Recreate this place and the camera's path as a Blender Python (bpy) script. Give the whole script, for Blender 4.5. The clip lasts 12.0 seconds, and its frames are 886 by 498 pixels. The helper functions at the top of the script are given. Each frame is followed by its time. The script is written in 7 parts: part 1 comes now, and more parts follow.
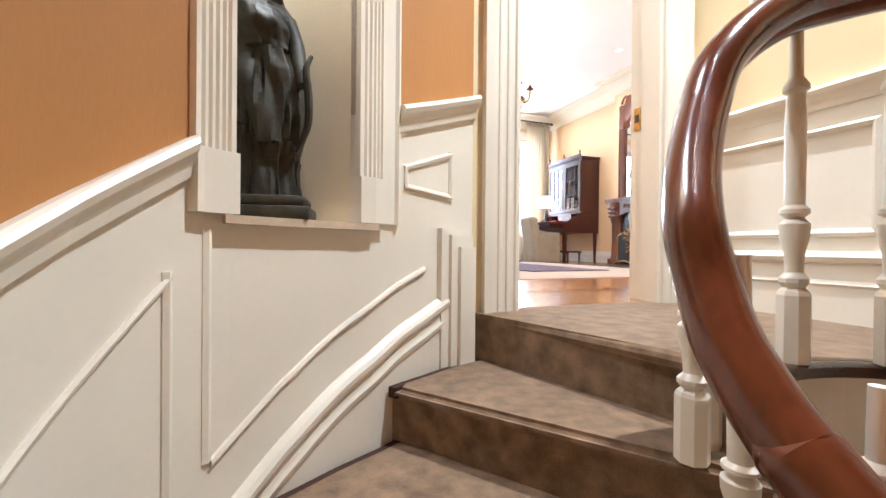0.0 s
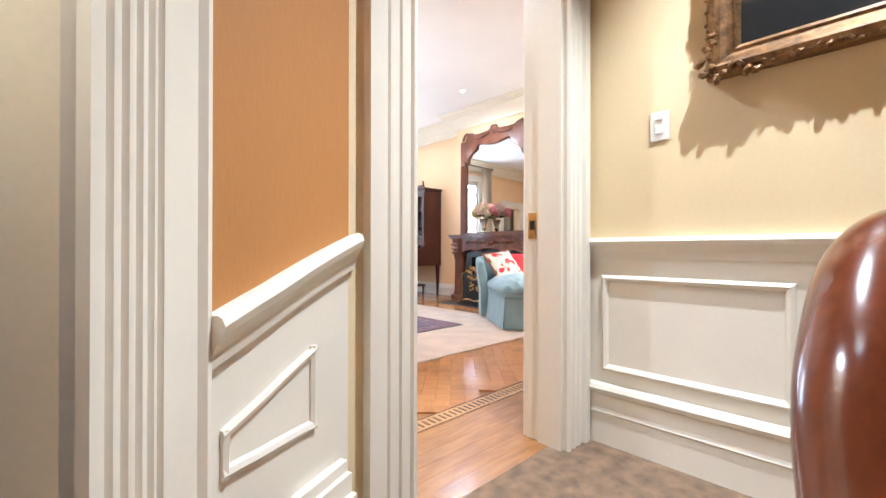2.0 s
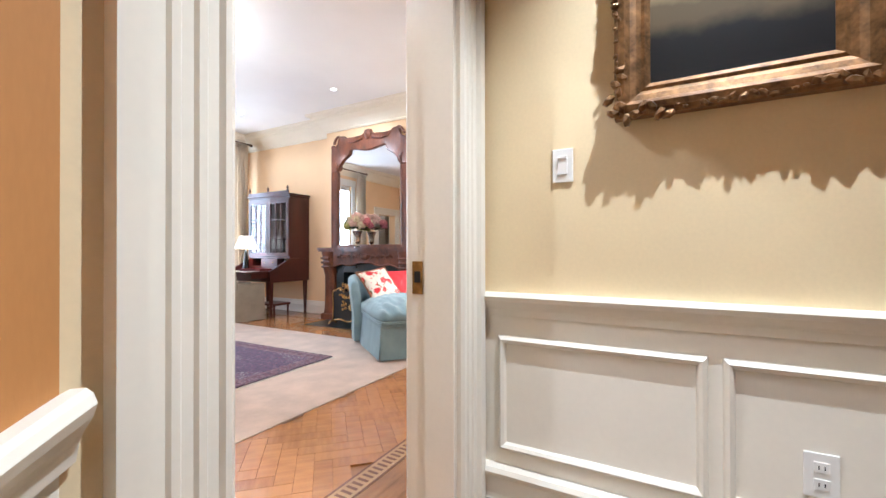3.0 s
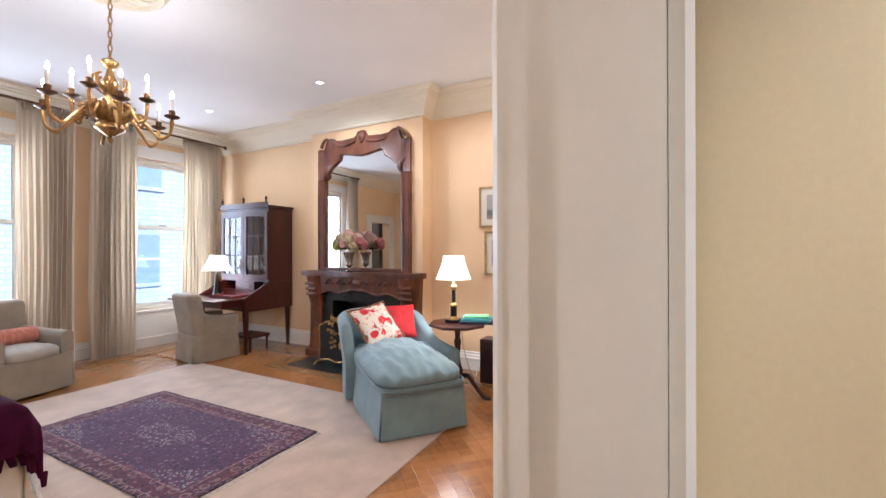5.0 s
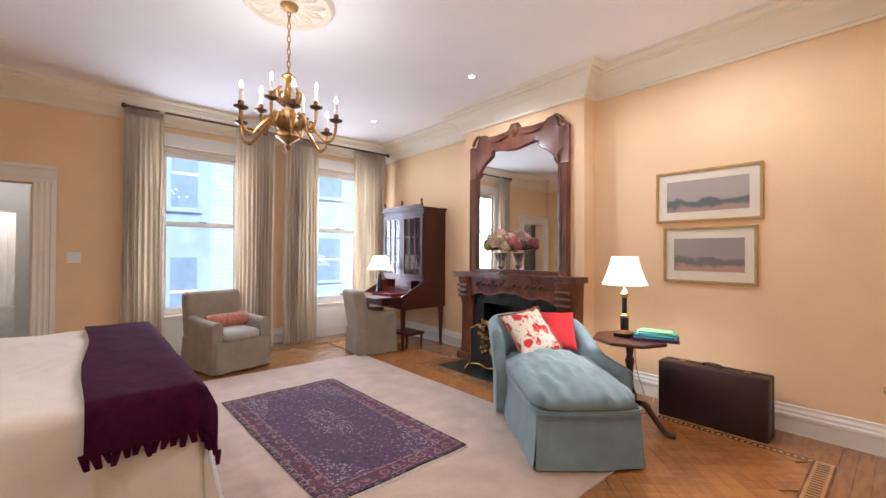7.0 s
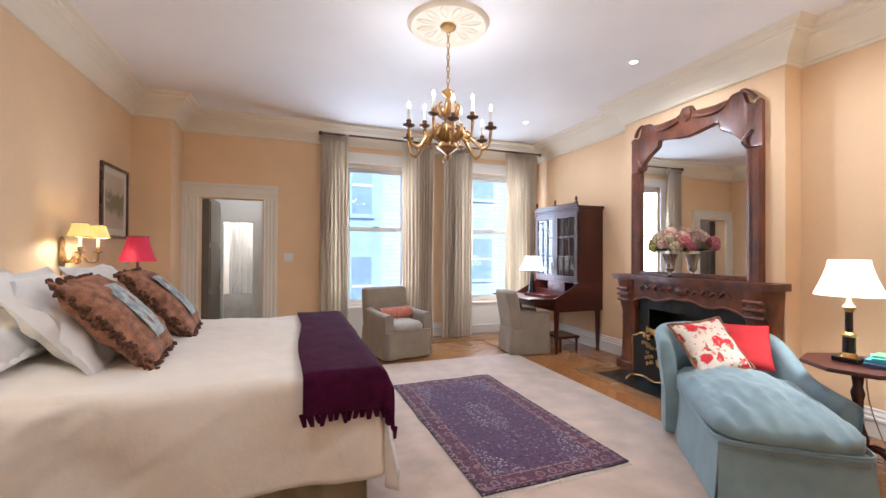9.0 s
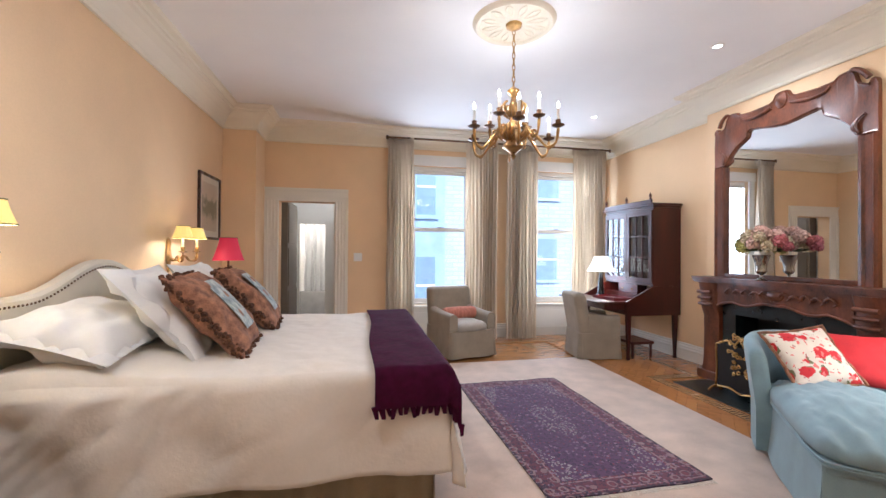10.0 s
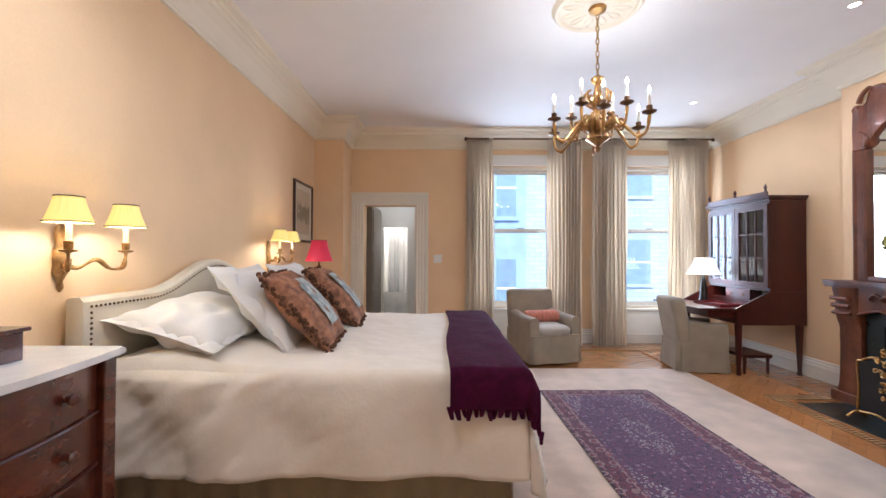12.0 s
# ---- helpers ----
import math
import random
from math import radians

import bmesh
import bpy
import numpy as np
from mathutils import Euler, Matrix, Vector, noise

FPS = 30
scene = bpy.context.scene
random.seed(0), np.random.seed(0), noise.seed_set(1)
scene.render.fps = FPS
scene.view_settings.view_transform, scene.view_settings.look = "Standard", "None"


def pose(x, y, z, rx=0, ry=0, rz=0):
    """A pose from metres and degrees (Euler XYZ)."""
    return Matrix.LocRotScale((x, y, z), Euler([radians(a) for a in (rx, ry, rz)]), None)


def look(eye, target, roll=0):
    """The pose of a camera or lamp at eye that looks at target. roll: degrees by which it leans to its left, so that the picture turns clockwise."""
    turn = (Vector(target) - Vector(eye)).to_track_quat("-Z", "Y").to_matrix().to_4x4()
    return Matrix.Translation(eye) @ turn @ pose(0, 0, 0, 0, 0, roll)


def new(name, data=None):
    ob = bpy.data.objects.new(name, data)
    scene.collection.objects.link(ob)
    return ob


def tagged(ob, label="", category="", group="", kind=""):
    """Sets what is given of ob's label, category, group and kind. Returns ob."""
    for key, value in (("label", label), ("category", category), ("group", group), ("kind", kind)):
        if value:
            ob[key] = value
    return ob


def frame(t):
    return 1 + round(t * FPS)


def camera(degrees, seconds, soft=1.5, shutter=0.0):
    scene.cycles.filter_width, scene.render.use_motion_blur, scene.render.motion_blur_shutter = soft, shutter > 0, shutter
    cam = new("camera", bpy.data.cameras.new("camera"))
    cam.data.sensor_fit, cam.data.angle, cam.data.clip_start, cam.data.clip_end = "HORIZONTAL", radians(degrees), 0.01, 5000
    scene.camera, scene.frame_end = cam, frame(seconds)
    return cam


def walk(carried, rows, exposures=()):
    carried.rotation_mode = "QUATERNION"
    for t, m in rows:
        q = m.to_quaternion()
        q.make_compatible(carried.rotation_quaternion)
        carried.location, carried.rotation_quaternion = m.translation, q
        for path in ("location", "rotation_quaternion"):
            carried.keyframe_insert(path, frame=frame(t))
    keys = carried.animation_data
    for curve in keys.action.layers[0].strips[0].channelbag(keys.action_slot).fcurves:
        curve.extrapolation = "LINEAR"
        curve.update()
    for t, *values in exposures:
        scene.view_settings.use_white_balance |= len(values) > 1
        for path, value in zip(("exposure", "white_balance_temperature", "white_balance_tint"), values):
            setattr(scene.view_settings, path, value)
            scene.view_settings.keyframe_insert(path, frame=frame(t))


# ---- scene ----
cam = camera(95.0, 12.0)
PATH = [
    (0, (0.317, 0.545, 0.265), (1.002, 2.425, 0.255), 0.5),
    (0.5, (0.32, 0.76, 0.41), (1.112, 2.597, 0.401), 0.6),
    (1, (0.315, 0.89, 0.579), (1.259, 2.653, 0.577), 0.5),
    (1.5, (0.374, 1.041, 0.753), (1.518, 2.681, 0.756), 0.2),
    (2, (0.473, 1.165, 0.834), (1.847, 2.618, 0.84), 0.1),
    (2.5, (0.62, 1.287, 0.958), (2.209, 2.502, 0.967), -0.1),
    (3, (0.793, 1.429, 1.036), (2.541, 2.4, 1.046), -0.1),
    (3.2, (0.865, 1.487, 1.085), (2.653, 2.382, 1.098), 0.1),
    (4.8, (1.435, 1.985, 1.357), (3.228, 2.87, 1.359), -0.2),
    (5, (1.495, 2.062, 1.359), (3.265, 2.992, 1.362), -0.1),
    (5.5, (1.614, 2.216, 1.38), (3.308, 3.278, 1.389), -0.1),
    (6, (1.702, 2.282, 1.372), (3.292, 3.495, 1.382), -0.1),
    (6.5, (1.751, 2.293, 1.328), (3.212, 3.658, 1.347), 0.1),
    (7, (1.765, 2.291, 1.318), (3.08, 3.798, 1.34), 0.3),
    (9, (1.717, 2.263, 1.336), (2.405, 4.141, 1.351), 0.3),
    (9.5, (1.705, 2.258, 1.335), (2.244, 4.184, 1.35), 0.3),
    (10, (1.688, 2.253, 1.336), (2.083, 4.214, 1.35), 0.4),
    (10.5, (1.683, 2.245, 1.341), (1.942, 4.228, 1.356), 0.3),
    (11, (1.699, 2.224, 1.327), (1.826, 4.22, 1.348), 0.3),
    (11.5, (1.723, 2.215, 1.326), (1.753, 4.214, 1.347), 0.2),
    (12, (1.724, 2.301, 1.308), (1.722, 4.301, 1.337), 0.2),
]
walk(cam, [(t, look(eye, target, roll)) for t, eye, target, roll in PATH], [(0.0, 1.48, 5450, 9), (1.6, 1.42, 5350, 9), (2.5, 1.05, 5200, 9), (3.2, 0.98, 5200, 10), (4.8, 0.52, 5300, 13), (5.5, 0.45, 5500, 15), (7.2, 0.42, 5600, 16), (8.8, 0.52, 5350, 13), (12.0, 0.48, 5250, 12)])

# ---- light ----
world = bpy.data.worlds.new("sky")
scene.world = world
world.use_nodes = True
wn = world.node_tree
sky = wn.nodes.new("ShaderNodeTexSky")
sky.sky_type, sky.sun_disc = "NISHITA", False
sky.sun_elevation, sky.sun_rotation = radians(38), radians(160)
wn.links.new(sky.outputs[0], wn.nodes["Background"].inputs[0])
wn.nodes["Background"].inputs[1].default_value = 0.15
sun = new("sun", bpy.data.lights.new("sun", "SUN"))
sun.data.energy, sun.data.angle, sun.data.color = 5.0, radians(0.6), (1.0, 0.94, 0.86)
sun.matrix_world = look((0, 0, 30), (-8, 21, 4))

WARM = (1.0, 0.92, 0.82)
SOFT = (1.0, 0.96, 0.90)


def lamp(x, y, z, watts, size, colour=WARM, spot=0.0):
    """A lamp of a fixture, or a fill light added without one; spot is its cone in degrees, pointing down."""
    data = bpy.data.lights.new("bulb_light", "SPOT" if spot else "POINT")
    data.energy, data.shadow_soft_size, data.color = watts, size, colour
    if spot:
        data.spot_size, data.spot_blend = radians(spot), 0.6
    ob = new("bulb_light", data)
    ob.location = (x, y, z)
    return ob


CHX, CHY = 2.865, 5.30
# the last is an unseen extra, added to brighten the bed side
DOWN = [(4.75, 3.26), (4.75, 5.27), (4.75, 7.2), (1.0, 3.4)]
# the second is added fill for the curved stair wall
HALL_DOWN = [(1.66, 1.05), (0.32, 0.80)]
CANDLES = [(15 + 60 * i, 0.36, -0.01) for i in range(6)] + [(40 + 90 * i, 0.22, 0.085) for i in range(4)]
for deg, reach, rise in CANDLES:
    lamp(CHX + reach * math.cos(radians(deg)), CHY + reach * math.sin(radians(deg)), 2.455 + rise, 1.9, 0.02)
for (x, y), watts in zip(DOWN, (40, 42, 15, 58)):
    lamp(x, y, 3.13, watts, 0.04, SOFT, 168)
for x in (2.90, 4.86):  # daylight standing in the two window openings
    sky_light = bpy.data.lights.new("window_daylight", "AREA")
    sky_light.shape, sky_light.size, sky_light.size_y = "RECTANGLE", 0.86, 1.86
    sky_light.energy, sky_light.color = 33, (0.90, 0.95, 1.0)
    new("window_daylight", sky_light).matrix_world = look((x, 8.41, 1.6), (x, 2.0, 1.6))
lamp(4.88, 3.73, 1.19, 16, 0.05)
lamp(5.02, 7.45, 1.17, 9, 0.05)
lamp(0.30, 6.95, 1.33, 1.5, 0.04, (1.0, 0.25, 0.2))
for y in (4.175, 6.40):
    for s in (-1, 1):
        lamp(0.135, y + s * 0.155, 1.475, 2.8, 0.025)
for (x, y), watts, cone in zip(HALL_DOWN, (185, 15), (86, 95)):
    lamp(x, y, 3.12, watts, 0.012, (1.0, 0.955, 0.87), cone)
# fill light added in the niche head to brighten the statue, no fixture
lamp(0.315, 1.755, 2.14, 34, 0.03, SOFT, 120)
# two bare fill lights added for the bathroom and passage, no fixtures
lamp(0.95, 11.6, 2.4, 34, 0.1, (1.0, 0.88, 0.76))
lamp(1.0, 9.3, 2.5, 6, 0.06, SOFT)


# ---- materials ----
def material(name, colour, rough=0.6, metal=0.0, vary=0.12, scale=6.0, bump=0.0, fine=120.0, tint=None, coat=0.0, sheen=0.0, stretch=(1, 1, 1), piece=0.0):
    """A surface with broad stains and fine grain, in real-world size."""
    m = bpy.data.materials.new(name)
    m.use_nodes = True
    n, l = m.node_tree.nodes, m.node_tree.links
    b = n["Principled BSDF"]
    b.inputs["Roughness"].default_value, b.inputs["Metallic"].default_value = rough, metal
    b.inputs["Coat Weight"].default_value, b.inputs["Coat Roughness"].default_value = coat, 0.15
    b.inputs["Sheen Weight"].default_value = sheen
    co = n.new("ShaderNodeTexCoord")
    mp = n.new("ShaderNodeMapping")
    mp.inputs["Scale"].default_value = stretch
    l.new(co.outputs["Object"], mp.inputs[0])
    broad, grain = n.new("ShaderNodeTexNoise"), n.new("ShaderNodeTexNoise")
    for t, s, d in ((broad, scale, 4), (grain, fine, 3)):
        t.inputs["Scale"].default_value, t.inputs["Detail"].default_value = s, d
        l.new(mp.outputs[0], t.inputs[0])
    add = n.new("ShaderNodeMath")
    add.operation = "MULTIPLY_ADD"
    l.new(grain.outputs[0], add.inputs[0])
    add.inputs[1].default_value = 0.4
    l.new(broad.outputs[0], add.inputs[2])
    if piece:
        info = n.new("ShaderNodeObjectInfo")
        more = n.new("ShaderNodeMath")
        more.operation = "MULTIPLY_ADD"
        l.new(info.outputs["Random"], more.inputs[0])
        more.inputs[1].default_value = piece
        l.new(add.outputs[0], more.inputs[2])
        add = more
    ramp = n.new("ShaderNodeValToRGB")
    dark = tint or tuple(c * (1 - vary * 2) for c in colour)
    light = tuple(min(1, c * (1 + vary * 0.5)) for c in colour)
    ramp.color_ramp.elements[0].position, ramp.color_ramp.elements[1].position = 0.42, 0.95 + piece
    ramp.color_ramp.elements[0].color, ramp.color_ramp.elements[1].color = (*dark, 1), (*light, 1)
    l.new(add.outputs[0], ramp.inputs[0])
    l.new(ramp.outputs[0], b.inputs["Base Color"])
    rr = n.new("ShaderNodeMapRange")
    rr.inputs["To Min"].default_value, rr.inputs["To Max"].default_value = max(0.02, rough - 0.08), min(1, rough + 0.08)
    l.new(broad.outputs[0], rr.inputs[0])
    l.new(rr.outputs[0], b.inputs["Roughness"])
    if bump:
        bp = n.new("ShaderNodeBump")
        bp.inputs["Strength"].default_value, bp.inputs["Distance"].default_value = bump, 0.004
        l.new(add.outputs[0], bp.inputs["Height"])
        l.new(bp.outputs[0], b.inputs["Normal"])
    return m


def glowing(name, colour, strength, base=(0.9, 0.85, 0.75)):
    m = bpy.data.materials.new(name)
    m.use_nodes = True
    b = m.node_tree.nodes["Principled BSDF"]
    b.inputs["Base Color"].default_value = (*base, 1)
    b.inputs["Roughness"].default_value = 0.7
    b.inputs["Emission Color"].default_value = (*colour, 1)
    b.inputs["Emission Strength"].default_value = strength
    return m


def glass(name, colour=(1, 1, 1), rough=0.0):
    m = bpy.data.materials.new(name)
    m.use_nodes = True
    b = m.node_tree.nodes["Principled BSDF"]
    b.inputs["Base Color"].default_value = (*colour, 1)
    b.inputs["Transmission Weight"].default_value = 1.0
    b.inputs["Roughness"].default_value, b.inputs["IOR"].default_value = rough, 1.45
    return m


CREAM = material("cream_gloss_paint", (0.80, 0.755, 0.65), 0.32, vary=0.03, scale=3, bump=0.05, fine=60)
WHITE = material("white_paint", (0.82, 0.79, 0.72), 0.4, vary=0.03, scale=3, bump=0.05, fine=60)
PEACH = material("peach_wall_paint", (0.83, 0.59, 0.345), 0.75, vary=0.05, scale=1.6, bump=0.12, fine=90)
YELLOW = material("yellow_wall_paint", (0.80, 0.655, 0.40), 0.75, vary=0.05, scale=1.8, bump=0.12, fine=90)
ORANGE = material("ochre_grasscloth", (0.47, 0.215, 0.06), 0.7, vary=0.08, scale=2.5, bump=0.2, fine=150, stretch=(1, 1, 0.25))
PLASTER = material("ceiling_plaster", (0.87, 0.845, 0.81), 0.85, vary=0.03, scale=1.2, bump=0.05)
CORNICE = material("cornice_paint", (0.82, 0.74, 0.58), 0.6, vary=0.03, scale=2, bump=0.04)
STAIRCARPET = material("taupe_plush_carpet", (0.25, 0.163, 0.098), 0.95, vary=0.32, scale=16, bump=0.8, fine=260, sheen=0.25)
BORDER = material("brown_carpet_binding", (0.05, 0.02, 0.014), 0.9, vary=0.1, bump=0.4, fine=300)
MAHOGANY = material("polished_mahogany", (0.13, 0.032, 0.012), 0.2, vary=0.25, scale=8, fine=60, coat=0.6, stretch=(1, 1, 0.3))
DARKWOOD = material("dark_stained_wood", (0.045, 0.016, 0.009), 0.28, vary=0.25, scale=10, fine=80, coat=0.4)
SECWOOD = material("red_mahogany_veneer", (0.060, 0.008, 0.005), 0.36, vary=0.3, scale=5, fine=70, coat=0.25, stretch=(1, 1, 0.25))
MANTELWOOD = material("carved_walnut", (0.17, 0.050, 0.018), 0.42, vary=0.4, scale=9, fine=80, coat=0.2, stretch=(1, 1, 0.4))
OAK = material("oak_floor_plank", (0.43, 0.182, 0.055), 0.22, vary=0.22, scale=4, fine=60, coat=0.35, stretch=(6, 1, 1), piece=0.35)
OAKPLAIN = material("oak_floor", (0.38, 0.175, 0.06), 0.24, vary=0.2, scale=5, fine=60, coat=0.3, stretch=(1, 5, 1))
INLAY_D = material("walnut_inlay", (0.17, 0.065, 0.022), 0.25, vary=0.15, coat=0.3)
INLAY_L = material("maple_inlay", (0.50, 0.28, 0.11), 0.25, vary=0.12, coat=0.3)
CARPET = material("pale_rose_carpet", (0.60, 0.46, 0.36), 0.95, vary=0.14, scale=5, bump=0.5, fine=240, sheen=0.3)
LINEN = material("white_coverlet", (0.72, 0.65, 0.55), 0.85, vary=0.03, scale=9, bump=0.8, fine=55, sheen=0.2)
PILLOWCASE = material("white_cotton", (0.72, 0.70, 0.655), 0.85, vary=0.04, scale=8, bump=0.3, fine=80, sheen=0.2)
PURPLE = material("aubergine_wool", (0.052, 0.004, 0.024), 1.0, vary=0.25, scale=20, bump=0.7, fine=320)
BLUE = material("pale_blue_cotton", (0.235, 0.335, 0.36), 0.9, vary=0.1, scale=7, bump=0.3, fine=180, sheen=0.2)
TAUPE = material("grey_taupe_linen", (0.30, 0.245, 0.175), 0.9, vary=0.12, scale=7, bump=0.35, fine=200, sheen=0.2)
SEATGREY = material("pale_grey_linen", (0.40, 0.36, 0.30), 0.9, vary=0.08, scale=7, bump=0.35, fine=200, sheen=0.2)
CURTAIN = material("cream_linen_curtain", (0.80, 0.69, 0.54), 0.9, vary=0.08, scale=4, bump=0.3, fine=150, stretch=(1, 1, 0.2))
BRASS = material("aged_brass", (0.56, 0.34, 0.12), 0.3, metal=1.0, vary=0.25, scale=25)
DARKBRASS = material("dark_bronze", (0.16, 0.09, 0.045), 0.38, metal=0.9, vary=0.25, scale=25)
GOLD = material("worn_gilding", (0.44, 0.25, 0.085), 0.38, metal=0.7, vary=0.3, scale=30, bump=0.3, fine=90)
BRONZE = material("dark_bronze_statue", (0.050, 0.045, 0.030), 0.6, metal=0.3, vary=0.35, scale=14, bump=0.6, fine=60)
MARBLE = material("white_marble", (0.74, 0.72, 0.69), 0.2, vary=0.08, scale=9)
SLATE = material("black_slate", (0.012, 0.018, 0.017), 0.3, vary=0.3, scale=12)
NEARBLACK = material("near_black", (0.006, 0.006, 0.006), 0.45, vary=0.3, scale=12)

for cloth in (PURPLE, CARPET, STAIRCARPET):  # matt wool throws back little sheen
    cloth.node_tree.nodes["Principled BSDF"].inputs["Specular IOR Level"].default_value = 0.12


# ---- mesh helpers ----
def mesh_object(name, bm, mat, smooth=False, angle=35):
    bmesh.ops.recalc_face_normals(bm, faces=bm.faces)
    me = bpy.data.meshes.new(name)
    bm.to_mesh(me)
    bm.free()
    me.materials.append(mat)
    if smooth:
        me.shade_smooth()
        me.set_sharp_from_angle(angle=radians(angle))
    return new(name, me)


def structure(name, bm, mat, label="", smooth=False):
    return tagged(mesh_object(name, bm, mat, smooth), label, name.split("_")[0], kind="structure")


def thing(name, label, category, m, group=""):
    ob = new(name)
    ob.matrix_world = m
    return tagged(ob, label, category, group)


def part(name, bm, mat, parent, label="", smooth=True, angle=35):
    ob = mesh_object(name, bm, mat, smooth, angle)
    ob.parent = parent
    return tagged(ob, label) if label else ob


def single(name, bm, mat, label, category, m=None, group="", smooth=True):
    ob = mesh_object(name, bm, mat, smooth)
    if m is not None:
        ob.matrix_world = m
    return tagged(ob, label, category, group)


def box(bm, x0, y0, z0, x1, y1, z1, bevel=0.0, seg=2):
    vs = [bm.verts.new((x, y, z)) for z in (z0, z1) for y in (y0, y1) for x in (x0, x1)]
    fs = [bm.faces.new([vs[i] for i in q]) for q in ((0, 2, 3, 1), (4, 5, 7, 6), (0, 1, 5, 4), (2, 6, 7, 3), (0, 4, 6, 2), (1, 3, 7, 5))]
    if bevel:
        es = list({e for f in fs for e in f.edges})
        bmesh.ops.bevel(bm, geom=es, offset=bevel, segments=seg, profile=0.5, affect="EDGES")
    return bm


def boxes(*rows, bevel=0.0):
    bm = bmesh.new()
    for r in rows:
        box(bm, *r, bevel=bevel)
    return bm


def lathe(profile, seg=20, at=(0, 0, 0), bm=None, twist=None):
    """A turned shape from (radius, height) rows."""
    bm = bm or bmesh.new()
    rings = []
    for r, z in profile:
        rings.append([bm.verts.new((at[0] + r * math.cos(2 * math.pi * i / seg), at[1] + r * math.sin(2 * math.pi * i / seg), at[2] + z)) for i in range(seg)])
    for a, b in zip(rings, rings[1:]):
        for i in range(seg):
            bm.faces.new((a[i], a[(i + 1) % seg], b[(i + 1) % seg], b[i]))
    bm.faces.new(rings[0][::-1])
    bm.faces.new(rings[-1])
    return bm


def smooth_path(points, n=8):
    """A Catmull-Rom line through the points."""
    p = [Vector(q) for q in points]
    p = [2 * p[0] - p[1]] + p + [2 * p[-1] - p[-2]]
    out = []
    for i in range(1, len(p) - 2):
        for k in range(n):
            t = k / n
            a, b, c, d = p[i - 1], p[i], p[i + 1], p[i + 2]
            out.append(0.5 * (2 * b + (c - a) * t + (2 * a - 5 * b + 4 * c - d) * t * t + (3 * b - a - 3 * c + d) * t ** 3))
    return out + [p[-2]]


def tube(points, radius, seg=10, bm=None, closed=False, squash=1.0):
    """A round bar along points; radius may be a function of the share of its length."""
    bm = bm or bmesh.new()
    pts = [Vector(q) for q in points]
    n = len(pts)
    rings = []
    side = None
    for i, p in enumerate(pts):
        d = (pts[(i + 1) % n] - pts[i - 1]) if closed else (pts[min(i + 1, n - 1)] - pts[max(i - 1, 0)])
        d.normalize()
        if side is None:
            side = d.cross(Vector((0, 0, 1)))
            if side.length < 0.2:
                side = d.cross(Vector((1, 0, 0)))
        side = (side - d * side.dot(d)).normalized()
        up = side.cross(d)
        r = radius(i / max(1, n - 1)) if callable(radius) else radius
        rings.append([bm.verts.new(p + side * r * math.cos(2 * math.pi * k / seg) + up * r * squash * math.sin(2 * math.pi * k / seg)) for k in range(seg)])
    for a, b in zip(rings, rings[1:] + ([rings[0]] if closed else [])):
        for k in range(seg):
            bm.faces.new((a[k], a[(k + 1) % seg], b[(k + 1) % seg], b[k]))
    if not closed:
        bm.faces.new(rings[0][::-1])
        bm.faces.new(rings[-1])
    return bm


def sweep(profile, path, bm=None, closed=False, normal=None):
    """A moulding: a closed profile of (out, up) carried along a path; out is to the left of the way, level."""
    bm = bm or bmesh.new()
    pts = [Vector(q) for q in path]
    n = len(pts)
    rings = []
    for i, p in enumerate(pts):
        if closed:
            a, b = pts[i] - pts[i - 1], pts[(i + 1) % n] - pts[i]
        else:
            a, b = pts[max(i, 1)] - pts[max(i, 1) - 1], pts[min(i, n - 2) + 1] - pts[min(i, n - 2)]
        if normal:
            nv = Vector(normal)
            la, lb = nv.cross(a).normalized(), nv.cross(b).normalized()
            up = nv
        else:
            la, lb = Vector((-a.y, a.x, 0)).normalized(), Vector((-b.y, b.x, 0)).normalized()
            up = Vector((0, 0, 1))
        m = (la + lb).normalized()
        m /= max(0.35, m.dot(la))
        rings.append([bm.verts.new(p + m * o + up * u) for o, u in profile])
    k = len(profile)
    for a, b in zip(rings, rings[1:] + ([rings[0]] if closed else [])):
        for i in range(k):
            bm.faces.new((a[i], a[(i + 1) % k], b[(i + 1) % k], b[i]))
    if not closed:
        bm.faces.new(rings[0])
        bm.faces.new(rings[-1][::-1])
    return bm


def prism(outline, z0, z1, bm=None):
    bm = bm or bmesh.new()
    lo, hi = [bm.verts.new((x, y, z0)) for x, y in outline], [bm.verts.new((x, y, z1)) for x, y in outline]
    n = len(outline)
    for i in range(n):
        bm.faces.new((lo[i], lo[(i + 1) % n], hi[(i + 1) % n], hi[i]))
    bm.faces.new(lo[::-1])
    bm.faces.new(hi)
    return bm


def bent(bm, f):
    """Moves every corner of a mesh by a rule."""
    for v in bm.verts:
        v.co = Vector(f(*v.co))
    return bm


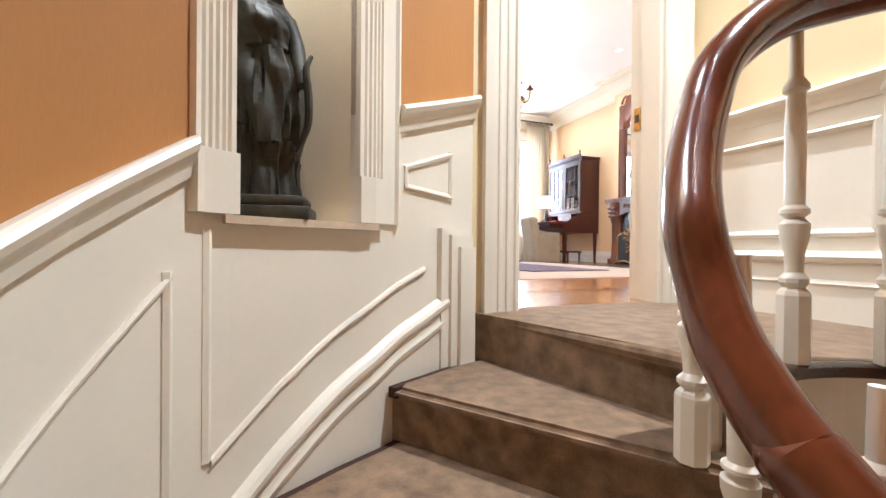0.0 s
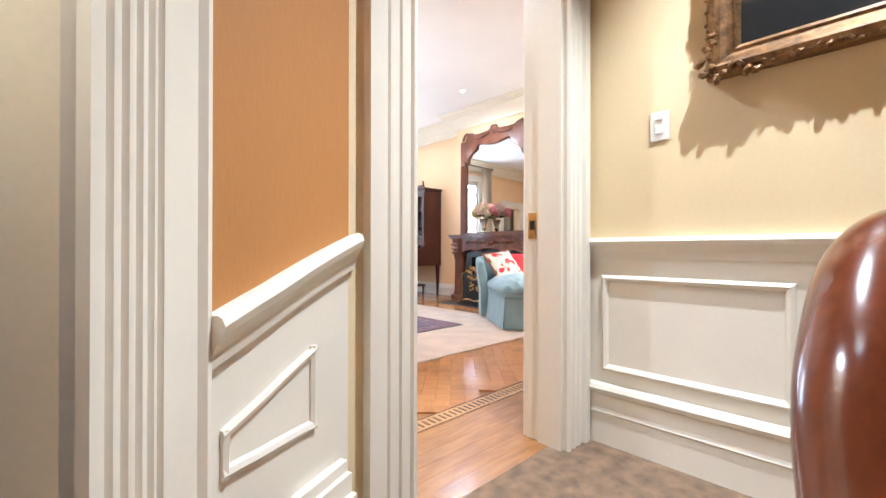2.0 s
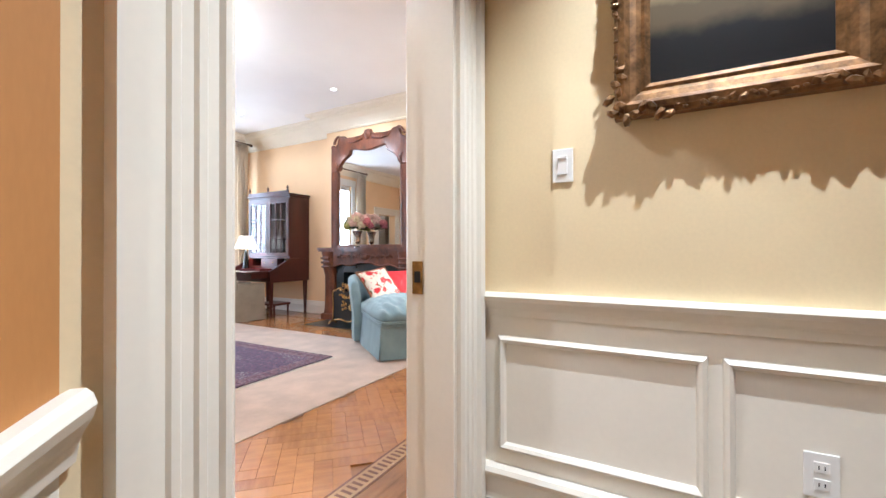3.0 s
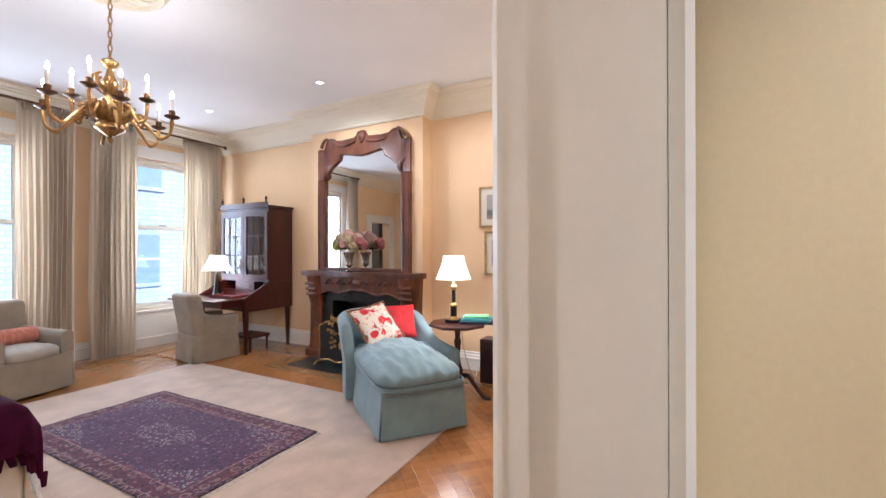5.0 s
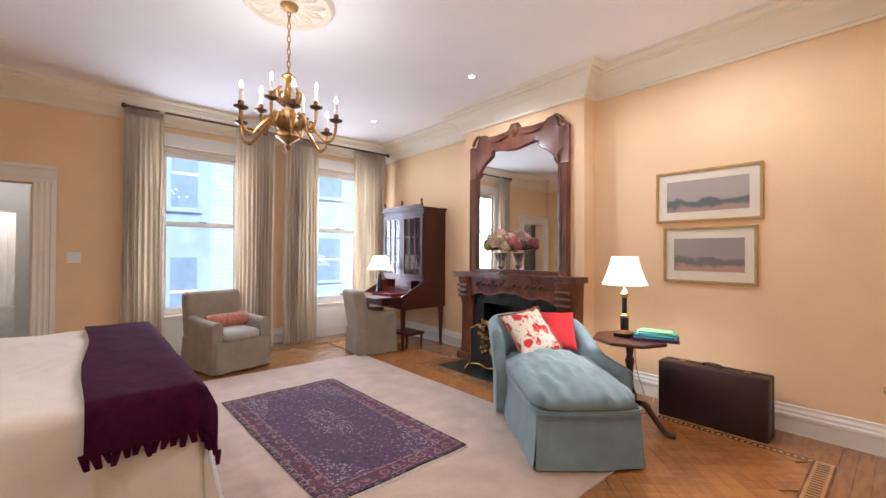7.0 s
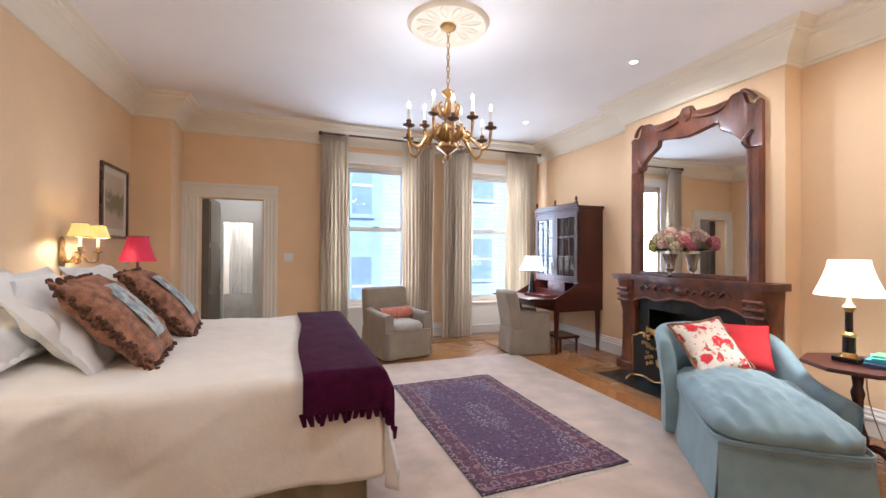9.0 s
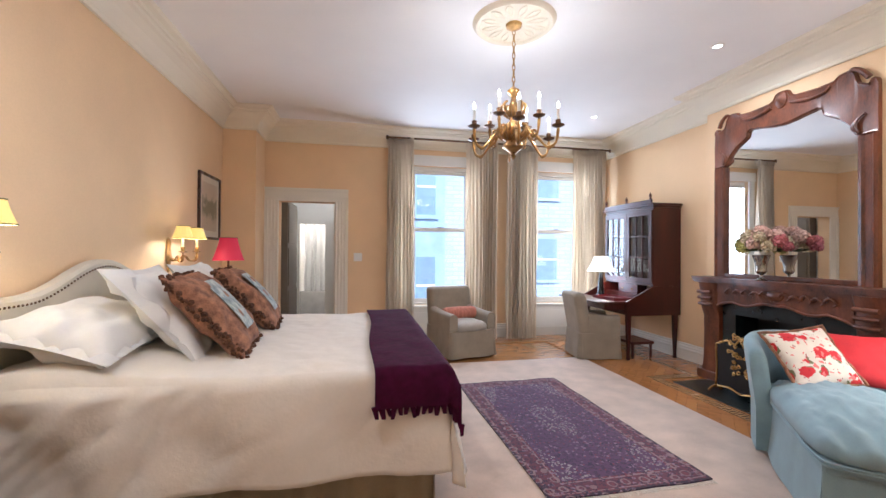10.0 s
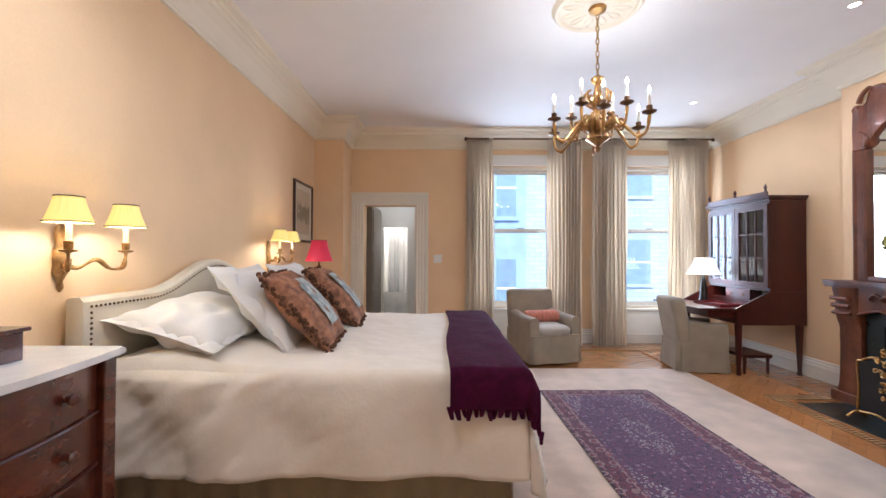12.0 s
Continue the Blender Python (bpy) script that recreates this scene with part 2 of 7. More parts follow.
def cushion(w, d, h, wrinkle=0.004, n=14, power=2.6, seed=0):
    """A stuffed pillow lying flat, pinched at its corners, centred on its own middle."""
    bm = bmesh.new()
    bmesh.ops.create_grid(bm, x_segments=n, y_segments=n, size=1)
    bottom = bmesh.ops.duplicate(bm, geom=bm.verts[:] + bm.edges[:] + bm.faces[:])
    under = {g for g in bottom["geom"] if isinstance(g, bmesh.types.BMVert)}
    for v in bm.verts:
        x, y = v.co.x, v.co.y
        puff = ((1 - abs(x) ** power) * (1 - abs(y) ** power)) ** 0.5
        draw = 1 - 0.085 * (1 - x * x) * abs(y) - 0.085 * (1 - y * y) * abs(x)
        pucker = wrinkle * (abs(y) ** 3 * math.sin(9 * x + seed) + abs(x) ** 3 * math.sin(11 * y + 2 * seed)) * (1.6 + noise.noise(Vector((x * 4, y * 4, seed))))
        wob = wrinkle * noise.noise(Vector((x * 3 + seed, y * 3, 1.7 * seed))) * 3
        z = (h / 2) * puff + (wob + pucker) * puff ** 0.5
        v.co = Vector((x * w / 2 * draw, y * d / 2 * draw, -z if v in under else z))
    bmesh.ops.remove_doubles(bm, verts=bm.verts, dist=0.0006)
    return bm


def smoothed(ob, levels=1):
    md = ob.modifiers.new("subsurf", "SUBSURF")
    md.levels = md.render_levels = levels
    return ob


def rounded_box(w, d, h, r, seg=4, at=(0, 0, 0)):
    bm = bmesh.new()
    box(bm, at[0] - w / 2, at[1] - d / 2, at[2], at[0] + w / 2, at[1] + d / 2, at[2] + h, bevel=r, seg=seg)
    return bm


CEIL = 3.165
XW, XE, YS, YN = -0.06, 5.72, 2.232, 8.40
HALL_X, HALL_Y = 2.20, 2.05

# ---- the room's shell ----
structure("floor", boxes((XW - 0.2, 2.10, -0.12, XE + 0.2, YN + 0.2, -0.012)), OAKPLAIN, "oak floorboards round the carpet of the bedroom")
structure("ceiling", boxes((-1.6, -1.6, CEIL, XE + 0.2, YN + 0.2, CEIL + 0.15)), PLASTER, "smooth white plaster ceiling")
structure("wall_west", boxes((XW - 0.2, HALL_Y, -0.1, XW, YN + 0.2, CEIL)), PEACH, "peach painted wall behind the bed")
structure("wall_east", boxes((XE, HALL_Y, -0.1, XE + 0.2, YN + 0.2, CEIL)), PEACH, "peach painted wall with framed pictures")
structure("wall_chimney", boxes((5.51, 4.43, 0.0, XE - 0.001, 4.62, CEIL - 0.001), (5.51, 4.62, 1.0, XE - 0.001, 5.95, CEIL - 0.001), (5.51, 5.95, 0, XE - 0.001, 6.15, CEIL - 0.001)), PEACH, "peach painted chimney breast")
structure("wall_chase", boxes((XW + 0.001, 7.89, 0.0, 0.34, YN - 0.001, CEIL - 0.001)), PEACH, "peach painted boxed-in corner")

W1, W2, SILL, HEAD = (2.40, 3.40), (4.36, 5.36), 0.52, 2.65
FD = (0.53, 1.306, 2.05)
structure("wall_north", boxes(
    (XW, YN, 0, FD[0], YN + 0.2, CEIL), (FD[0], YN, FD[2], FD[1], YN + 0.2, CEIL), (FD[1], YN, 0, W1[0], YN + 0.2, CEIL),
    (W1[0], YN, 0, W1[1], YN + 0.2, SILL), (W1[0], YN, HEAD, W1[1], YN + 0.2, CEIL), (W1[1], YN, 0, W2[0], YN + 0.2, CEIL),
    (W2[0], YN, 0, W2[1], YN + 0.2, SILL), (W2[0], YN, HEAD, W2[1], YN + 0.2, CEIL), (W2[1], YN, 0, XE, YN + 0.2, CEIL)), PEACH, "peach painted window wall")
DX0, DX1, DH = 1.20, 2.0, 2.12
structure("wall_south", boxes((XW, 2.20, 0, DX0 - 0.02, YS, CEIL), (DX0 - 0.02, 2.20, DH + 0.02, DX1 + 0.02, YS, CEIL), (DX1 + 0.02, 2.20, 0, XE, YS, CEIL)), PEACH, "peach painted wall with the entrance door")
structure("wall_hall_north", boxes((0.98, HALL_Y, 0, DX0 - 0.02, 2.1985, CEIL), (DX0 - 0.02, HALL_Y, DH + 0.02, DX1 + 0.02, 2.1985, CEIL), (DX1 + 0.02, HALL_Y, 0, HALL_X + 0.2, 2.1985, CEIL)), YELLOW, "yellow painted wall round the bedroom door")


def wall_profile(depth, up, steps):
    return [(0, 0)] + [(depth * o, up * u) for o, u in steps] + [(0, up)]


# cornice: a deep cove with beads, running round the room and the chimney breast
COR = [(0, 0), (0.022, 0.0), (0.03, 0.018), (0.024, 0.03), (0.05, 0.075), (0.085, 0.125), (0.13, 0.165), (0.155, 0.18), (0.16, 0.2), (0.18, 0.205), (0.185, 0.225), (0.23, 0.24), (0.24, 0.268), (0, 0.268)]
ring = [(XW, YS), (XE, YS), (XE, 4.43), (5.51, 4.43), (5.51, 6.15), (XE, 6.15), (XE, YN), (0.34, YN), (0.34, 7.89), (XW, 7.89)]
structure("cornice", sweep(COR, [(x, y, CEIL - 0.27) for x, y in ring], closed=True), CORNICE, "deep cream plaster cornice with beads")

BASE = [(0, 0), (0.022, 0), (0.022, 0.125), (0.03, 0.13), (0.03, 0.15), (0.022, 0.162), (0.022, 0.178), (0.012, 0.195), (0.012, 0.215), (0, 0.22)]


def skirting(name, path, label="cream painted moulded baseboard"):
    return structure(name, sweep(BASE, [(x, y, -0.012) for x, y in path]), WHITE, label)


skirting("baseboard_1", [(DX1 + 0.2, YS), (2.5, YS)])
skirting("baseboard_2", [(3.62, YS), (XE, YS), (XE, 4.43), (5.51, 4.43)])
skirting("baseboard_3", [(5.51, 6.15), (XE, 6.15), (XE, YN), (1.56, YN)])
skirting("baseboard_4", [(0.34, YN), (0.34, 7.89), (XW, 7.89), (XW, YS), (DX0 - 0.2, YS)])


# ---- doorway and casings ----
def casing(name, x0, x1, top, y, out, width, label, base=0.0):
    """Fluted door casing on a wall that runs along x; out is -1 or 1."""
    root = tagged(new(name), label, "trim", kind="structure")
    root.location = (0, 0, 0)
    for side, xa, xb in (("l", x0 - width, x0), ("r", x1, x1 + width)):
        bm = bmesh.new()
        prof = []
        for i, (s, d) in enumerate(((0, 0.016), (0.06, 0.026), (0.12, 0.026), (0.16, 0.018), (0.26, 0.018), (0.29, 0.024), (0.36, 0.024), (0.39, 0.018), (0.49, 0.018), (0.52, 0.024), (0.59, 0.024), (0.62, 0.018), (0.74, 0.018), (0.78, 0.034), (1, 0.034))):
            s = s if side == "r" else 1 - s
            prof.append((xa + (xb - xa) * s, y + out * d))
        if side == "l":
            prof = prof[::-1]
        prof = [(xa, y)] + prof + [(xb, y)]
        prism(prof, base, top, bm)
        part("casing_leg", bm, CREAM, root, smooth=False)
    bm = bmesh.new()
    for z0, z1, d in ((0, 0.02, 0.026), (0.02, 0.06, 0.018), (0.06, 0.09, 0.024), (0.09, width - 0.04, 0.018), (width - 0.04, width, 0.036)):
        ya, yb = sorted((y, y + out * d))
        box(bm, x0 - width, ya, top + z0 + 0.001, x1 + width, yb, top + z1)
    part("casing_head", bm, CREAM, root, smooth=False)
    return root


casing("trim_1", DX0 - 0.003, DX1 + 0.003, DH, HALL_Y, -1, 0.165, "cream fluted casing of the bedroom door on the hall side")
casing("trim_2", DX0 - 0.003, DX1 + 0.003, DH, YS, 1, 0.165, "cream fluted casing of the bedroom door inside the room")
jamb = structure("door_frame", boxes((DX0 - 0.018, HALL_Y + 0.001, 0, DX0, YS - 0.001, DH), (DX1, HALL_Y + 0.001, 0, DX1 + 0.018, YS - 0.001, DH), (DX0 - 0.018, HALL_Y + 0.001, DH + 0.001, DX1 + 0.018, YS - 0.001, DH + 0.018),
                                     (DX1 - 0.012, HALL_Y + 0.004, 0, DX1 + 0.006, 2.165, DH - 0.001), (DX0 - 0.006, HALL_Y + 0.004, 0, DX0 + 0.012, 2.165, DH - 0.001)), CREAM, "cream painted door lining with stop")
bm = boxes((DX1 - 0.004, 2.180, 0.885, DX1 - 0.0005, 2.222, 1.0), bevel=0.001)
strike = part("strike_plate", bm, BRASS, jamb, "brass latch plate", smooth=False)
# no hole is cut; a black block gives the shade inside it
part("latch_hole", boxes((DX1 - 0.006, 2.188, 0.925, DX1 - 0.0041, 2.212, 0.965)), NEARBLACK, jamb, "black block drawn for the shade in the latch slot", smooth=False)
casing("trim_3", FD[0], FD[1], FD[2], YN, -1, 0.19, "cream moulded casing of the bathroom passage door")

# ---- stair hall ----
structure("wall_hall_east", boxes((HALL_X, -1.6, -2.2, HALL_X + 0.2, 2.049, CEIL)), YELLOW, "yellow painted hall wall above the wainscot")
structure("wall_hall_south", boxes((-1.6, -1.8, -2.2, HALL_X + 0.2, -1.6, CEIL)), YELLOW, "yellow painted hall wall")
structure("wall_hall_west", boxes((-1.8, -1.8, -2.2, -1.6, 2.6, CEIL)), YELLOW, "yellow painted hall wall")

# curved stair wall, a turn about the middle of the well
CX, CY, CR = 1.40, 0.78, 1.335


def between(rows, x):
    """A value read off straight lines between (x, value) rows."""
    for (a, u), (b, v) in zip(rows, rows[1:]):
        if x <= b or b == rows[-1][0]:
            return u + (v - u) * (x - a) / (b - a)


WALL_R = [(100, 1.34), (107.5, 1.335), (120, 1.325), (130, 1.345), (140, 1.413), (149, 1.50), (158, 1.55), (168, 1.58), (185, 1.56), (220, 1.45), (268, 1.335)]
DROP = [(100, 0.0), (106, 0.0), (125, -0.155), (149, -0.38), (162, -0.615), (175, -0.85), (268, -2.0)]


def on_curve(deg, r=CR, z=0.0):
    a = radians(deg)
    if r > 0.9:
        r += between(WALL_R, deg) - CR
    return (CX + r * math.cos(a), CY + r * math.sin(a), z)


A_DOOR, A_NR, A_NL, A_END = 107.5, 132.2, 146.3, 268.0
STEP = 0.182


def stair_z(deg):
    """Height of the line of nosings along the curved wall: level landing at the door, falling as it turns."""
    return between(DROP, deg)


def strip(bm, degs, z0, z1, r0=CR, r1=CR + 0.16):
    """A piece of the curved wall between two heights (numbers or rules of the angle)."""
    prev = None
    for d in degs:
        a = z0(d) if callable(z0) else z0
        b = z1(d) if callable(z1) else z1
        q = [bm.verts.new(on_curve(d, r, z)) for r, z in ((r0, a), (r0, b), (r1, b), (r1, a))]
        if prev:
            for i in range(4):
                bm.faces.new((prev[i], prev[(i + 1) % 4], q[(i + 1) % 4], q[i]))
        else:
            bm.faces.new(q)
        prev = q
    bm.faces.new(prev[::-1])
    return bm


def span(a, b, n):
    return [a + (b - a) * i / n for i in range(n + 1)]


RAILH = 0.885


def rail_z(d):
    return RAILH + stair_z(d)


NICHE_Z = 0.33
bm = bmesh.new()
strip(bm, span(A_DOOR, A_NR, 14), -2.2, rail_z)
strip(bm, span(A_NR, A_NL, 8), -2.2, NICHE_Z)
strip(bm, span(A_NL, A_END, 60), -2.2, rail_z)
structure("wall_stair_dado", bm, CREAM, "cream panelled curved dado of the stair", smooth=True)
bm = bmesh.new()
strip(bm, span(A_DOOR, A_NR, 14), rail_z, CEIL)
strip(bm, span(A_NL, A_END, 60), rail_z, CEIL)
strip(bm, span(A_NR, A_NL, 8), 2.2, CEIL)
structure("wall_stair", bm, ORANGE, "ochre grasscloth on the curved stair wall", smooth=True)
# niche: a half-round recess behind the wall
bm = bmesh.new()
pr, pl = Vector(on_curve(A_NR, CR + 0.02)), Vector(on_curve(A_NL, CR + 0.02))
mid, half = (pr + pl) / 2, (pl - pr) / 2
outward = Vector((mid.x - CX, mid.y - CY, 0)).normalized()
arc = [mid - half * math.cos(math.pi * i / 20) + outward * 0.30 * math.sin(math.pi * i / 20) for i in range(21)]
for za, zb in ((NICHE_Z - 0.02, 2.22),):
    lo, hi = [bm.verts.new((p.x, p.y, za)) for p in arc], [bm.verts.new((p.x, p.y, zb)) for p in arc]
    for i in range(20):
        bm.faces.new((lo[i], lo[i + 1], hi[i + 1], hi[i]))
    bm.faces.new(hi)
structure("wall_niche", bm, material("pale_cream_niche_paint", (0.82, 0.74, 0.56), 0.7, vary=0.05, scale=1.8, bump=0.1, fine=90), "pale yellow rounded statue niche", smooth=True)
bm = bmesh.new()
front = [Vector(on_curve(d, CR - 0.028)) for d in span(A_NR - 2.6, A_NL + 1.2, 10)]
prism([(p.x, p.y) for p in front] + [(p.x, p.y) for p in reversed(arc)], NICHE_Z - 0.016, NICHE_Z + 0.004, bm)
structure("niche_sill", bm, material("cream_stone", (0.62, 0.50, 0.36), 0.4, vary=0.15, scale=16), "cream stone sill of the niche")


def pilaster(d0, d1, zb, label):
    root = tagged(new("trim"), label, "trim", kind="structure")
    bm = bmesh.new()
    n = 24
    prof = [0.010 + (0.006 if (i % 4) in (1, 2) else 0.0) if 3 < i < n - 3 else 0.018 for i in range(n + 1)]
    outline = [on_curve(d0 + (d1 - d0) * i / n, CR - prof[i]) for i in range(n + 1)] + [on_curve(d1, CR + 0.02), on_curve(d0, CR + 0.02)]
    prism([(x, y) for x, y, z in outline], zb + 0.14, 2.2, bm)
    part("shaft", bm, CREAM, root, smooth=False)
    bm = bmesh.new()
    outline = [on_curve(d, CR - 0.026) for d in span(d0 - 0.1, d1 + 0.1, 6)] + [on_curve(d1 + 0.1, CR + 0.02), on_curve(d0 - 0.1, CR + 0.02)]
    prism([(x, y) for x, y, z in outline], zb, zb + 0.14, bm)
    part("plinth", bm, CREAM, root, smooth=False)
    return root


side_post = pilaster(A_NR - 4.2, A_NR, NICHE_Z + 0.006, "cream fluted pilaster beside the niche")
pilaster(A_NL, A_NL + 3.3, NICHE_Z + 0.006, "cream fluted pilaster beside the niche")
part("flat", prism([on_curve(d, r)[:2] for d, r in ((A_NR - 7.3, CR + 0.01), (A_NR - 7.3, CR - 0.014), (A_NR - 6.8, CR - 0.018), (A_NR - 6.4, CR - 0.009), (A_NR - 4.25, CR - 0.009), (A_NR - 4.25, CR + 0.01))], NICHE_Z + 0.006, 2.2), CREAM, side_post, smooth=False)
bm = bmesh.new()
outline = [on_curve(d, CR - 0.035) for d in span(A_NR - 7.2, A_NL + 3.3, 12)] + [on_curve(d, CR + 0.02) for d in span(A_NL + 3.3, A_NR - 7.2, 12)]
prism([(x, y) for x, y, z in outline], 2.2, 2.36, bm)
structure("trim_niche_head", bm, CREAM, "cream head moulding over the niche")

# chair rail and skirting that climb with the stair
RAIL = [(0, 0), (0, -0.085), (0.012, -0.085), (0.017, -0.06), (0.022, -0.05), (0.036, -0.03), (0.042, -0.014), (0.036, -0.002), (0.026, 0.003)]


def climbing(name, profile, degs, z, label):
    bm = sweep(profile, [on_curve(d, CR, z(d)) for d in degs])
    return structure(name, bm, CREAM, label, smooth=False)


climbing("chair_rail_1", RAIL, span(A_DOOR, A_NR - 7.3, 12), rail_z, "cream moulded chair rail climbing the curved wall")
climbing("chair_rail_2", RAIL, span(A_NL + 3.4, 230, 40), rail_z, "cream moulded chair rail climbing the curved wall")


SKIRT_TOP = [(107, 0.150), (112.6, 0.106), (125, -0.006), (130, -0.063), (134.2, -0.115), (138, -0.172), (141.2, -0.226), (145.5, -0.315), (150, -0.405), (162, -0.65), (175, -0.89), (230, -1.75)]


def skirt_z(d):
    return between(SKIRT_TOP, d)


SKIRT = [(0, -0.7), (0.012, -0.7), (0.012, -0.118), (0.018, -0.112), (0.022, -0.096), (0.016, -0.084), (0.013, -0.066), (0.018, -0.054), (0.026, -0.044), (0.028, -0.028), (0.02, -0.014), (0.008, -0.004), (0, 0)]
climbing("stair_skirting", SKIRT, span(A_DOOR + 5.5, 230, 90), skirt_z, "cream moulded stair skirting following the steps")
PANEL = [(0, 0), (0.006, 0.0), (0.010, 0.008), (0.007, 0.018), (0.0, 0.022)]


def panel_frame(name, degs0, degs1, zlo, zhi, label="cream raised panel moulding on the dado"):
    root = tagged(new(name), label, "trim", kind="structure")
    for z, up in ((zlo, 1), (zhi, -1)):
        prof = PANEL if up > 0 else [(o, -u) for o, u in PANEL]
        part("moulding", sweep(prof, [on_curve(d, CR, z(d)) for d in span(degs0, degs1, 10)]), CREAM, root, smooth=False)
    for d, e in ((degs0, 1.0), (degs1, -1.0)):
        bm = bmesh.new()
        outline = [on_curve(d, CR + 0.01), on_curve(d, CR - 0.006), on_curve(d + 0.35 * e, CR - 0.010), on_curve(d + 0.7 * e, CR - 0.004), on_curve(d + 0.75 * e, CR + 0.01)]
        prism([(x, y) for x, y, z in outline], zlo(d), zhi(d), bm)
        part("moulding", bm, CREAM, root, smooth=False)
    return root


panel_frame("trim_panel_1", 113.0, 123.6, lambda d: 0.443 + 0.0015 * (d - 112.6), lambda d: rail_z(d) - 0.20)
bm = bmesh.new()
for d0, d1, zt, out in ((109.0, 116.0, 0.335, 0.020), (109.0, 114.2, 0.31, 0.034), (109.0, 112.6, 0.265, 0.05)):
    outline = [on_curve(d0, CR + 0.01), on_curve(d0, CR - out), on_curve(d1, CR - out), on_curve(d1 + 0.3, CR + 0.01)]
    prism([(x, y) for x, y, z in outline], -0.3, zt, bm)
structure("trim_skirting_return", bm, CREAM, "stepped cream return of the stair skirting beside the door")
root = tagged(new("trim_panel_2"), "cream curved panel moulding under the niche", "trim", kind="structure")
part("moulding", sweep(PANEL, [on_curve(d, CR, skirt_z(d) + 0.128) for d in span(119.3, 147.8, 30)]), CREAM, root, smooth=False)
part("moulding", prism([on_curve(d, r)[:2] for d, r in ((147.8, CR + 0.01), (147.8, CR - 0.003), (148.1, CR - 0.006), (148.5, CR - 0.003), (148.5, CR + 0.01))], -0.22, 0.30), CREAM, root, smooth=False)
panel_frame("trim_panel_3", 151.0, 172.0, lambda d: stair_z(d) + 0.15, lambda d: rail_z(d) - 0.25 - 0.009 * max(0, d - 150))
panel_frame("trim_panel_4", 175.0, 205.0, lambda d: stair_z(d) + 0.1, lambda d: rail_z(d) - 0.45)

# landing and winders; the well is a round opening
WR = 0.36
NOSE = [106.0, 126.0, 147.0, 159.0, 169.5, 180.0, 195.0, 210.0]


def wedge(bm, d0, d1, z0, z1, r0, r1, n=10):
    outline = [on_curve(d, r1) for d in span(d0, d1, n)] + [on_curve(d, r0) for d in span(d1, d0, n)]
    prism([(x, y) for x, y, z in outline], z0, z1, bm)
    return bm


stair = thing("staircase", "winding stair with taupe carpeted treads and dark edges", "stairs", pose(0, 0, 0))
for i, d in enumerate(NOSE[1:]):
    zt = -STEP * (i + 1)
    bm = wedge(bmesh.new(), NOSE[i] - 2.5, d, zt - 0.9, zt - 0.03, WR, CR - 0.004)
    part("riser", bm, STAIRCARPET, stair, smooth=False)
    # rounded carpeted nosing
    bm = wedge(bmesh.new(), NOSE[i] - 1.5, d + 1.4, zt - 0.042, zt, WR - 0.01, CR - 0.05)
    bmesh.ops.bevel(bm, geom=[e for e in bm.edges if abs(e.verts[0].co.z - e.verts[1].co.z) < 0.001], offset=0.016, segments=3, affect="EDGES")
    part("tread", bm, STAIRCARPET, stair, "taupe plush carpet tread")
    part("binding", wedge(bmesh.new(), NOSE[i] - 1.5, d + 1.2, zt - 0.038, zt - 0.004, CR - 0.05, CR - 0.021), BORDER, stair, "dark brown carpet edge", smooth=False)
    part("binding", wedge(bmesh.new(), NOSE[i] - 2.52, NOSE[i] - 0.6, zt, zt + STEP - 0.04, CR - 0.05, CR - 0.021), BORDER, stair, "dark brown carpet edge", smooth=False)

# landing carpet: from the top nosing to the hall wall, round the well
edge = [on_curve(d, CR) for d in span(106.0, 104.0, 1)]
well = [on_curve(d, WR + 0.03) for d in span(104.5, -60, 30)]
outline = [(1.003, 2.048), (1.20, 2.048), (1.20, 2.115), (2.0, 2.115), (2.0, 2.048), (2.199, 2.048), (2.199, -1.59), (CX + 0.4, -1.59)] + [(x, y) for x, y, z in reversed(well)]
bm = prism(outline, -0.30, 0.0)
structure("landing", bm, STAIRCARPET, "taupe plush carpet on the stair landing")
bm = tube([on_curve(d, CR - 0.02 - (CR - WR - 0.05) * i / 20, -0.022) for i, d in enumerate(span(106.3, 105.2, 20))], 0.0225, 10)
part("nosing", bm, STAIRCARPET, stair, "rolled carpet edge of the landing")
bm = tube([on_curve(d, WR + 0.012, -0.018) for d in span(112, -60, 40)], 0.028, 10, squash=0.7)
structure("trim_well_edge", bm, DARKWOOD, "dark stained nosing round the stair well", smooth=True)
bm = wedge(bmesh.new(), 108, -60, -0.35, -0.03, WR - 0.004, WR + 0.03, 30)
structure("trim_well_face", bm, CREAM, "cream fascia of the landing")

# hall wainscot on the straight wall
HW = [(0, 0), (0.02, 0), (0.02, 0.13), (0.028, 0.14), (0.02, 0.155), (0.02, 0.215), (0.034, 0.222), (0.042, 0.24), (0.034, 0.255), (0.014, 0.262), (0, 0.262)]
structure("baseboard_hall", sweep(HW, [(HALL_X, -1.55, 0), (HALL_X, 2.045, 0)]), CREAM, "cream moulded hall baseboard")
structure("wall_hall_dado", boxes((HALL_X - 0.006, -1.58, 0.2, HALL_X, 2.045, 0.85)), CREAM, "cream painted hall dado")
structure("chair_rail_hall", sweep([(o, u) for o, u in RAIL], [(HALL_X, -1.55, 0.885), (HALL_X, 2.045, 0.885)]), CREAM, "cream moulded hall chair rail")
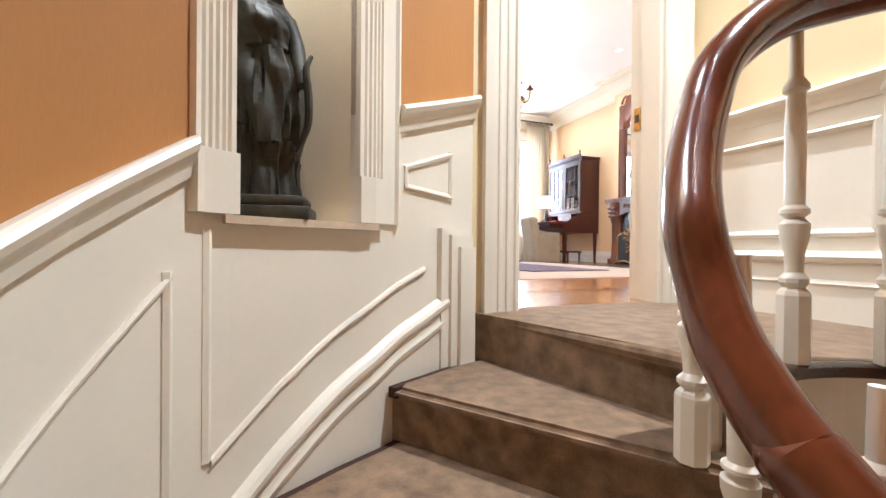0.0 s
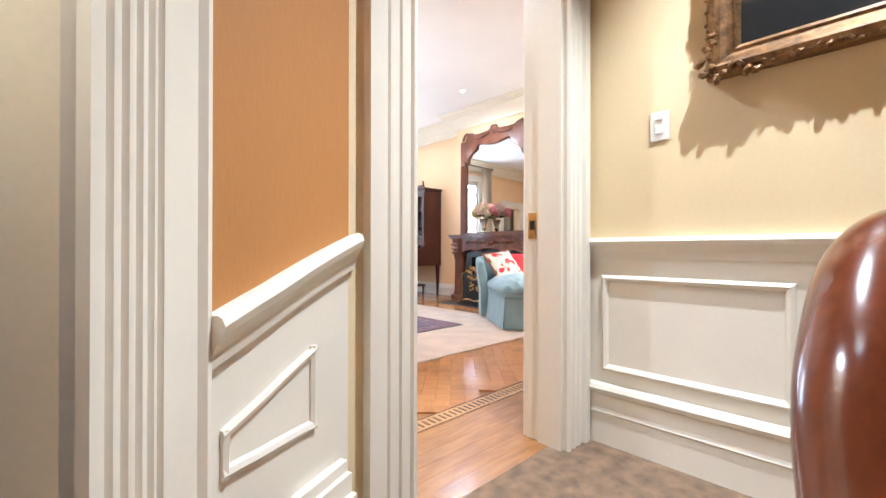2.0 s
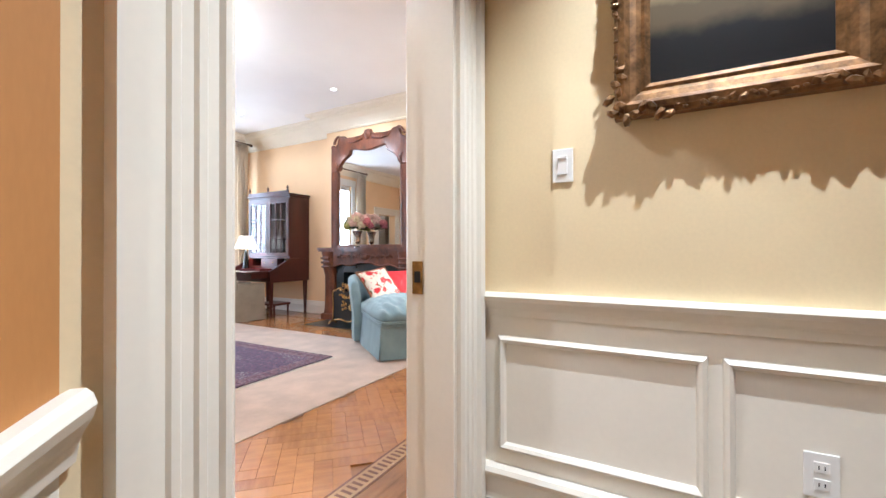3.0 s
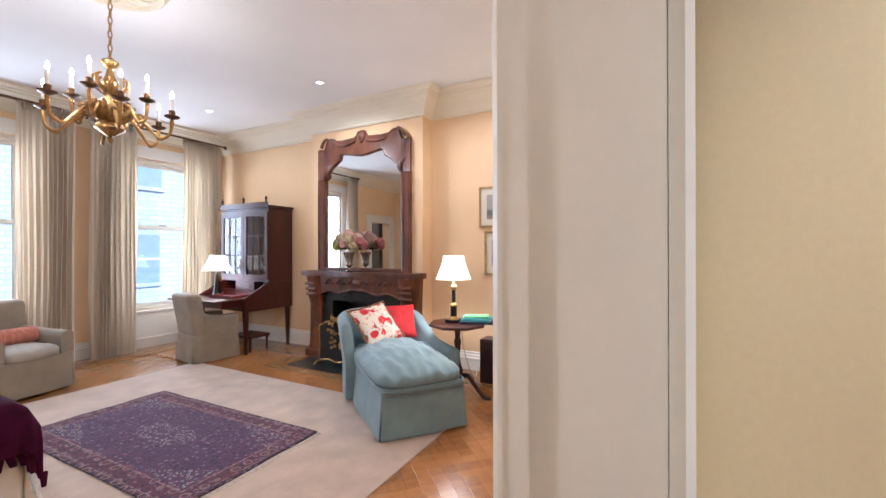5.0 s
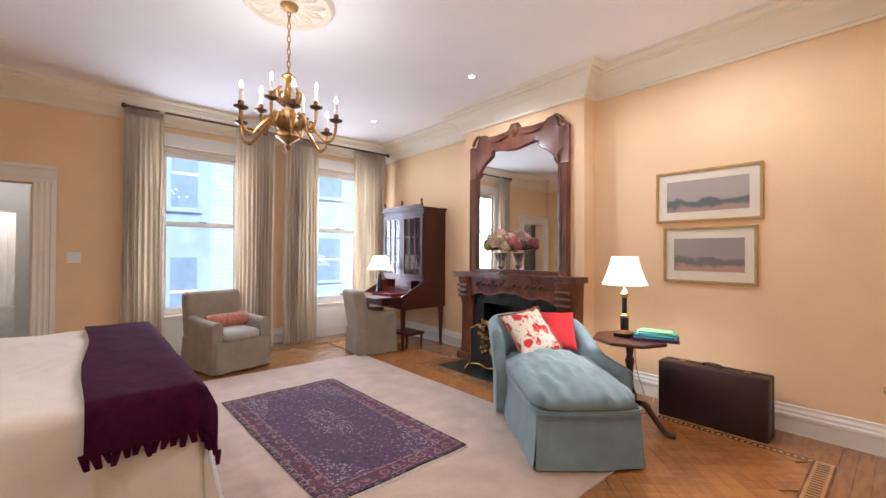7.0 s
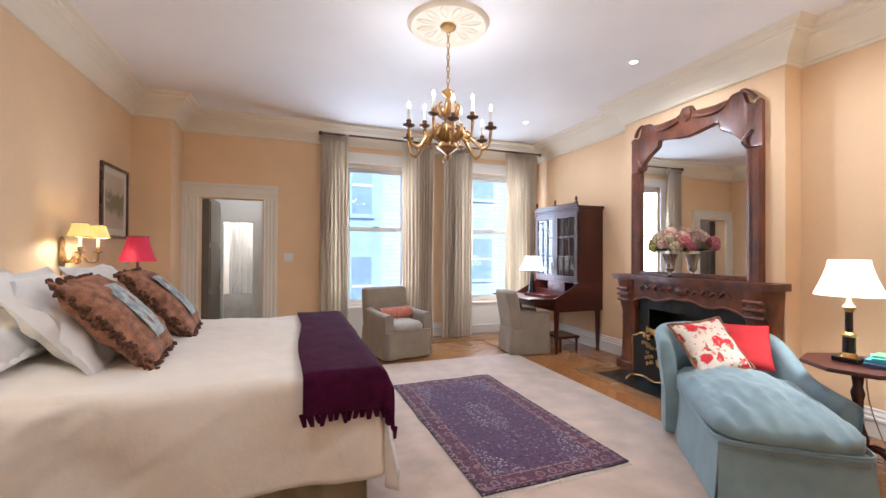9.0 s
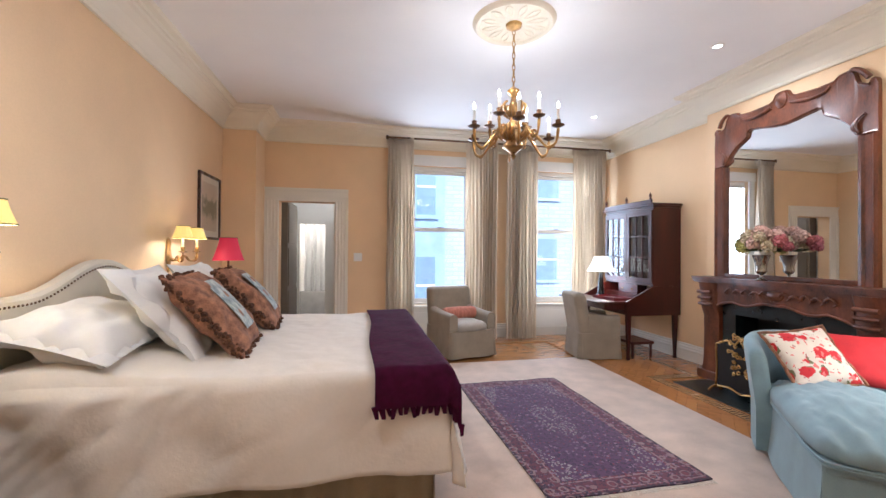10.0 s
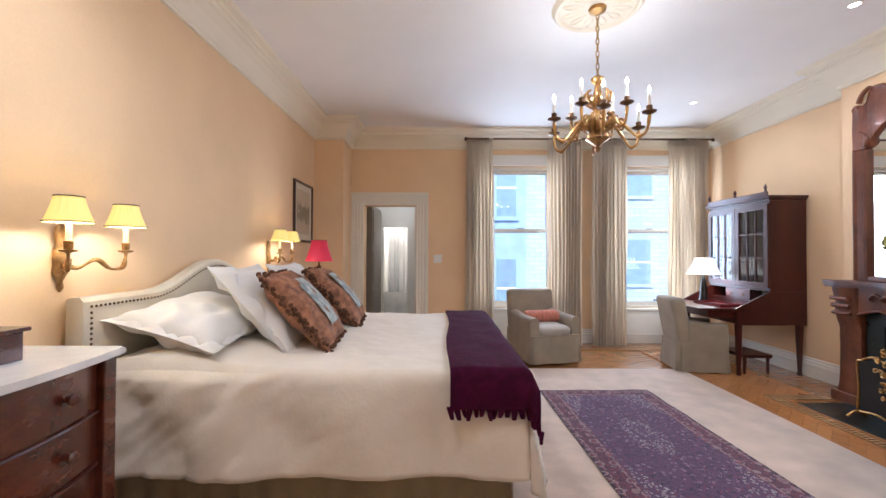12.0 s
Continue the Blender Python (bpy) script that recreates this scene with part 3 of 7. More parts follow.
for ya, yb in ((1.36, 1.945), (0.68, 1.265), (0.0, 0.585), (-0.7, -0.1)):
    root = tagged(new("trim_hall_panel"), "cream raised panel moulding on the hall dado", "trim", kind="structure")
    path = [(HALL_X - 0.006, ya, 0.345), (HALL_X - 0.006, yb, 0.345), (HALL_X - 0.006, yb, 0.70), (HALL_X - 0.006, ya, 0.70)]
    part("moulding", sweep([(0, 0), (0.006, 0.012), (0.016, 0.018), (0.026, 0.01), (0.03, 0)], path, closed=True, normal=(-1, 0, 0)), CREAM, root, smooth=False)

# ---- hall: balustrade, statue, picture ----
rail_pts = smooth_path([(2.3, -0.9, 0.9), (1.95, 0.45, 0.9), (1.74, 0.93, 0.9), (1.54, 1.10, 0.875), (1.368, 1.166, 0.818), (1.213, 1.185, 0.695), (1.14, 1.179, 0.559), (1.065, 1.141, 0.425), (1.006, 1.091, 0.308), (0.990, 1.052, 0.207), (0.969, 1.003, 0.121), (0.957, 0.946, 0.051), (0.949, 0.891, -0.005), (0.953, 0.851, -0.043), (1.05, 0.55, -0.42), (1.25, 0.40, -0.6)], 10)
rail = thing("handrail", "polished mahogany handrail curling up round the stair well", "handrail", pose(0, 0, 0))
part("rail", tube(rail_pts, 0.055, 22, squash=0.85), MAHOGANY, rail)
part("bead", tube([p + Vector((0, 0, -0.047)) for p in rail_pts], 0.021, 12), MAHOGANY, rail, "moulded underside of the rail")

BAL = [(0.034, 0), (0.034, 0.16), (0.03, 0.17), (0.022, 0.178), (0.03, 0.19), (0.03, 0.2), (0.018, 0.215), (0.02, 0.26), (0.029, 0.3), (0.03, 0.33), (0.018, 0.345), (0.029, 0.355), (0.029, 0.365), (0.02, 0.375), (0.0215, 0.56), (0.018, 0.64), (0.026, 0.65), (0.026, 0.66), (0.014, 0.68), (0.012, 0.87)]


def baluster(x, y, z, h):
    root = thing("baluster", "cream turned stair baluster under the handrail", "baluster", pose(x, y, z), "balusters of the stair")
    k = h / 0.87
    part("base", lathe([(r, hh * k) for r, hh in BAL[:6]], 8, (0, 0, 0)), CREAM, root, smooth=False)
    part("spindle", lathe([(r, hh * k) for r, hh in BAL[5:]], 14), CREAM, root)
    return root


for p, z in (((1.43, 1.165), 0.0), ((1.62, 1.07), 0.0), ((1.745, 0.93), 0.0), ((1.83, 0.74), 0.0), ((1.89, 0.56), 0.0), ((1.94, 0.38), 0.0)):
    baluster(*p, z, 0.86)
for p, z, h in (((1.11, 1.17), -STEP, 0.75), ((1.20, 1.21), -STEP, 0.9), ((1.035, 1.02), -STEP * 2, 0.62), ((1.045, 0.85), -STEP * 2, 0.45)):
    baluster(*p, z, h)

# ---- windows ----
def sash_window(name, x0, x1):
    root = tagged(new(name), "white double-hung sash window with a pale roller shade rail", "window", kind="structure")
    f = 0.055
    y0, y1 = YN + 0.06, YN + 0.17
    part("window_frame", boxes((x0, y0, SILL, x0 + f, y1, HEAD), (x1 - f, y0, SILL, x1, y1, HEAD), (x0 + f, y0, HEAD - f, x1 - f, y1, HEAD), (x0 + f, y0, SILL, x1 - f, y1, SILL + 0.03)), WHITE, root, smooth=False)
    mid = 1.68
    for za, zb, y in ((SILL + 0.03, mid + 0.03, YN + 0.09), (mid - 0.03, HEAD - f, YN + 0.125)):
        s = 0.05
        sash = part("sash", boxes((x0 + f, y, za, x0 + f + s, y + 0.032, zb), (x1 - f - s, y, za, x1 - f, y + 0.032, zb), (x0 + f + s, y, za, x1 - f - s, y + 0.032, za + s + 0.01), (x0 + f + s, y, zb - s, x1 - f - s, y + 0.032, zb)), WHITE, root, smooth=False)
        pane = part("pane", boxes((x0 + f + s, y + 0.014, za + s, x1 - f - s, y + 0.018, zb - s)), PANE, sash, "clear window glass", smooth=False)
        pane.visible_shadow = False
    part("window_sill", boxes((x0 - 0.08, YN - 0.05, SILL - 0.035, x1 + 0.08, y0, SILL - 0.002), bevel=0.006), WHITE, root, smooth=False)
    part("apron", boxes((x0 - 0.02, YN - 0.018, SILL - 0.5, x1 + 0.02, YN - 0.001, SILL - 0.04), (x0 + 0.06, YN - 0.026, SILL - 0.43, x1 - 0.06, YN - 0.018, SILL - 0.11)), WHITE, root, "cream panelled apron", smooth=False)
    legs = boxes((x0 - 0.12, YN - 0.022, SILL, x0 - 0.001, YN - 0.001, HEAD + 0.001), (x1 + 0.001, YN - 0.022, SILL, x1 + 0.12, YN - 0.001, HEAD + 0.001), (x0 - 0.14, YN - 0.03, HEAD + 0.002, x1 + 0.14, YN - 0.001, HEAD + 0.16))
    part("casing", legs, WHITE, root, smooth=False)
    part("lift", boxes(((x0 + x1) / 2 - 0.05, YN + 0.078, mid + 0.028, (x0 + x1) / 2 + 0.05, YN + 0.09, mid + 0.04)), DARKBRASS, root, "brass sash lift", smooth=False)
    return root


PANE = glass("window_glass", (0.97, 0.98, 1.0))
sash_window("window_1", *W1)
sash_window("window_2", *W2)

# curtains on an iron rod
def curtain(x0, x1, y, top, bottom, folds, phase, flare=0.0):
    """One gathered curtain panel; folds deepen towards the hem."""
    bm = bmesh.new()
    n, m = folds * 10, 22
    rows = []
    for j in range(m + 1):
        v = j / m
        z = top + (bottom - top) * v
        row = []
        for i in range(n + 1):
            u = i / n
            a = 2 * math.pi * folds * (u + 0.012 * math.sin(3.1 * v + phase + 5 * u) + 0.05 * noise.noise(Vector((u * 5, v * 0.8, phase)))) + phase
            depth = (0.012 + 0.022 * min(1, v * 3)) * (0.70 + 0.35 * math.sin(7.3 * u + phase * 2) + 0.5 * noise.noise(Vector((u * 9, v * 1.2, phase + 4))))
            w = 1 + flare * v
            mid = (x0 + x1) / 2
            x = mid + ((x0 + (x1 - x0) * u) - mid) * w + 0.012 * math.sin(a * 2) + 0.01 * noise.noise(Vector((u * 6, v * 3, phase)))
            row.append(bm.verts.new((x, y + depth * math.sin(a) + 0.012 * math.sin(5 * u + 2 * v), z)))
        rows.append(row)
    for a, b in zip(rows, rows[1:]):
        for i in range(n):
            bm.faces.new((a[i], a[i + 1], b[i + 1], b[i]))
    bmesh.ops.solidify(bm, geom=bm.faces[:], thickness=0.003)
    return bm


ROD_Y, ROD_Z = 8.19, 3.0
rod = thing("curtain_rod", "dark bronze curtain rod over both windows", "curtain rod", pose(0, ROD_Y, ROD_Z))
part("pole", tube([(2.06, 0, 0), (5.64, 0, 0)], 0.015, 12), DARKBRASS, rod)
for x in (2.05, 5.645):
    part("finial", lathe([(0.012, -0.03), (0.024, -0.02), (0.026, 0.0), (0.02, 0.02), (0.006, 0.03)], 12, (x, 0, 0)), DARKBRASS, rod)
for x in (2.2, 3.9, 5.5):
    part("bracket", boxes((x - 0.01, 0, -0.012, x + 0.01, YN - ROD_Y, 0.012)), DARKBRASS, rod, smooth=False)
for i, (x0, x1, folds, fl) in enumerate(((2.06, 2.43, 8, 0.14), (3.25, 3.73, 10, 0.04), (3.89, 4.38, 10, 0.04), (4.99, 5.56, 11, 0.03))):
    c = thing("curtain", "cream linen curtain gathered in soft folds to the floor", "curtain", pose(0, 0, 0), "bedroom curtains")
    part("panel", curtain(x0, x1, ROD_Y + 0.01, ROD_Z - 0.03, 0.006, folds, 1.3 * i, fl), CURTAIN, c)
    part("heading", curtain(x0, x1, ROD_Y + 0.008, ROD_Z + 0.012, ROD_Z - 0.09, folds * 2, 0.7 * i), CURTAIN, c, "pinch-pleated heading")

# ---- outside: the houses across the yard ----
STONE = material("pale_painted_brick", (0.60, 0.63, 0.68), 0.85, vary=0.12, scale=3, bump=0.3, fine=40)
bn = STONE.node_tree.nodes
brick = bn.new("ShaderNodeTexBrick")
brick.inputs["Scale"].default_value = 1.0
brick.inputs["Brick Width"].default_value, brick.inputs["Row Height"].default_value, brick.inputs["Mortar Size"].default_value = 0.42, 0.14, 0.014
brick.inputs["Color1"].default_value, brick.inputs["Color2"].default_value, brick.inputs["Mortar"].default_value = (0.52, 0.61, 0.71, 1), (0.44, 0.54, 0.65, 1), (0.36, 0.44, 0.53, 1)
tc, mpx = bn.new("ShaderNodeTexCoord"), bn.new("ShaderNodeMapping")
mpx.inputs["Rotation"].default_value = (radians(90), 0, 0)
STONE.node_tree.links.new(tc.outputs["Object"], mpx.inputs[0])
STONE.node_tree.links.new(mpx.outputs[0], brick.inputs[0])
STONE.node_tree.links.new(brick.outputs[0], bn["Principled BSDF"].inputs["Base Color"])
DARKPANE = material("dark_window_pane", (0.28, 0.40, 0.54), 0.15, vary=0.1)


# the blue of sky-lit shade is put into this wall's colour
SHADEWALL = material("blue_grey_shaded_wall", (0.42, 0.58, 0.80), 0.85, vary=0.12, scale=3, bump=0.3, fine=40)


def house(name, x0, x1, y, z1, wins, label, mat):
    root = thing(name, label, "building", pose(0, 0, 0))
    part("wall", boxes((x0, y, -6, x1, y + 3, z1)), mat, root, smooth=False)
    part("parapet", boxes((x0 - 0.1, y - 0.15, z1, x1 + 0.1, y + 3, z1 + 0.35)), mat, root, smooth=False)
    for wx, wz, ww, wh in wins:
        w = part("window", boxes((wx - 0.08, y - 0.05, wz - 0.1, wx + ww + 0.08, y - 0.002, wz)), mat, root, smooth=False)
        part("pane", boxes((wx, y - 0.012, wz, wx + ww, y - 0.003, wz + wh)), DARKPANE, w, smooth=False)
        part("sash", boxes((wx, y - 0.02, wz + wh / 2 - 0.03, wx + ww, y - 0.012, wz + wh / 2 + 0.03)), WHITE, w, smooth=False)
    return root


house("brick_house", 3.0, 16, 15.2, 9.0, [(7.55, 3.2, 0.8, 1.4), (7.5, 0.4, 0.8, 1.4), (10.2, 3.2, 0.8, 1.4), (10.2, 0.4, 0.8, 1.4), (7.5, -2.4, 0.8, 1.4)], "pale brick house across the yard with dark sash windows", STONE)
house("painted_house", -10, 3.86, 12.8, 7.0, [(3.1, -0.3, 0.5, 1.5), (3.1, 2.3, 0.5, 1.5), (-1.5, 0.8, 0.7, 1.5)], "house close across the yard, its blue-grey standing for sky-lit shade", SHADEWALL)
structure("ground", boxes((-60, 8.7, -6.2, 60, 70, -6)), STONE, "paved yard behind the house")

# ---- passage and bathroom beyond the far door ----
structure("floor_passage", boxes((0.1, YN + 0.2, -0.1, 2.0, 12.0, -0.002)), MARBLE, "pale stone floor of the passage")
structure("wall_passage_west", boxes((0.30, YN + 0.2, 0, 0.42, 12.0, 2.6)), WHITE, "white painted passage wall")
structure("wall_passage_east", boxes((1.42, YN + 0.2, 0, 1.54, 12.0, 2.6)), WHITE, "white painted passage wall")
structure("wall_passage_north", boxes((0.2, 12.0, 0, 2.0, 12.1, 2.6)), WHITE, "white painted bathroom wall")
structure("ceiling_passage", boxes((0.2, YN + 0.2, 2.6, 2.0, 12.1, 2.7)), PLASTER, "white passage ceiling")
structure("wall_bath_door", boxes((0.42, 10.2, 0, 0.56, 10.3, 2.6), (1.02, 10.2, 0, 1.42, 10.3, 2.6), (0.56, 10.2, 1.84, 1.02, 10.3, 2.6)), WHITE, "white wall with the bathroom doorway")
shower = thing("shower_curtain", "white shower curtain hanging on a chrome rail", "shower curtain", pose(0, 0, 0))
part("panel", curtain(0.5, 1.12, 11.2, 1.95, 0.25, 6, 0.4), material("white_vinyl", (0.84, 0.83, 0.81), 0.5, vary=0.04, scale=4), shower)
part("rail", tube([(0.42, 11.2, 1.97), (1.42, 11.2, 1.97)], 0.012, 10), BRASS, shower)
bath = thing("bathtub", "white bathtub behind the shower curtain", "bathtub", pose(0, 0, 0))
part("tub", boxes((0.43, 11.05, 0, 1.41, 11.15, 0.5), bevel=0.02), MARBLE, bath)
GREIGE = material("grey_brown_paint", (0.20, 0.165, 0.125), 0.5, vary=0.08, scale=5)
shelf = thing("cabinet", "grey-brown built-in linen cabinet in the passage", "cabinet", pose(0, 0, 0))
part("body", boxes((0.421, 8.7, 0, 0.60, 9.6, 2.1), bevel=0.004), GREIGE, shelf, smooth=False)
for z in (0.15, 0.8, 1.45):
    part("door", boxes((0.601, 8.74, z, 0.615, 9.56, z + 0.58), bevel=0.004), GREIGE, shelf, smooth=False)
pdoor = thing("passage_door", "white passage door standing open with a brass knob", "door", pose(1.30, YN + 0.16, 0.004, 0, 0, 86))
part("leaf", boxes((0, -0.02, 0, 0.74, 0.02, 2.03), bevel=0.003), WHITE, pdoor, smooth=False)
for z0, z1 in ((0.2, 0.9), (1.08, 1.85)):
    part("panel", boxes((0.12, 0.0195, z0, 0.62, 0.026, z1), bevel=0.002), WHITE, pdoor, smooth=False)
part("knob", lathe([(0.01, 0), (0.012, 0.03), (0.026, 0.04), (0.028, 0.055), (0.018, 0.068)], 14, (0.68, 0, 0)), BRASS, pdoor).matrix_local = pose(0, 0.02, 0.98, -90, 0, 0) @ pose(0, 0, 0)

# ---- carpets ----
carpet = single("carpet", boxes((0.05, 3.47, -0.012, 4.46, 7.0, 0.006), bevel=0.004), CARPET, "pale rose wool carpet covering most of the oak floor", "carpet")


def rug_material():
    """Worn oriental rug: dark field with small flowers, and bordering bands, by distance from the edge."""
    m = material("worn_oriental_rug", (0.10, 0.055, 0.085), 0.95, vary=0.3, scale=9, bump=0.5, fine=200, sheen=0.2)
    n, l = m.node_tree.nodes, m.node_tree.links
    b = n["Principled BSDF"]

    def math_node(op, a, c=None):
        k = n.new("ShaderNodeMath")
        k.operation = op
        for i, v in enumerate((a, c)):
            if v is None:
                continue
            if isinstance(v, (int, float)):
                k.inputs[i].default_value = v
            else:
                l.new(v, k.inputs[i])
        return k.outputs[0]

    co, sp = n.new("ShaderNodeTexCoord"), n.new("ShaderNodeSeparateXYZ")
    l.new(co.outputs["Object"], sp.inputs[0])
    ex = math_node("SUBTRACT", 0.52, math_node("ABSOLUTE", sp.outputs[0]))
    ey = math_node("SUBTRACT", 0.975, math_node("ABSOLUTE", sp.outputs[1]))
    edge = math_node("MINIMUM", ex, ey)
    band = n.new("ShaderNodeValToRGB")
    band.color_ramp.interpolation = "CONSTANT"
    e = band.color_ramp.elements
    e[0].position, e[0].color = 0.0, (0.030, 0.012, 0.024, 1)
    e[1].position, e[1].color = 0.016, (0.14, 0.038, 0.055, 1)
    for p, c in ((0.028, (0.26, 0.17, 0.17, 1)), (0.036, (0.115, 0.030, 0.050, 1)), (0.128, (0.27, 0.18, 0.19, 1)), (0.137, (0.15, 0.035, 0.05, 1)), (0.152, (0.085, 0.038, 0.092, 1))):
        q = e.new(p)
        q.color = c
    l.new(edge, band.inputs[0])
    out = band.outputs[0]
    wob = n.new("ShaderNodeTexNoise")
    wob.inputs["Scale"].default_value, wob.inputs["Detail"].default_value = 11.0, 3
    l.new(co.outputs["Object"], wob.inputs[0])
    bent_co = n.new("ShaderNodeMixRGB")
    bent_co.blend_type = "ADD"
    bent_co.inputs[0].default_value = 0.035
    l.new(co.outputs["Object"], bent_co.inputs[1])
    l.new(wob.outputs["Color"], bent_co.inputs[2])
    ax, ay = math_node("ABSOLUTE", sp.outputs[0]), math_node("ABSOLUTE", sp.outputs[1])
    inside = math_node("GREATER_THAN", edge, 0.155)
    corner = math_node("GREATER_THAN", math_node("ADD", math_node("DIVIDE", ax, 0.365), math_node("DIVIDE", ay, 0.82)), 1.42)
    middle = math_node("LESS_THAN", math_node("ADD", math_node("POWER", math_node("DIVIDE", ax, 0.13), 2), math_node("POWER", math_node("DIVIDE", ay, 0.30), 2)), 1.0)
    pale = math_node("MULTIPLY", inside, math_node("MAXIMUM", corner, middle))
    border = math_node("SUBTRACT", 1.0, inside)
    for scale, lo, hi, colour, rnd, where, power in ((26, 0.16, 0.30, (0.25, 0.17, 0.23, 1), 0.75, None, 2.2), (34, 0.0, 0.24, (0.17, 0.030, 0.050, 1), 0.9, None, 2.3), (40, 0.22, 0.42, (0.018, 0.014, 0.040, 1), 1.0, None, 1.8),
                                                     (40, 0.12, 0.34, (0.34, 0.31, 0.30, 1), 0.9, pale, 1.9), (10, 0.22, 0.32, (0.26, 0.18, 0.18, 1), 0.35, border, 1.6), (10, 0.0, 0.13, (0.20, 0.05, 0.055, 1), 0.35, border, 1.4)):
        vor = n.new("ShaderNodeTexVoronoi")
        vor.inputs["Scale"].default_value, vor.inputs["Randomness"].default_value = scale, rnd
        l.new(bent_co.outputs[0], vor.inputs[0])
        ring = math_node("MULTIPLY", math_node("LESS_THAN", vor.outputs["Distance"], hi), math_node("GREATER_THAN", vor.outputs["Distance"], lo))
        worn = n.new("ShaderNodeTexNoise")
        worn.inputs["Scale"].default_value = 5.0
        l.new(co.outputs["Object"], worn.inputs[0])
        f = math_node("MULTIPLY", ring, math_node("MULTIPLY", worn.outputs[0], power))
        if where is not None:
            f = math_node("MULTIPLY", f, where)
        mx = n.new("ShaderNodeMix")
        mx.data_type = "RGBA"
        l.new(f, mx.inputs["Factor"])
        l.new(out, mx.inputs["A"])
        mx.inputs["B"].default_value = colour
        out = mx.outputs["Result"]
    fade = n.new("ShaderNodeTexNoise")
    fade.inputs["Scale"].default_value, fade.inputs["Detail"].default_value = 2.2, 6
    l.new(co.outputs["Object"], fade.inputs[0])
    mx = n.new("ShaderNodeMix")
    mx.data_type = "RGBA"
    l.new(math_node("MULTIPLY", fade.outputs[0], 0.12), mx.inputs["Factor"])
    l.new(out, mx.inputs["A"])
    mx.inputs["B"].default_value = (0.15, 0.10, 0.125, 1)
    l.new(mx.outputs["Result"], b.inputs["Base Color"])
    b.inputs["Specular IOR Level"].default_value = 0.12
    return m


bm = bmesh.new()
bmesh.ops.create_grid(bm, x_segments=30, y_segments=56, size=1)
bent(bm, lambda x, y, z: (0.52 * x + 0.009 * noise.noise(Vector((y * 3.1, x, 2))), 0.975 * y + 0.010 * noise.noise(Vector((x * 2.3, y, 5))), 0.011 + 0.005 * noise.noise(Vector((x * 2, y * 4, 1)))))
bmesh.ops.recalc_face_normals(bm, faces=bm.faces)
bmesh.ops.solidify(bm, geom=bm.faces[:], thickness=0.007)
rug = thing("oriental_rug", "worn purple and red oriental rug on the pale carpet", "rug", pose(3.185, 5.245, 0.006, 0, 0, 1.0))
part("field", bm, rug_material(), rug)
bm = bmesh.new()
rnd = random.Random(3)
for s in (-1, 1):
    for i in range(130):
        x = -0.515 + 1.03 * i / 129 + rnd.uniform(-0.002, 0.002)
        box(bm, x - 0.002, min(s * 0.97, s * (0.995 + rnd.uniform(0, 0.02))), 0.001, x + 0.002, max(s * 0.97, s * (0.995 + rnd.uniform(0, 0.02))), 0.004)
tagged(part("fringe", bm, LINEN, rug, "short cream fringe", smooth=False), kind="stuff")

# ---- bed ----
BX0, BX1, BYC, BW, BZ = 0.06, 2.12, 5.32, 1.98, 0.725
bed = thing("bed", "king bed with a cream upholstered camelback headboard and white coverlet", "bed", pose(BX0, BYC, 0))


def headboard_top(y):
    return 1.10 + 0.17 * max(0.0, 0.5 + 0.5 * math.cos(math.pi * min(1, abs(y) / 0.66)))


HBM = material("cream_upholstery", (0.70, 0.63, 0.50), 0.85, vary=0.05, scale=8, bump=0.2, fine=200)
bm = bmesh.new()
ys = [-1.12 + 2.24 * i / 40 for i in range(41)]
rows = []
for y in ys:
    t = headboard_top(y)
    rows.append([bm.verts.new((x, y, z)) for x, z in ((-0.10, 0.05), (-0.10, t - 0.012), (-0.085, t), (-0.035, t), (-0.018, t - 0.02), (-0.018, 0.05))])
for a, b in zip(rows, rows[1:]):
    for i in range(6):
        bm.faces.new((a[i], a[(i + 1) % 6], b[(i + 1) % 6], b[i]))
bm.faces.new(rows[0][::-1]), bm.faces.new(rows[-1])
hb = part("headboard", bm, HBM, bed, "cream upholstered camelback headboard with nailheads")
bm = bmesh.new()
pts = [(-1.075, 0.6 + 0.025 * i) for i in range(18)] + [(-1.075 + 0.0265 * i, headboard_top(-1.075 + 0.0265 * i) - 0.045) for i in range(82)]
for y, z in pts:
    lathe([(0.0075, 0), (0.006, 0.004), (0.002, 0.006)], 6, (0, 0, 0), bm)
    for v in list(bm.verts)[-18:]:
        v.co = Vector((-0.018 + v.co.z, y + v.co.x, z + v.co.y))
tagged(part("nailhead_trim", bm, DARKBRASS, hb, "row of dark nailheads"), kind="stuff")
part("mattress", boxes((0.0, -0.94, 0.22, BX1 - BX0 - 0.04, 0.94, BZ - 0.03), bevel=0.05), LINEN, bed)


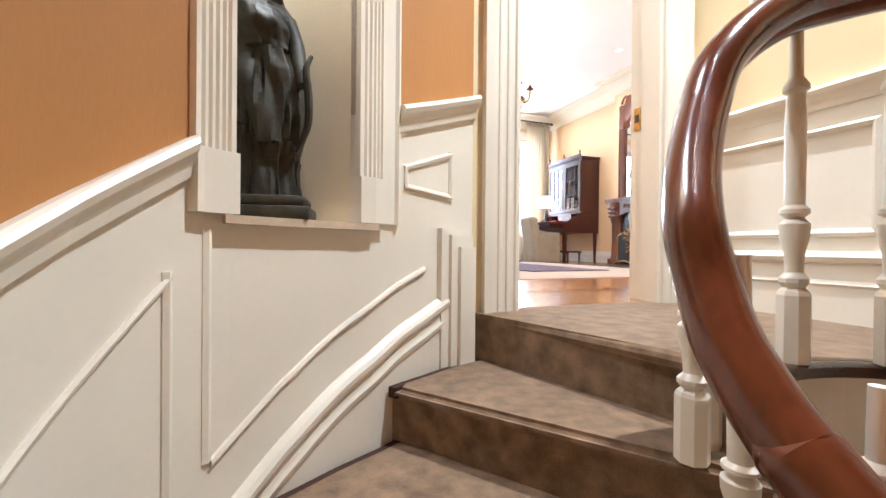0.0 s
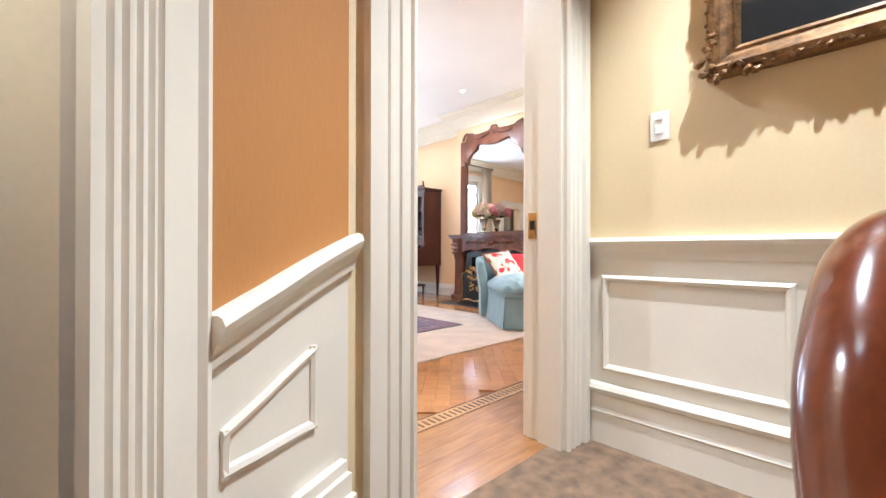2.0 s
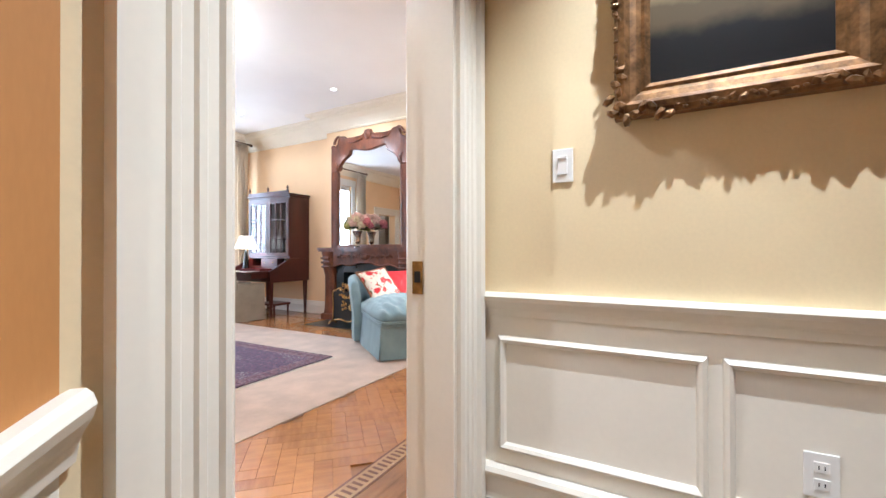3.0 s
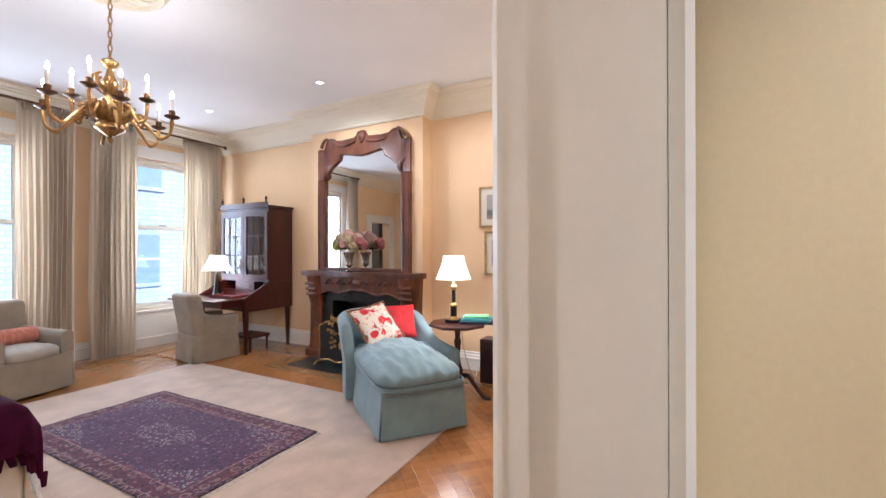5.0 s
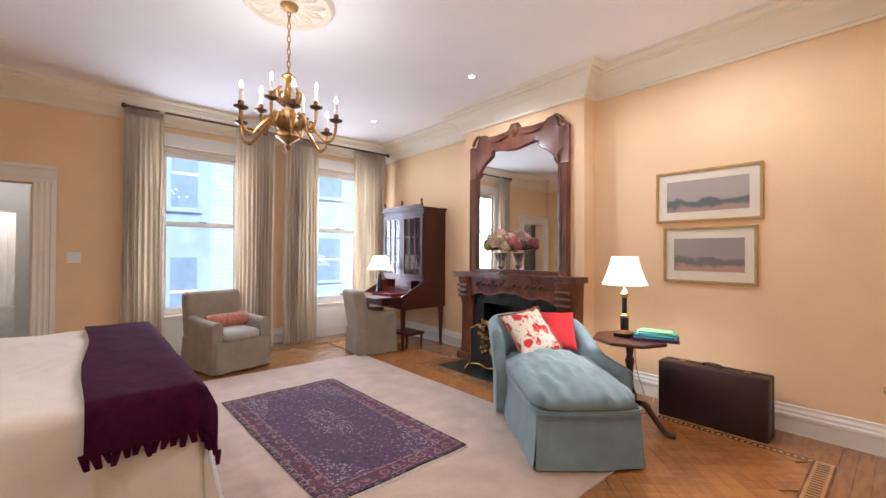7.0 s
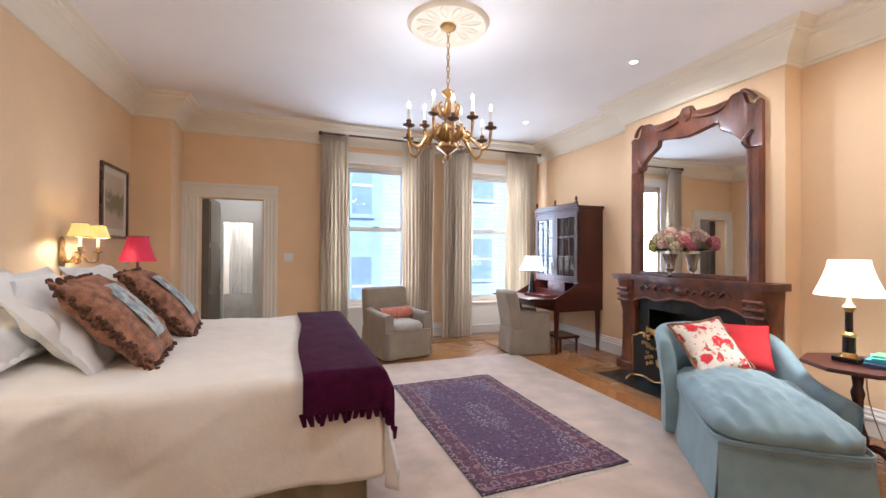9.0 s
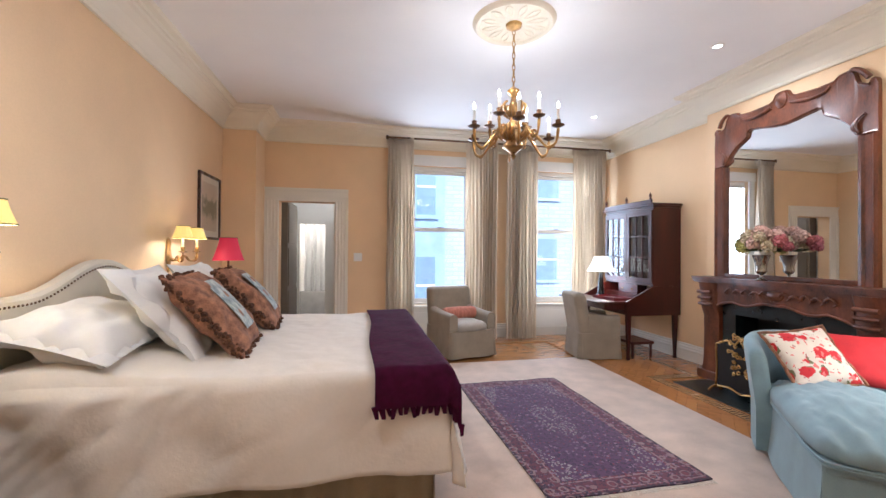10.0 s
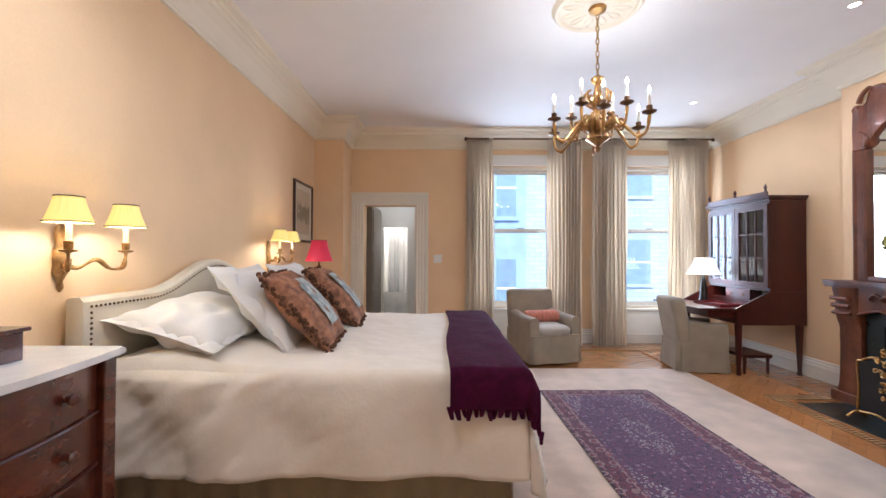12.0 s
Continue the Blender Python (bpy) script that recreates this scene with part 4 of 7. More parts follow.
def draped(L, W, z_top, drop_side, drop_end, r=0.07, seed=0.0, step=0.024, a0=0.0, lift=0.0):
    """Cloth over a bed: level on top, falling over both sides and the end, with a gathered corner."""
    bm = bmesh.new()
    na, nb = int((L + drop_end - a0) / step), int((W + 2 * drop_side) / step)
    grid = []
    for i in range(na + 1):
        a = a0 + (L + drop_end - a0) * i / na
        row = []
        for j in range(nb + 1):
            b = -(W / 2 + drop_side) + (W + 2 * drop_side) * j / nb
            s = 1 if b > 0 else -1
            da, db = max(0.0, a - L), max(0.0, abs(b) - W / 2)
            d = max(da, db)
            x, y = min(a, L), s * min(abs(b), W / 2)
            fall = max(0.0, d - r * 0.6)
            out = r * (1 - math.exp(-d / r)) * 0.55
            rough = max(0.16, 1 - a / 1.5)
            wave = 0.016 * noise.noise(Vector((a * 3.1 + seed, b * 3.1, seed))) + rough * 0.03 * abs(noise.noise(Vector((a * 4 + b * 3, b * 5 - a, 3)))) + 0.004 * noise.noise(Vector((a * 14, b * 14, 3)))
            lump = 0.085 * math.exp(-((a - 0.28) / 0.33) ** 2) * max(0.0, 1 - (b / (W / 2 + 0.25)) ** 6 if abs(b) < W / 2 + 0.25 else 0.0)
            wave += lump + rough * 0.012 * abs(noise.noise(Vector((a * 3 + b * 3, (b - a) * 8, 6))))
            fold = 0.026 * math.sin(9 * (a if db > da else b) + 1.3 * seed) * min(1, fall / 0.3)
            corner = min(da, db)
            if da >= db:
                x += out * (1 if da else 0) + (fold + 0.03 * fall if da else 0)
                y += s * corner * 0.16
            if db > da or corner:
                y += s * ((out if db else 0) + (fold + 0.05 * fall if db > da else 0))
                x += corner * 0.20 if db >= da else 0
            z = z_top - fall + wave * (1.0 if d == 0 else 0.3) + lift
            if db > da and fall > 0.02:
                y += s * (rough * 0.095 * abs(noise.noise(Vector(((a - fall) * 1.6, (a + fall) * 4.5, 8)))) + rough * 0.040 * abs(noise.noise(Vector(((a - fall) * 3, (a + fall) * 11, 5)))) + 0.012 * noise.noise(Vector((a * 3, fall * 1.5, 2))))
            if d and fall < 0.05:
                z -= 0.01
            row.append(bm.verts.new((x, y, z)))
        grid.append(row)
    for p, q in zip(grid, grid[1:]):
        for j in range(nb):
            bm.faces.new((p[j], p[j + 1], q[j + 1], q[j]))
    return bm


bm = draped(BX1 - BX0, BW, BZ, 0.53, 0.60, seed=2.0)
thick = part("coverlet", bm, LINEN, bed, "white woven coverlet", angle=80).modifiers.new("thickness", "SOLIDIFY")
thick.thickness, thick.offset = 0.006, -1.0
# pleated skirt under the coverlet
SKIRTING = material("tan_bed_skirt", (0.58, 0.46, 0.29), 0.9, vary=0.1, scale=7, bump=0.3, fine=150)
bm = bmesh.new()
path = [(0.0, -0.97), (2.03, -0.97), (2.03, 0.97), (0.0, 0.97)]
pts = []
for (x0, y0), (x1, y1) in zip(path, path[1:]):
    n = 180
    d = Vector((x1 - x0, y1 - y0)).normalized()
    for i in range(n):
        u = i / n
        k = (u * (14.0 if abs(x1 - x0) > 1 else 13.0)) % 1.0
        o = 0.020 * (0.5 + 0.5 * math.cos(2 * math.pi * k)) + 0.006 * noise.noise(Vector((u * 9, x0, y0)))
        pts.append((x0 + (x1 - x0) * u - d.y * o, y0 + (y1 - y0) * u + d.x * o))
lo, hi = [bm.verts.new((x, y, 0.012)) for x, y in pts], [bm.verts.new((x * 0.995, y * 0.99, 0.32)) for x, y in pts]
for i in range(len(pts) - 1):
    bm.faces.new((lo[i], lo[i + 1], hi[i + 1], hi[i]))
bmesh.ops.solidify(bm, geom=bm.faces[:], thickness=0.004)
part("bed_skirt", bm, SKIRTING, bed, "tan box-pleated bed skirt")

# throw folded over the foot of the bed, with tied fringe
throw = thing("throw_blanket", "aubergine wool throw with knotted fringe across the bed foot", "blanket", pose(BX0, BYC, 0))
TX0, TX1 = 1.70, 2.13
bm = bmesh.new()
na, nb = 16, 84
grid = []
for i in range(na + 1):
    u = i / na
    row = []
    for j in range(nb + 1):
        b = -(BW / 2 + 0.215) + (BW + 0.43) * j / nb
        db = max(0, abs(b) - BW / 2)
        s = 1 if b > 0 else -1
        fall = max(0, db - 0.04)
        a = TX0 + (TX1 - TX0) * u + 0.05 * (u - 0.2) * max(0, -b) + 0.012 * math.sin(b * 4)
        over = max(0, a - (BX1 - BX0))
        y = s * (min(abs(b), BW / 2) + (0.078 * (1 - math.exp(-db / 0.07)) + 0.06 * fall + 0.008 * math.sin(40 * u) * min(1, fall * 8) if db else 0))
        row.append(bm.verts.new((min(a, BX1 - BX0 + 0.02) + over * 0.4, y, BZ + 0.022 - fall - over * 0.85 + 0.006 * noise.noise(Vector((a * 8, b * 5, 0))))))
    grid.append(row)
for p, q in zip(grid, grid[1:]):
    for j in range(nb):
        bm.faces.new((p[j], p[j + 1], q[j + 1], q[j]))
ends = [(grid[i][0].co.copy(), grid[i][-1].co.copy()) for i in range(na + 1)]
bmesh.ops.recalc_face_normals(bm, faces=bm.faces)
bmesh.ops.solidify(bm, geom=bm.faces[:], thickness=-0.012)
part("blanket", bm, PURPLE, throw, angle=80)
rnd = random.Random(5)
for i in range(17):
    p = ends[i][0]
    w, drop, lean = rnd.uniform(0.013, 0.018), rnd.uniform(0.030, 0.050), rnd.uniform(-0.012, 0.014)
    bm = bmesh.new()
    box(bm, -w, -0.007, -drop, w, 0.007, 0.012, bevel=0.005)
    for v in bm.verts:
        v.co = p + Vector((v.co.x * (1 - 0.40 * (v.co.z < -0.02)) - lean * v.co.z / drop, v.co.y + 0.010 * v.co.z / drop, v.co.z))
    part("tassel", bm, PURPLE, throw)

TAPESTRY = material("brown_tapestry", (0.36, 0.165, 0.085), 0.95, vary=0.35, scale=20, bump=0.9, fine=110, tint=(0.085, 0.036, 0.022))
BLUETAP = material("blue_green_tapestry", (0.46, 0.47, 0.42), 0.95, vary=0.3, scale=24, bump=0.9, fine=130, tint=(0.07, 0.105, 0.125))
FUR = material("dark_brown_fringe", (0.13, 0.052, 0.022), 0.95, vary=0.4, scale=40, bump=0.8, fine=200)


def bed_pillow(name, x, y, z, rx, ry, rz, w, d, h, mat, label, seed, group):
    root = thing(name, label, "pillow", pose(x, y, z, rx, ry, rz), group)
    smoothed(part("case", cushion(w, d, h, 0.011, 28, seed=seed), mat, root, angle=80), 1)
    if name == "sleeping_pillow":
        part("flange", cushion(w + 0.035, d + 0.045, 0.016, 0.012, 26, 9, seed=seed + 2), mat, root, "soft white flange", angle=80)
    return root


bed_pillow("sleeping_pillow", 0.31, 4.74, BZ + 0.195, 3, 17, 2, 0.54, 0.84, 0.235, PILLOWCASE, "plump white cotton pillow on top of another against the headboard", 2, "sleeping pillows")
bed_pillow("sleeping_pillow", 0.36, 5.92, BZ + 0.10, 0, 14, -2, 0.52, 0.80, 0.17, PILLOWCASE, "white cotton sleeping pillow lying on the bed", 3, "sleeping pillows")
bed_pillow("sleeping_pillow", 0.33, 5.92, BZ + 0.235, 2, 22, 3, 0.54, 0.84, 0.19, PILLOWCASE, "plump white cotton pillow on top of another against the headboard", 4, "sleeping pillows")
for y, sd in ((4.99, 5), (5.74, 6)):
    p = bed_pillow("sham_pillow", 0.60, y, BZ + 0.235, 0, 49, 3, 0.66, 0.66, 0.17, PILLOWCASE, "square white quilted sham with a soft flange, leaning", sd, "white shams")
    part("flange", cushion(0.74, 0.74, 0.018, 0.02, 14, 8, seed=sd + 3), PILLOWCASE, p, "thin white flange")
for y, sd in ((4.97, 7), (5.76, 8)):
    p = bed_pillow("tapestry_pillow", 0.82, y, BZ + 0.235, 0, 48, 6, 0.64, 0.62, 0.20, TAPESTRY, "brown tapestry pillow with a blue flowered panel and fringe", sd, "tapestry pillows")
    q = bmesh.new()
    bmesh.ops.create_grid(q, x_segments=22, y_segments=22, size=1)
    for v in q.verts:  # the woven panel follows the crown of the pillow
        x, yy = 0.04 + 0.62 * v.co.x, 0.17 + 0.60 * v.co.y
        puff = ((1 - abs(x) ** 2.6) * (1 - abs(yy) ** 2.6)) ** 0.5
        draw = 1 - 0.085 * (1 - x * x) * abs(yy) - 0.085 * (1 - yy * yy) * abs(x)
        v.co = Vector((x * 0.32 * draw, yy * 0.31 * draw, 0.10 * puff + 0.009 + 0.002 * noise.noise(Vector((x * 9, yy * 9, sd)))))
    bmesh.ops.solidify(q, geom=q.faces[:], thickness=0.004)
    part("panel", q, BLUETAP, p, "blue and green flowered panel", angle=80)
    rnd = random.Random(sd)
    bm = bmesh.new()
    for k in range(300):
        u = (k + rnd.random()) / 300 * 4
        e, f = int(u), (u % 1) * 2 - 1
        x, yy = ((f, -1), (1, f), (-f, 1), (-1, -f))[e]
        r = rnd.uniform(0.008, 0.019)
        bmesh.ops.create_icosphere(bm, subdivisions=1, radius=r, matrix=Matrix.Translation((x * 0.292 + rnd.uniform(-0.018, 0.024) * abs(x) ** 8, yy * 0.292 + rnd.uniform(-0.018, 0.024) * abs(yy) ** 8, rnd.uniform(-0.022, 0.022))))
    tagged(part("fringe", bm, FUR, p, "thick dark brown fringe"), kind="stuff")

# ---- bedside ----
chest = thing("bedside_chest", "bow-fronted mahogany chest with a white marble top", "chest of drawers", pose(XW + 0.03, 3.52, 0.0))


def bow(y0, y1, x, bulge, n=16):
    c, h = (y0 + y1) / 2, (y1 - y0) / 2
    return [(x + bulge * (1 - ((y - c) / h) ** 2), y) for y in [y0 + (y1 - y0) * i / n for i in range(n + 1)]]


def bow_block(y0, y1, x, bulge, z0, z1, back=0.0):
    return prism([(back, y0)] + bow(y0, y1, x, bulge) + [(back, y1)], z0, z1)


RED = material("red_brown_mahogany", (0.11, 0.026, 0.012), 0.25, vary=0.3, scale=6, fine=60, coat=0.5, stretch=(1, 1, 2.5))
part("carcass", bow_block(-0.40, 0.40, 0.40, 0.05, 0.08, 0.905), RED, chest, smooth=False)
part("plinth", bow_block(-0.41, 0.41, 0.41, 0.055, 0.0, 0.085), RED, chest, smooth=False)
for s in (-1, 1):
    part("corner_post", boxes((0.36, s * 0.40 - 0.03, 0.0, 0.435, s * 0.40 + 0.03, 0.905), bevel=0.006), RED, chest, smooth=False)
for k in range(4):
    z = 0.10 + 0.20 * k
    dr = part("drawer", bow_block(-0.365, 0.365, 0.405, 0.055, z + 0.006, z + 0.188, 0.30), RED, chest, smooth=False)
    part("bead", tube([(x + 0.012, y, z + 0.196) for x, y in bow(-0.365, 0.365, 0.40, 0.055)], 0.006, 8), SECWOOD, chest)
    for y in (-0.20, 0.20):
        kn = part("knob", lathe([(0.012, 0), (0.011, 0.012), (0.021, 0.022), (0.022, 0.03), (0.012, 0.038)], 14), RED, dr, "turned wooden knob")
        kn.matrix_local = pose(0.444, y, z + 0.1, 0, 90, 0)
bm = prism([(-0.01, -0.45)] + bow(-0.45, 0.45, 0.455, 0.05) + [(-0.01, 0.45)], 0.905, 0.932)
bmesh.ops.bevel(bm, geom=[e for e in bm.edges if e.verts[0].co.z > 0.93 and e.verts[1].co.z > 0.93], offset=0.008, segments=3, affect="EDGES")
part("top", bm, MARBLE, chest, "white marble slab top")
gal = thing("table_box", "low mahogany drawer box on the marble chest top", "box", pose(XW + 0.04, 3.44, 0.932))
part("body", boxes((0, -0.30, 0, 0.26, 0.30, 0.10), bevel=0.003), RED, gal, smooth=False)
part("lid", boxes((-0.005, -0.315, 0.101, 0.275, 0.315, 0.116), bevel=0.004), RED, gal, smooth=False)
part("drawer_front", boxes((0.2605, -0.25, 0.014, 0.268, 0.16, 0.088), bevel=0.002), RED, gal, smooth=False)
bk = single("book", boxes((0, -0.11, 0, 0.15, 0.11, 0.035), bevel=0.004), material("navy_cloth", (0.01, 0.012, 0.022), 0.6), "dark navy book on the mahogany box", "book", pose(XW + 0.07, 3.55, 1.0485), smooth=False)
single("alarm_clock", boxes((0, -0.06, 0, 0.07, 0.06, 0.035), bevel=0.01), NEARBLACK, "small black bedside clock on the mahogany box", "clock", pose(XW + 0.13, 3.30, 1.0485), smooth=False)

ns = thing("nightstand", "dark mahogany nightstand beyond the bed", "nightstand", pose(0.24, 6.95, 0))
part("top", boxes((-0.26, -0.30, 0.70, 0.27, 0.30, 0.73), bevel=0.006), SECWOOD, ns, smooth=False)
part("body", boxes((-0.24, -0.28, 0.42, 0.25, 0.28, 0.70), bevel=0.004), SECWOOD, ns, smooth=False)
for x in (-0.22, 0.23):
    for y in (-0.26, 0.26):
        part("leg", lathe([(0.018, 0), (0.024, 0.42)], 8, (x, y, 0)), SECWOOD, ns)


def lamp_shade(r0, r1, h, z, thick=0.003, seg=28, pleat=0.0):
    """An open shade that flares downwards in a curve."""
    bm = bmesh.new()
    rows = []
    for k in range(7):
        v = k / 6
        r = r1 + (r0 - r1) * (1 - v) ** 1.35
        rows.append([bm.verts.new(((r + pleat * math.cos(i * math.pi)) * math.cos(2 * math.pi * i / seg), (r + pleat * math.cos(i * math.pi)) * math.sin(2 * math.pi * i / seg), z + h * v)) for i in range(seg)])
    for a, b in zip(rows, rows[1:]):
        for i in range(seg):
            bm.faces.new((a[i], a[(i + 1) % seg], b[(i + 1) % seg], b[i]))
    bmesh.ops.recalc_face_normals(bm, faces=bm.faces)
    bmesh.ops.solidify(bm, geom=bm.faces[:], thickness=thick)
    return bm


SILK = glowing("lit_white_shade", (1.0, 0.90, 0.74), 1.0, (0.85, 0.80, 0.70))
REDSILK = glowing("lit_crimson_shade", (0.85, 0.03, 0.07), 0.22, (0.36, 0.012, 0.03))
YELSILK = glowing("lit_yellow_shade", (1.0, 0.72, 0.16), 0.42, (0.78, 0.62, 0.22))
GREENTRIM = material("olive_braid", (0.10, 0.085, 0.03), 0.8)
BULB = glowing("lit_bulb", (1.0, 0.93, 0.82), 22.0)

rl = thing("table_lamp", "small table lamp with a crimson shade on the nightstand", "lamp", pose(0.30, 6.95, 0.73))
part("base", lathe([(0.07, 0), (0.07, 0.02), (0.025, 0.04), (0.04, 0.12), (0.05, 0.22), (0.03, 0.32), (0.012, 0.36), (0.01, 0.52)], 18), DARKBRASS, rl)
part("shade", lamp_shade(0.155, 0.085, 0.24, 0.50), REDSILK, rl, "crimson silk shade")
part("rim", tube([(0.086 * math.cos(a / 12 * math.pi), 0.086 * math.sin(a / 12 * math.pi), 0.74) for a in range(24)], 0.004, 6, closed=True), GREENTRIM, rl)


def sconce(y):
    root = thing("wall_sconce", "gilt two-armed wall sconce with small yellow shades, lit", "sconce", pose(XW, y, 1.29), "sconces beside the bed")
    bm = lathe([(0.005, -0.16), (0.02, -0.14), (0.014, -0.11), (0.03, -0.07), (0.042, -0.02), (0.03, 0.03), (0.024, 0.06), (0.034, 0.1), (0.022, 0.14), (0.006, 0.16)], 12)
    bent(bm, lambda x, yy, z: (0.012 + max(0, x) * 0.8, yy * (1 + 0.25 * math.sin(z * 60)), z))
    part("backplate", bm, GOLD, root, "cast gilt leaf backplate")
    for s in (-1, 1):
        arm = part("arm", tube(smooth_path([(0.03, 0, -0.03), (0.07, s * 0.03, -0.05), (0.12, s * 0.07, -0.01), (0.15, s * 0.115, -0.055), (0.185, s * 0.148, -0.05), (0.195, s * 0.155, 0.0), (0.195, s * 0.155, 0.03)], 6), lambda t: 0.009 + 0.003 * math.sin(t * 20), 10), GOLD, root)
        part("drip_pan", lathe([(0.006, 0.02), (0.032, 0.028), (0.034, 0.034), (0.016, 0.036), (0.018, 0.07), (0.013, 0.074)], 14, (0.195, s * 0.155, 0)), GOLD, arm)
        part("candle", lathe([(0.0115, 0.07), (0.0115, 0.155)], 12, (0.195, s * 0.155, 0)), WHITE, arm, "white candle tube")
        sh = part("shade", lamp_shade(0.085, 0.050, 0.112, 0.0, 0.002, 30, 0.0018), YELSILK, root, "pleated yellow shade with olive braid")
        sh.matrix_local = pose(0.195, s * 0.155, 0.15)
        for r, z in ((0.0855, 0.002), (0.051, 0.110)):
            part("braid", tube([(r * math.cos(a / 12 * math.pi), r * math.sin(a / 12 * math.pi), z) for a in range(24)], 0.0028, 6, closed=True), GREENTRIM, sh)
    return root


sconce(4.175)
sconce(6.40)


def framed(name, m, w, h, frame_w, depth, frame_mat, mount, picture, label, picture_label, bevel=0.004, pw=0.0, ph=0.0):
    """A picture hung on a wall: frame bars, mount, sheet and glass; it faces local +y, local x to its right."""
    root = thing(name, label, "picture", m)
    for x0, z0, x1, z1 in ((-w / 2, 0, -w / 2 + frame_w, h), (w / 2 - frame_w, 0, w / 2, h), (-w / 2 + frame_w, 0, w / 2 - frame_w, frame_w), (-w / 2 + frame_w, h - frame_w, w / 2 - frame_w, h)):
        part("frame_bar", boxes((x0, 0.0, z0, x1, depth, z1), bevel=bevel), frame_mat, root, smooth=False)
    part("mount", boxes((-w / 2 + frame_w * 0.8, 0.002, frame_w * 0.8, w / 2 - frame_w * 0.8, depth * 0.4, h - frame_w * 0.8)), mount, root, smooth=False)
    part("sheet", boxes((-w / 2 + pw, depth * 0.4 + 0.0005, ph, w / 2 - pw, depth * 0.4 + 0.002, h - ph)), picture, root, picture_label, smooth=False)
    return root


def painted(name, sky_c, mid_c, low_c, h, z0=0.0, wob=0.35, spots=None):
    """A loose landscape: bands of colour up the sheet, broken by noise."""
    m = bpy.data.materials.new(name)
    m.use_nodes = True
    n, l = m.node_tree.nodes, m.node_tree.links
    co, sp = n.new("ShaderNodeTexCoord"), n.new("ShaderNodeSeparateXYZ")
    l.new(co.outputs["Object"], sp.inputs[0])
    no = n.new("ShaderNodeTexNoise")
    no.inputs["Scale"].default_value, no.inputs["Detail"].default_value = 7, 6
    l.new(co.outputs["Object"], no.inputs[0])
    mr = n.new("ShaderNodeMapRange")
    mr.inputs["From Min"].default_value, mr.inputs["From Max"].default_value = z0, z0 + h
    l.new(sp.outputs[2], mr.inputs[0])
    ad = n.new("ShaderNodeMath")
    ad.operation = "MULTIPLY_ADD"
    l.new(no.outputs[0], ad.inputs[0])
    ad.inputs[1].default_value = wob
    l.new(mr.outputs[0], ad.inputs[2])
    rp = n.new("ShaderNodeValToRGB")
    e = rp.color_ramp.elements
    e[0].position, e[0].color, e[1].position, e[1].color = 0.25, (*low_c, 1), 1.0, (*sky_c, 1)
    for p, c in ((0.5, low_c), (0.62, mid_c), (0.74, mid_c), (0.82, sky_c)):
        q = e.new(p)
        q.color = (*c, 1)
    l.new(ad.outputs[0], rp.inputs[0])
    b = n["Principled BSDF"]
    b.inputs["Roughness"].default_value = 0.35
    l.new(rp.outputs[0], b.inputs["Base Color"])
    return m


IVORY = material("ivory_mount", (0.72, 0.66, 0.54), 0.8, vary=0.03)
GILT = material("pale_gilt_frame", (0.52, 0.34, 0.13), 0.35, metal=0.5, vary=0.15, scale=20)
pic1 = painted("grey_landscape", (0.38, 0.34, 0.30), (0.12, 0.14, 0.14), (0.38, 0.27, 0.22), 0.26, 0.06, 0.6)
pic2 = painted("rose_landscape", (0.30, 0.26, 0.24), (0.16, 0.14, 0.13), (0.42, 0.25, 0.19), 0.27, 0.07, 0.55)
framed("framed_picture", pose(XE - 0.0005, 3.421, 1.603, 0, 0, 90), 0.79, 0.452, 0.022, 0.024, GILT, IVORY, pic1, "gilt framed grey landscape print on the peach wall", "grey landscape sheet", 0.003, 0.09, 0.09)
framed("framed_picture", pose(XE - 0.0005, 3.408, 1.077, 0, 0, 90), 0.69, 0.482, 0.022, 0.024, GILT, IVORY, pic2, "gilt framed rose landscape print on the peach wall", "rose landscape sheet", 0.003, 0.085, 0.10)
botan = painted("botanical_sheet", (0.55, 0.46, 0.34), (0.20, 0.19, 0.11), (0.50, 0.41, 0.30), 0.9, 0.0, 0.55)
framed("framed_print", pose(XW + 0.0005, 7.42, 1.46, 0, 0, -90), 0.66, 0.75, 0.03, 0.03, DARKWOOD, IVORY, botan, "dark framed botanical print on the wall above the nightstand", "faded botanical sheet", 0.004, 0.1, 0.1)

# ---- fireplace wall ----
MX, MY = 5.51, 5.25
mantel = thing("mantelpiece", "carved walnut mantelpiece with a serpentine shelf and black slate lining", "fireplace", pose(MX, MY, 0))


def serpentine(y):
    return 0.045 * math.cos(2 * math.pi * y / 0.86 * 0.5) ** 2


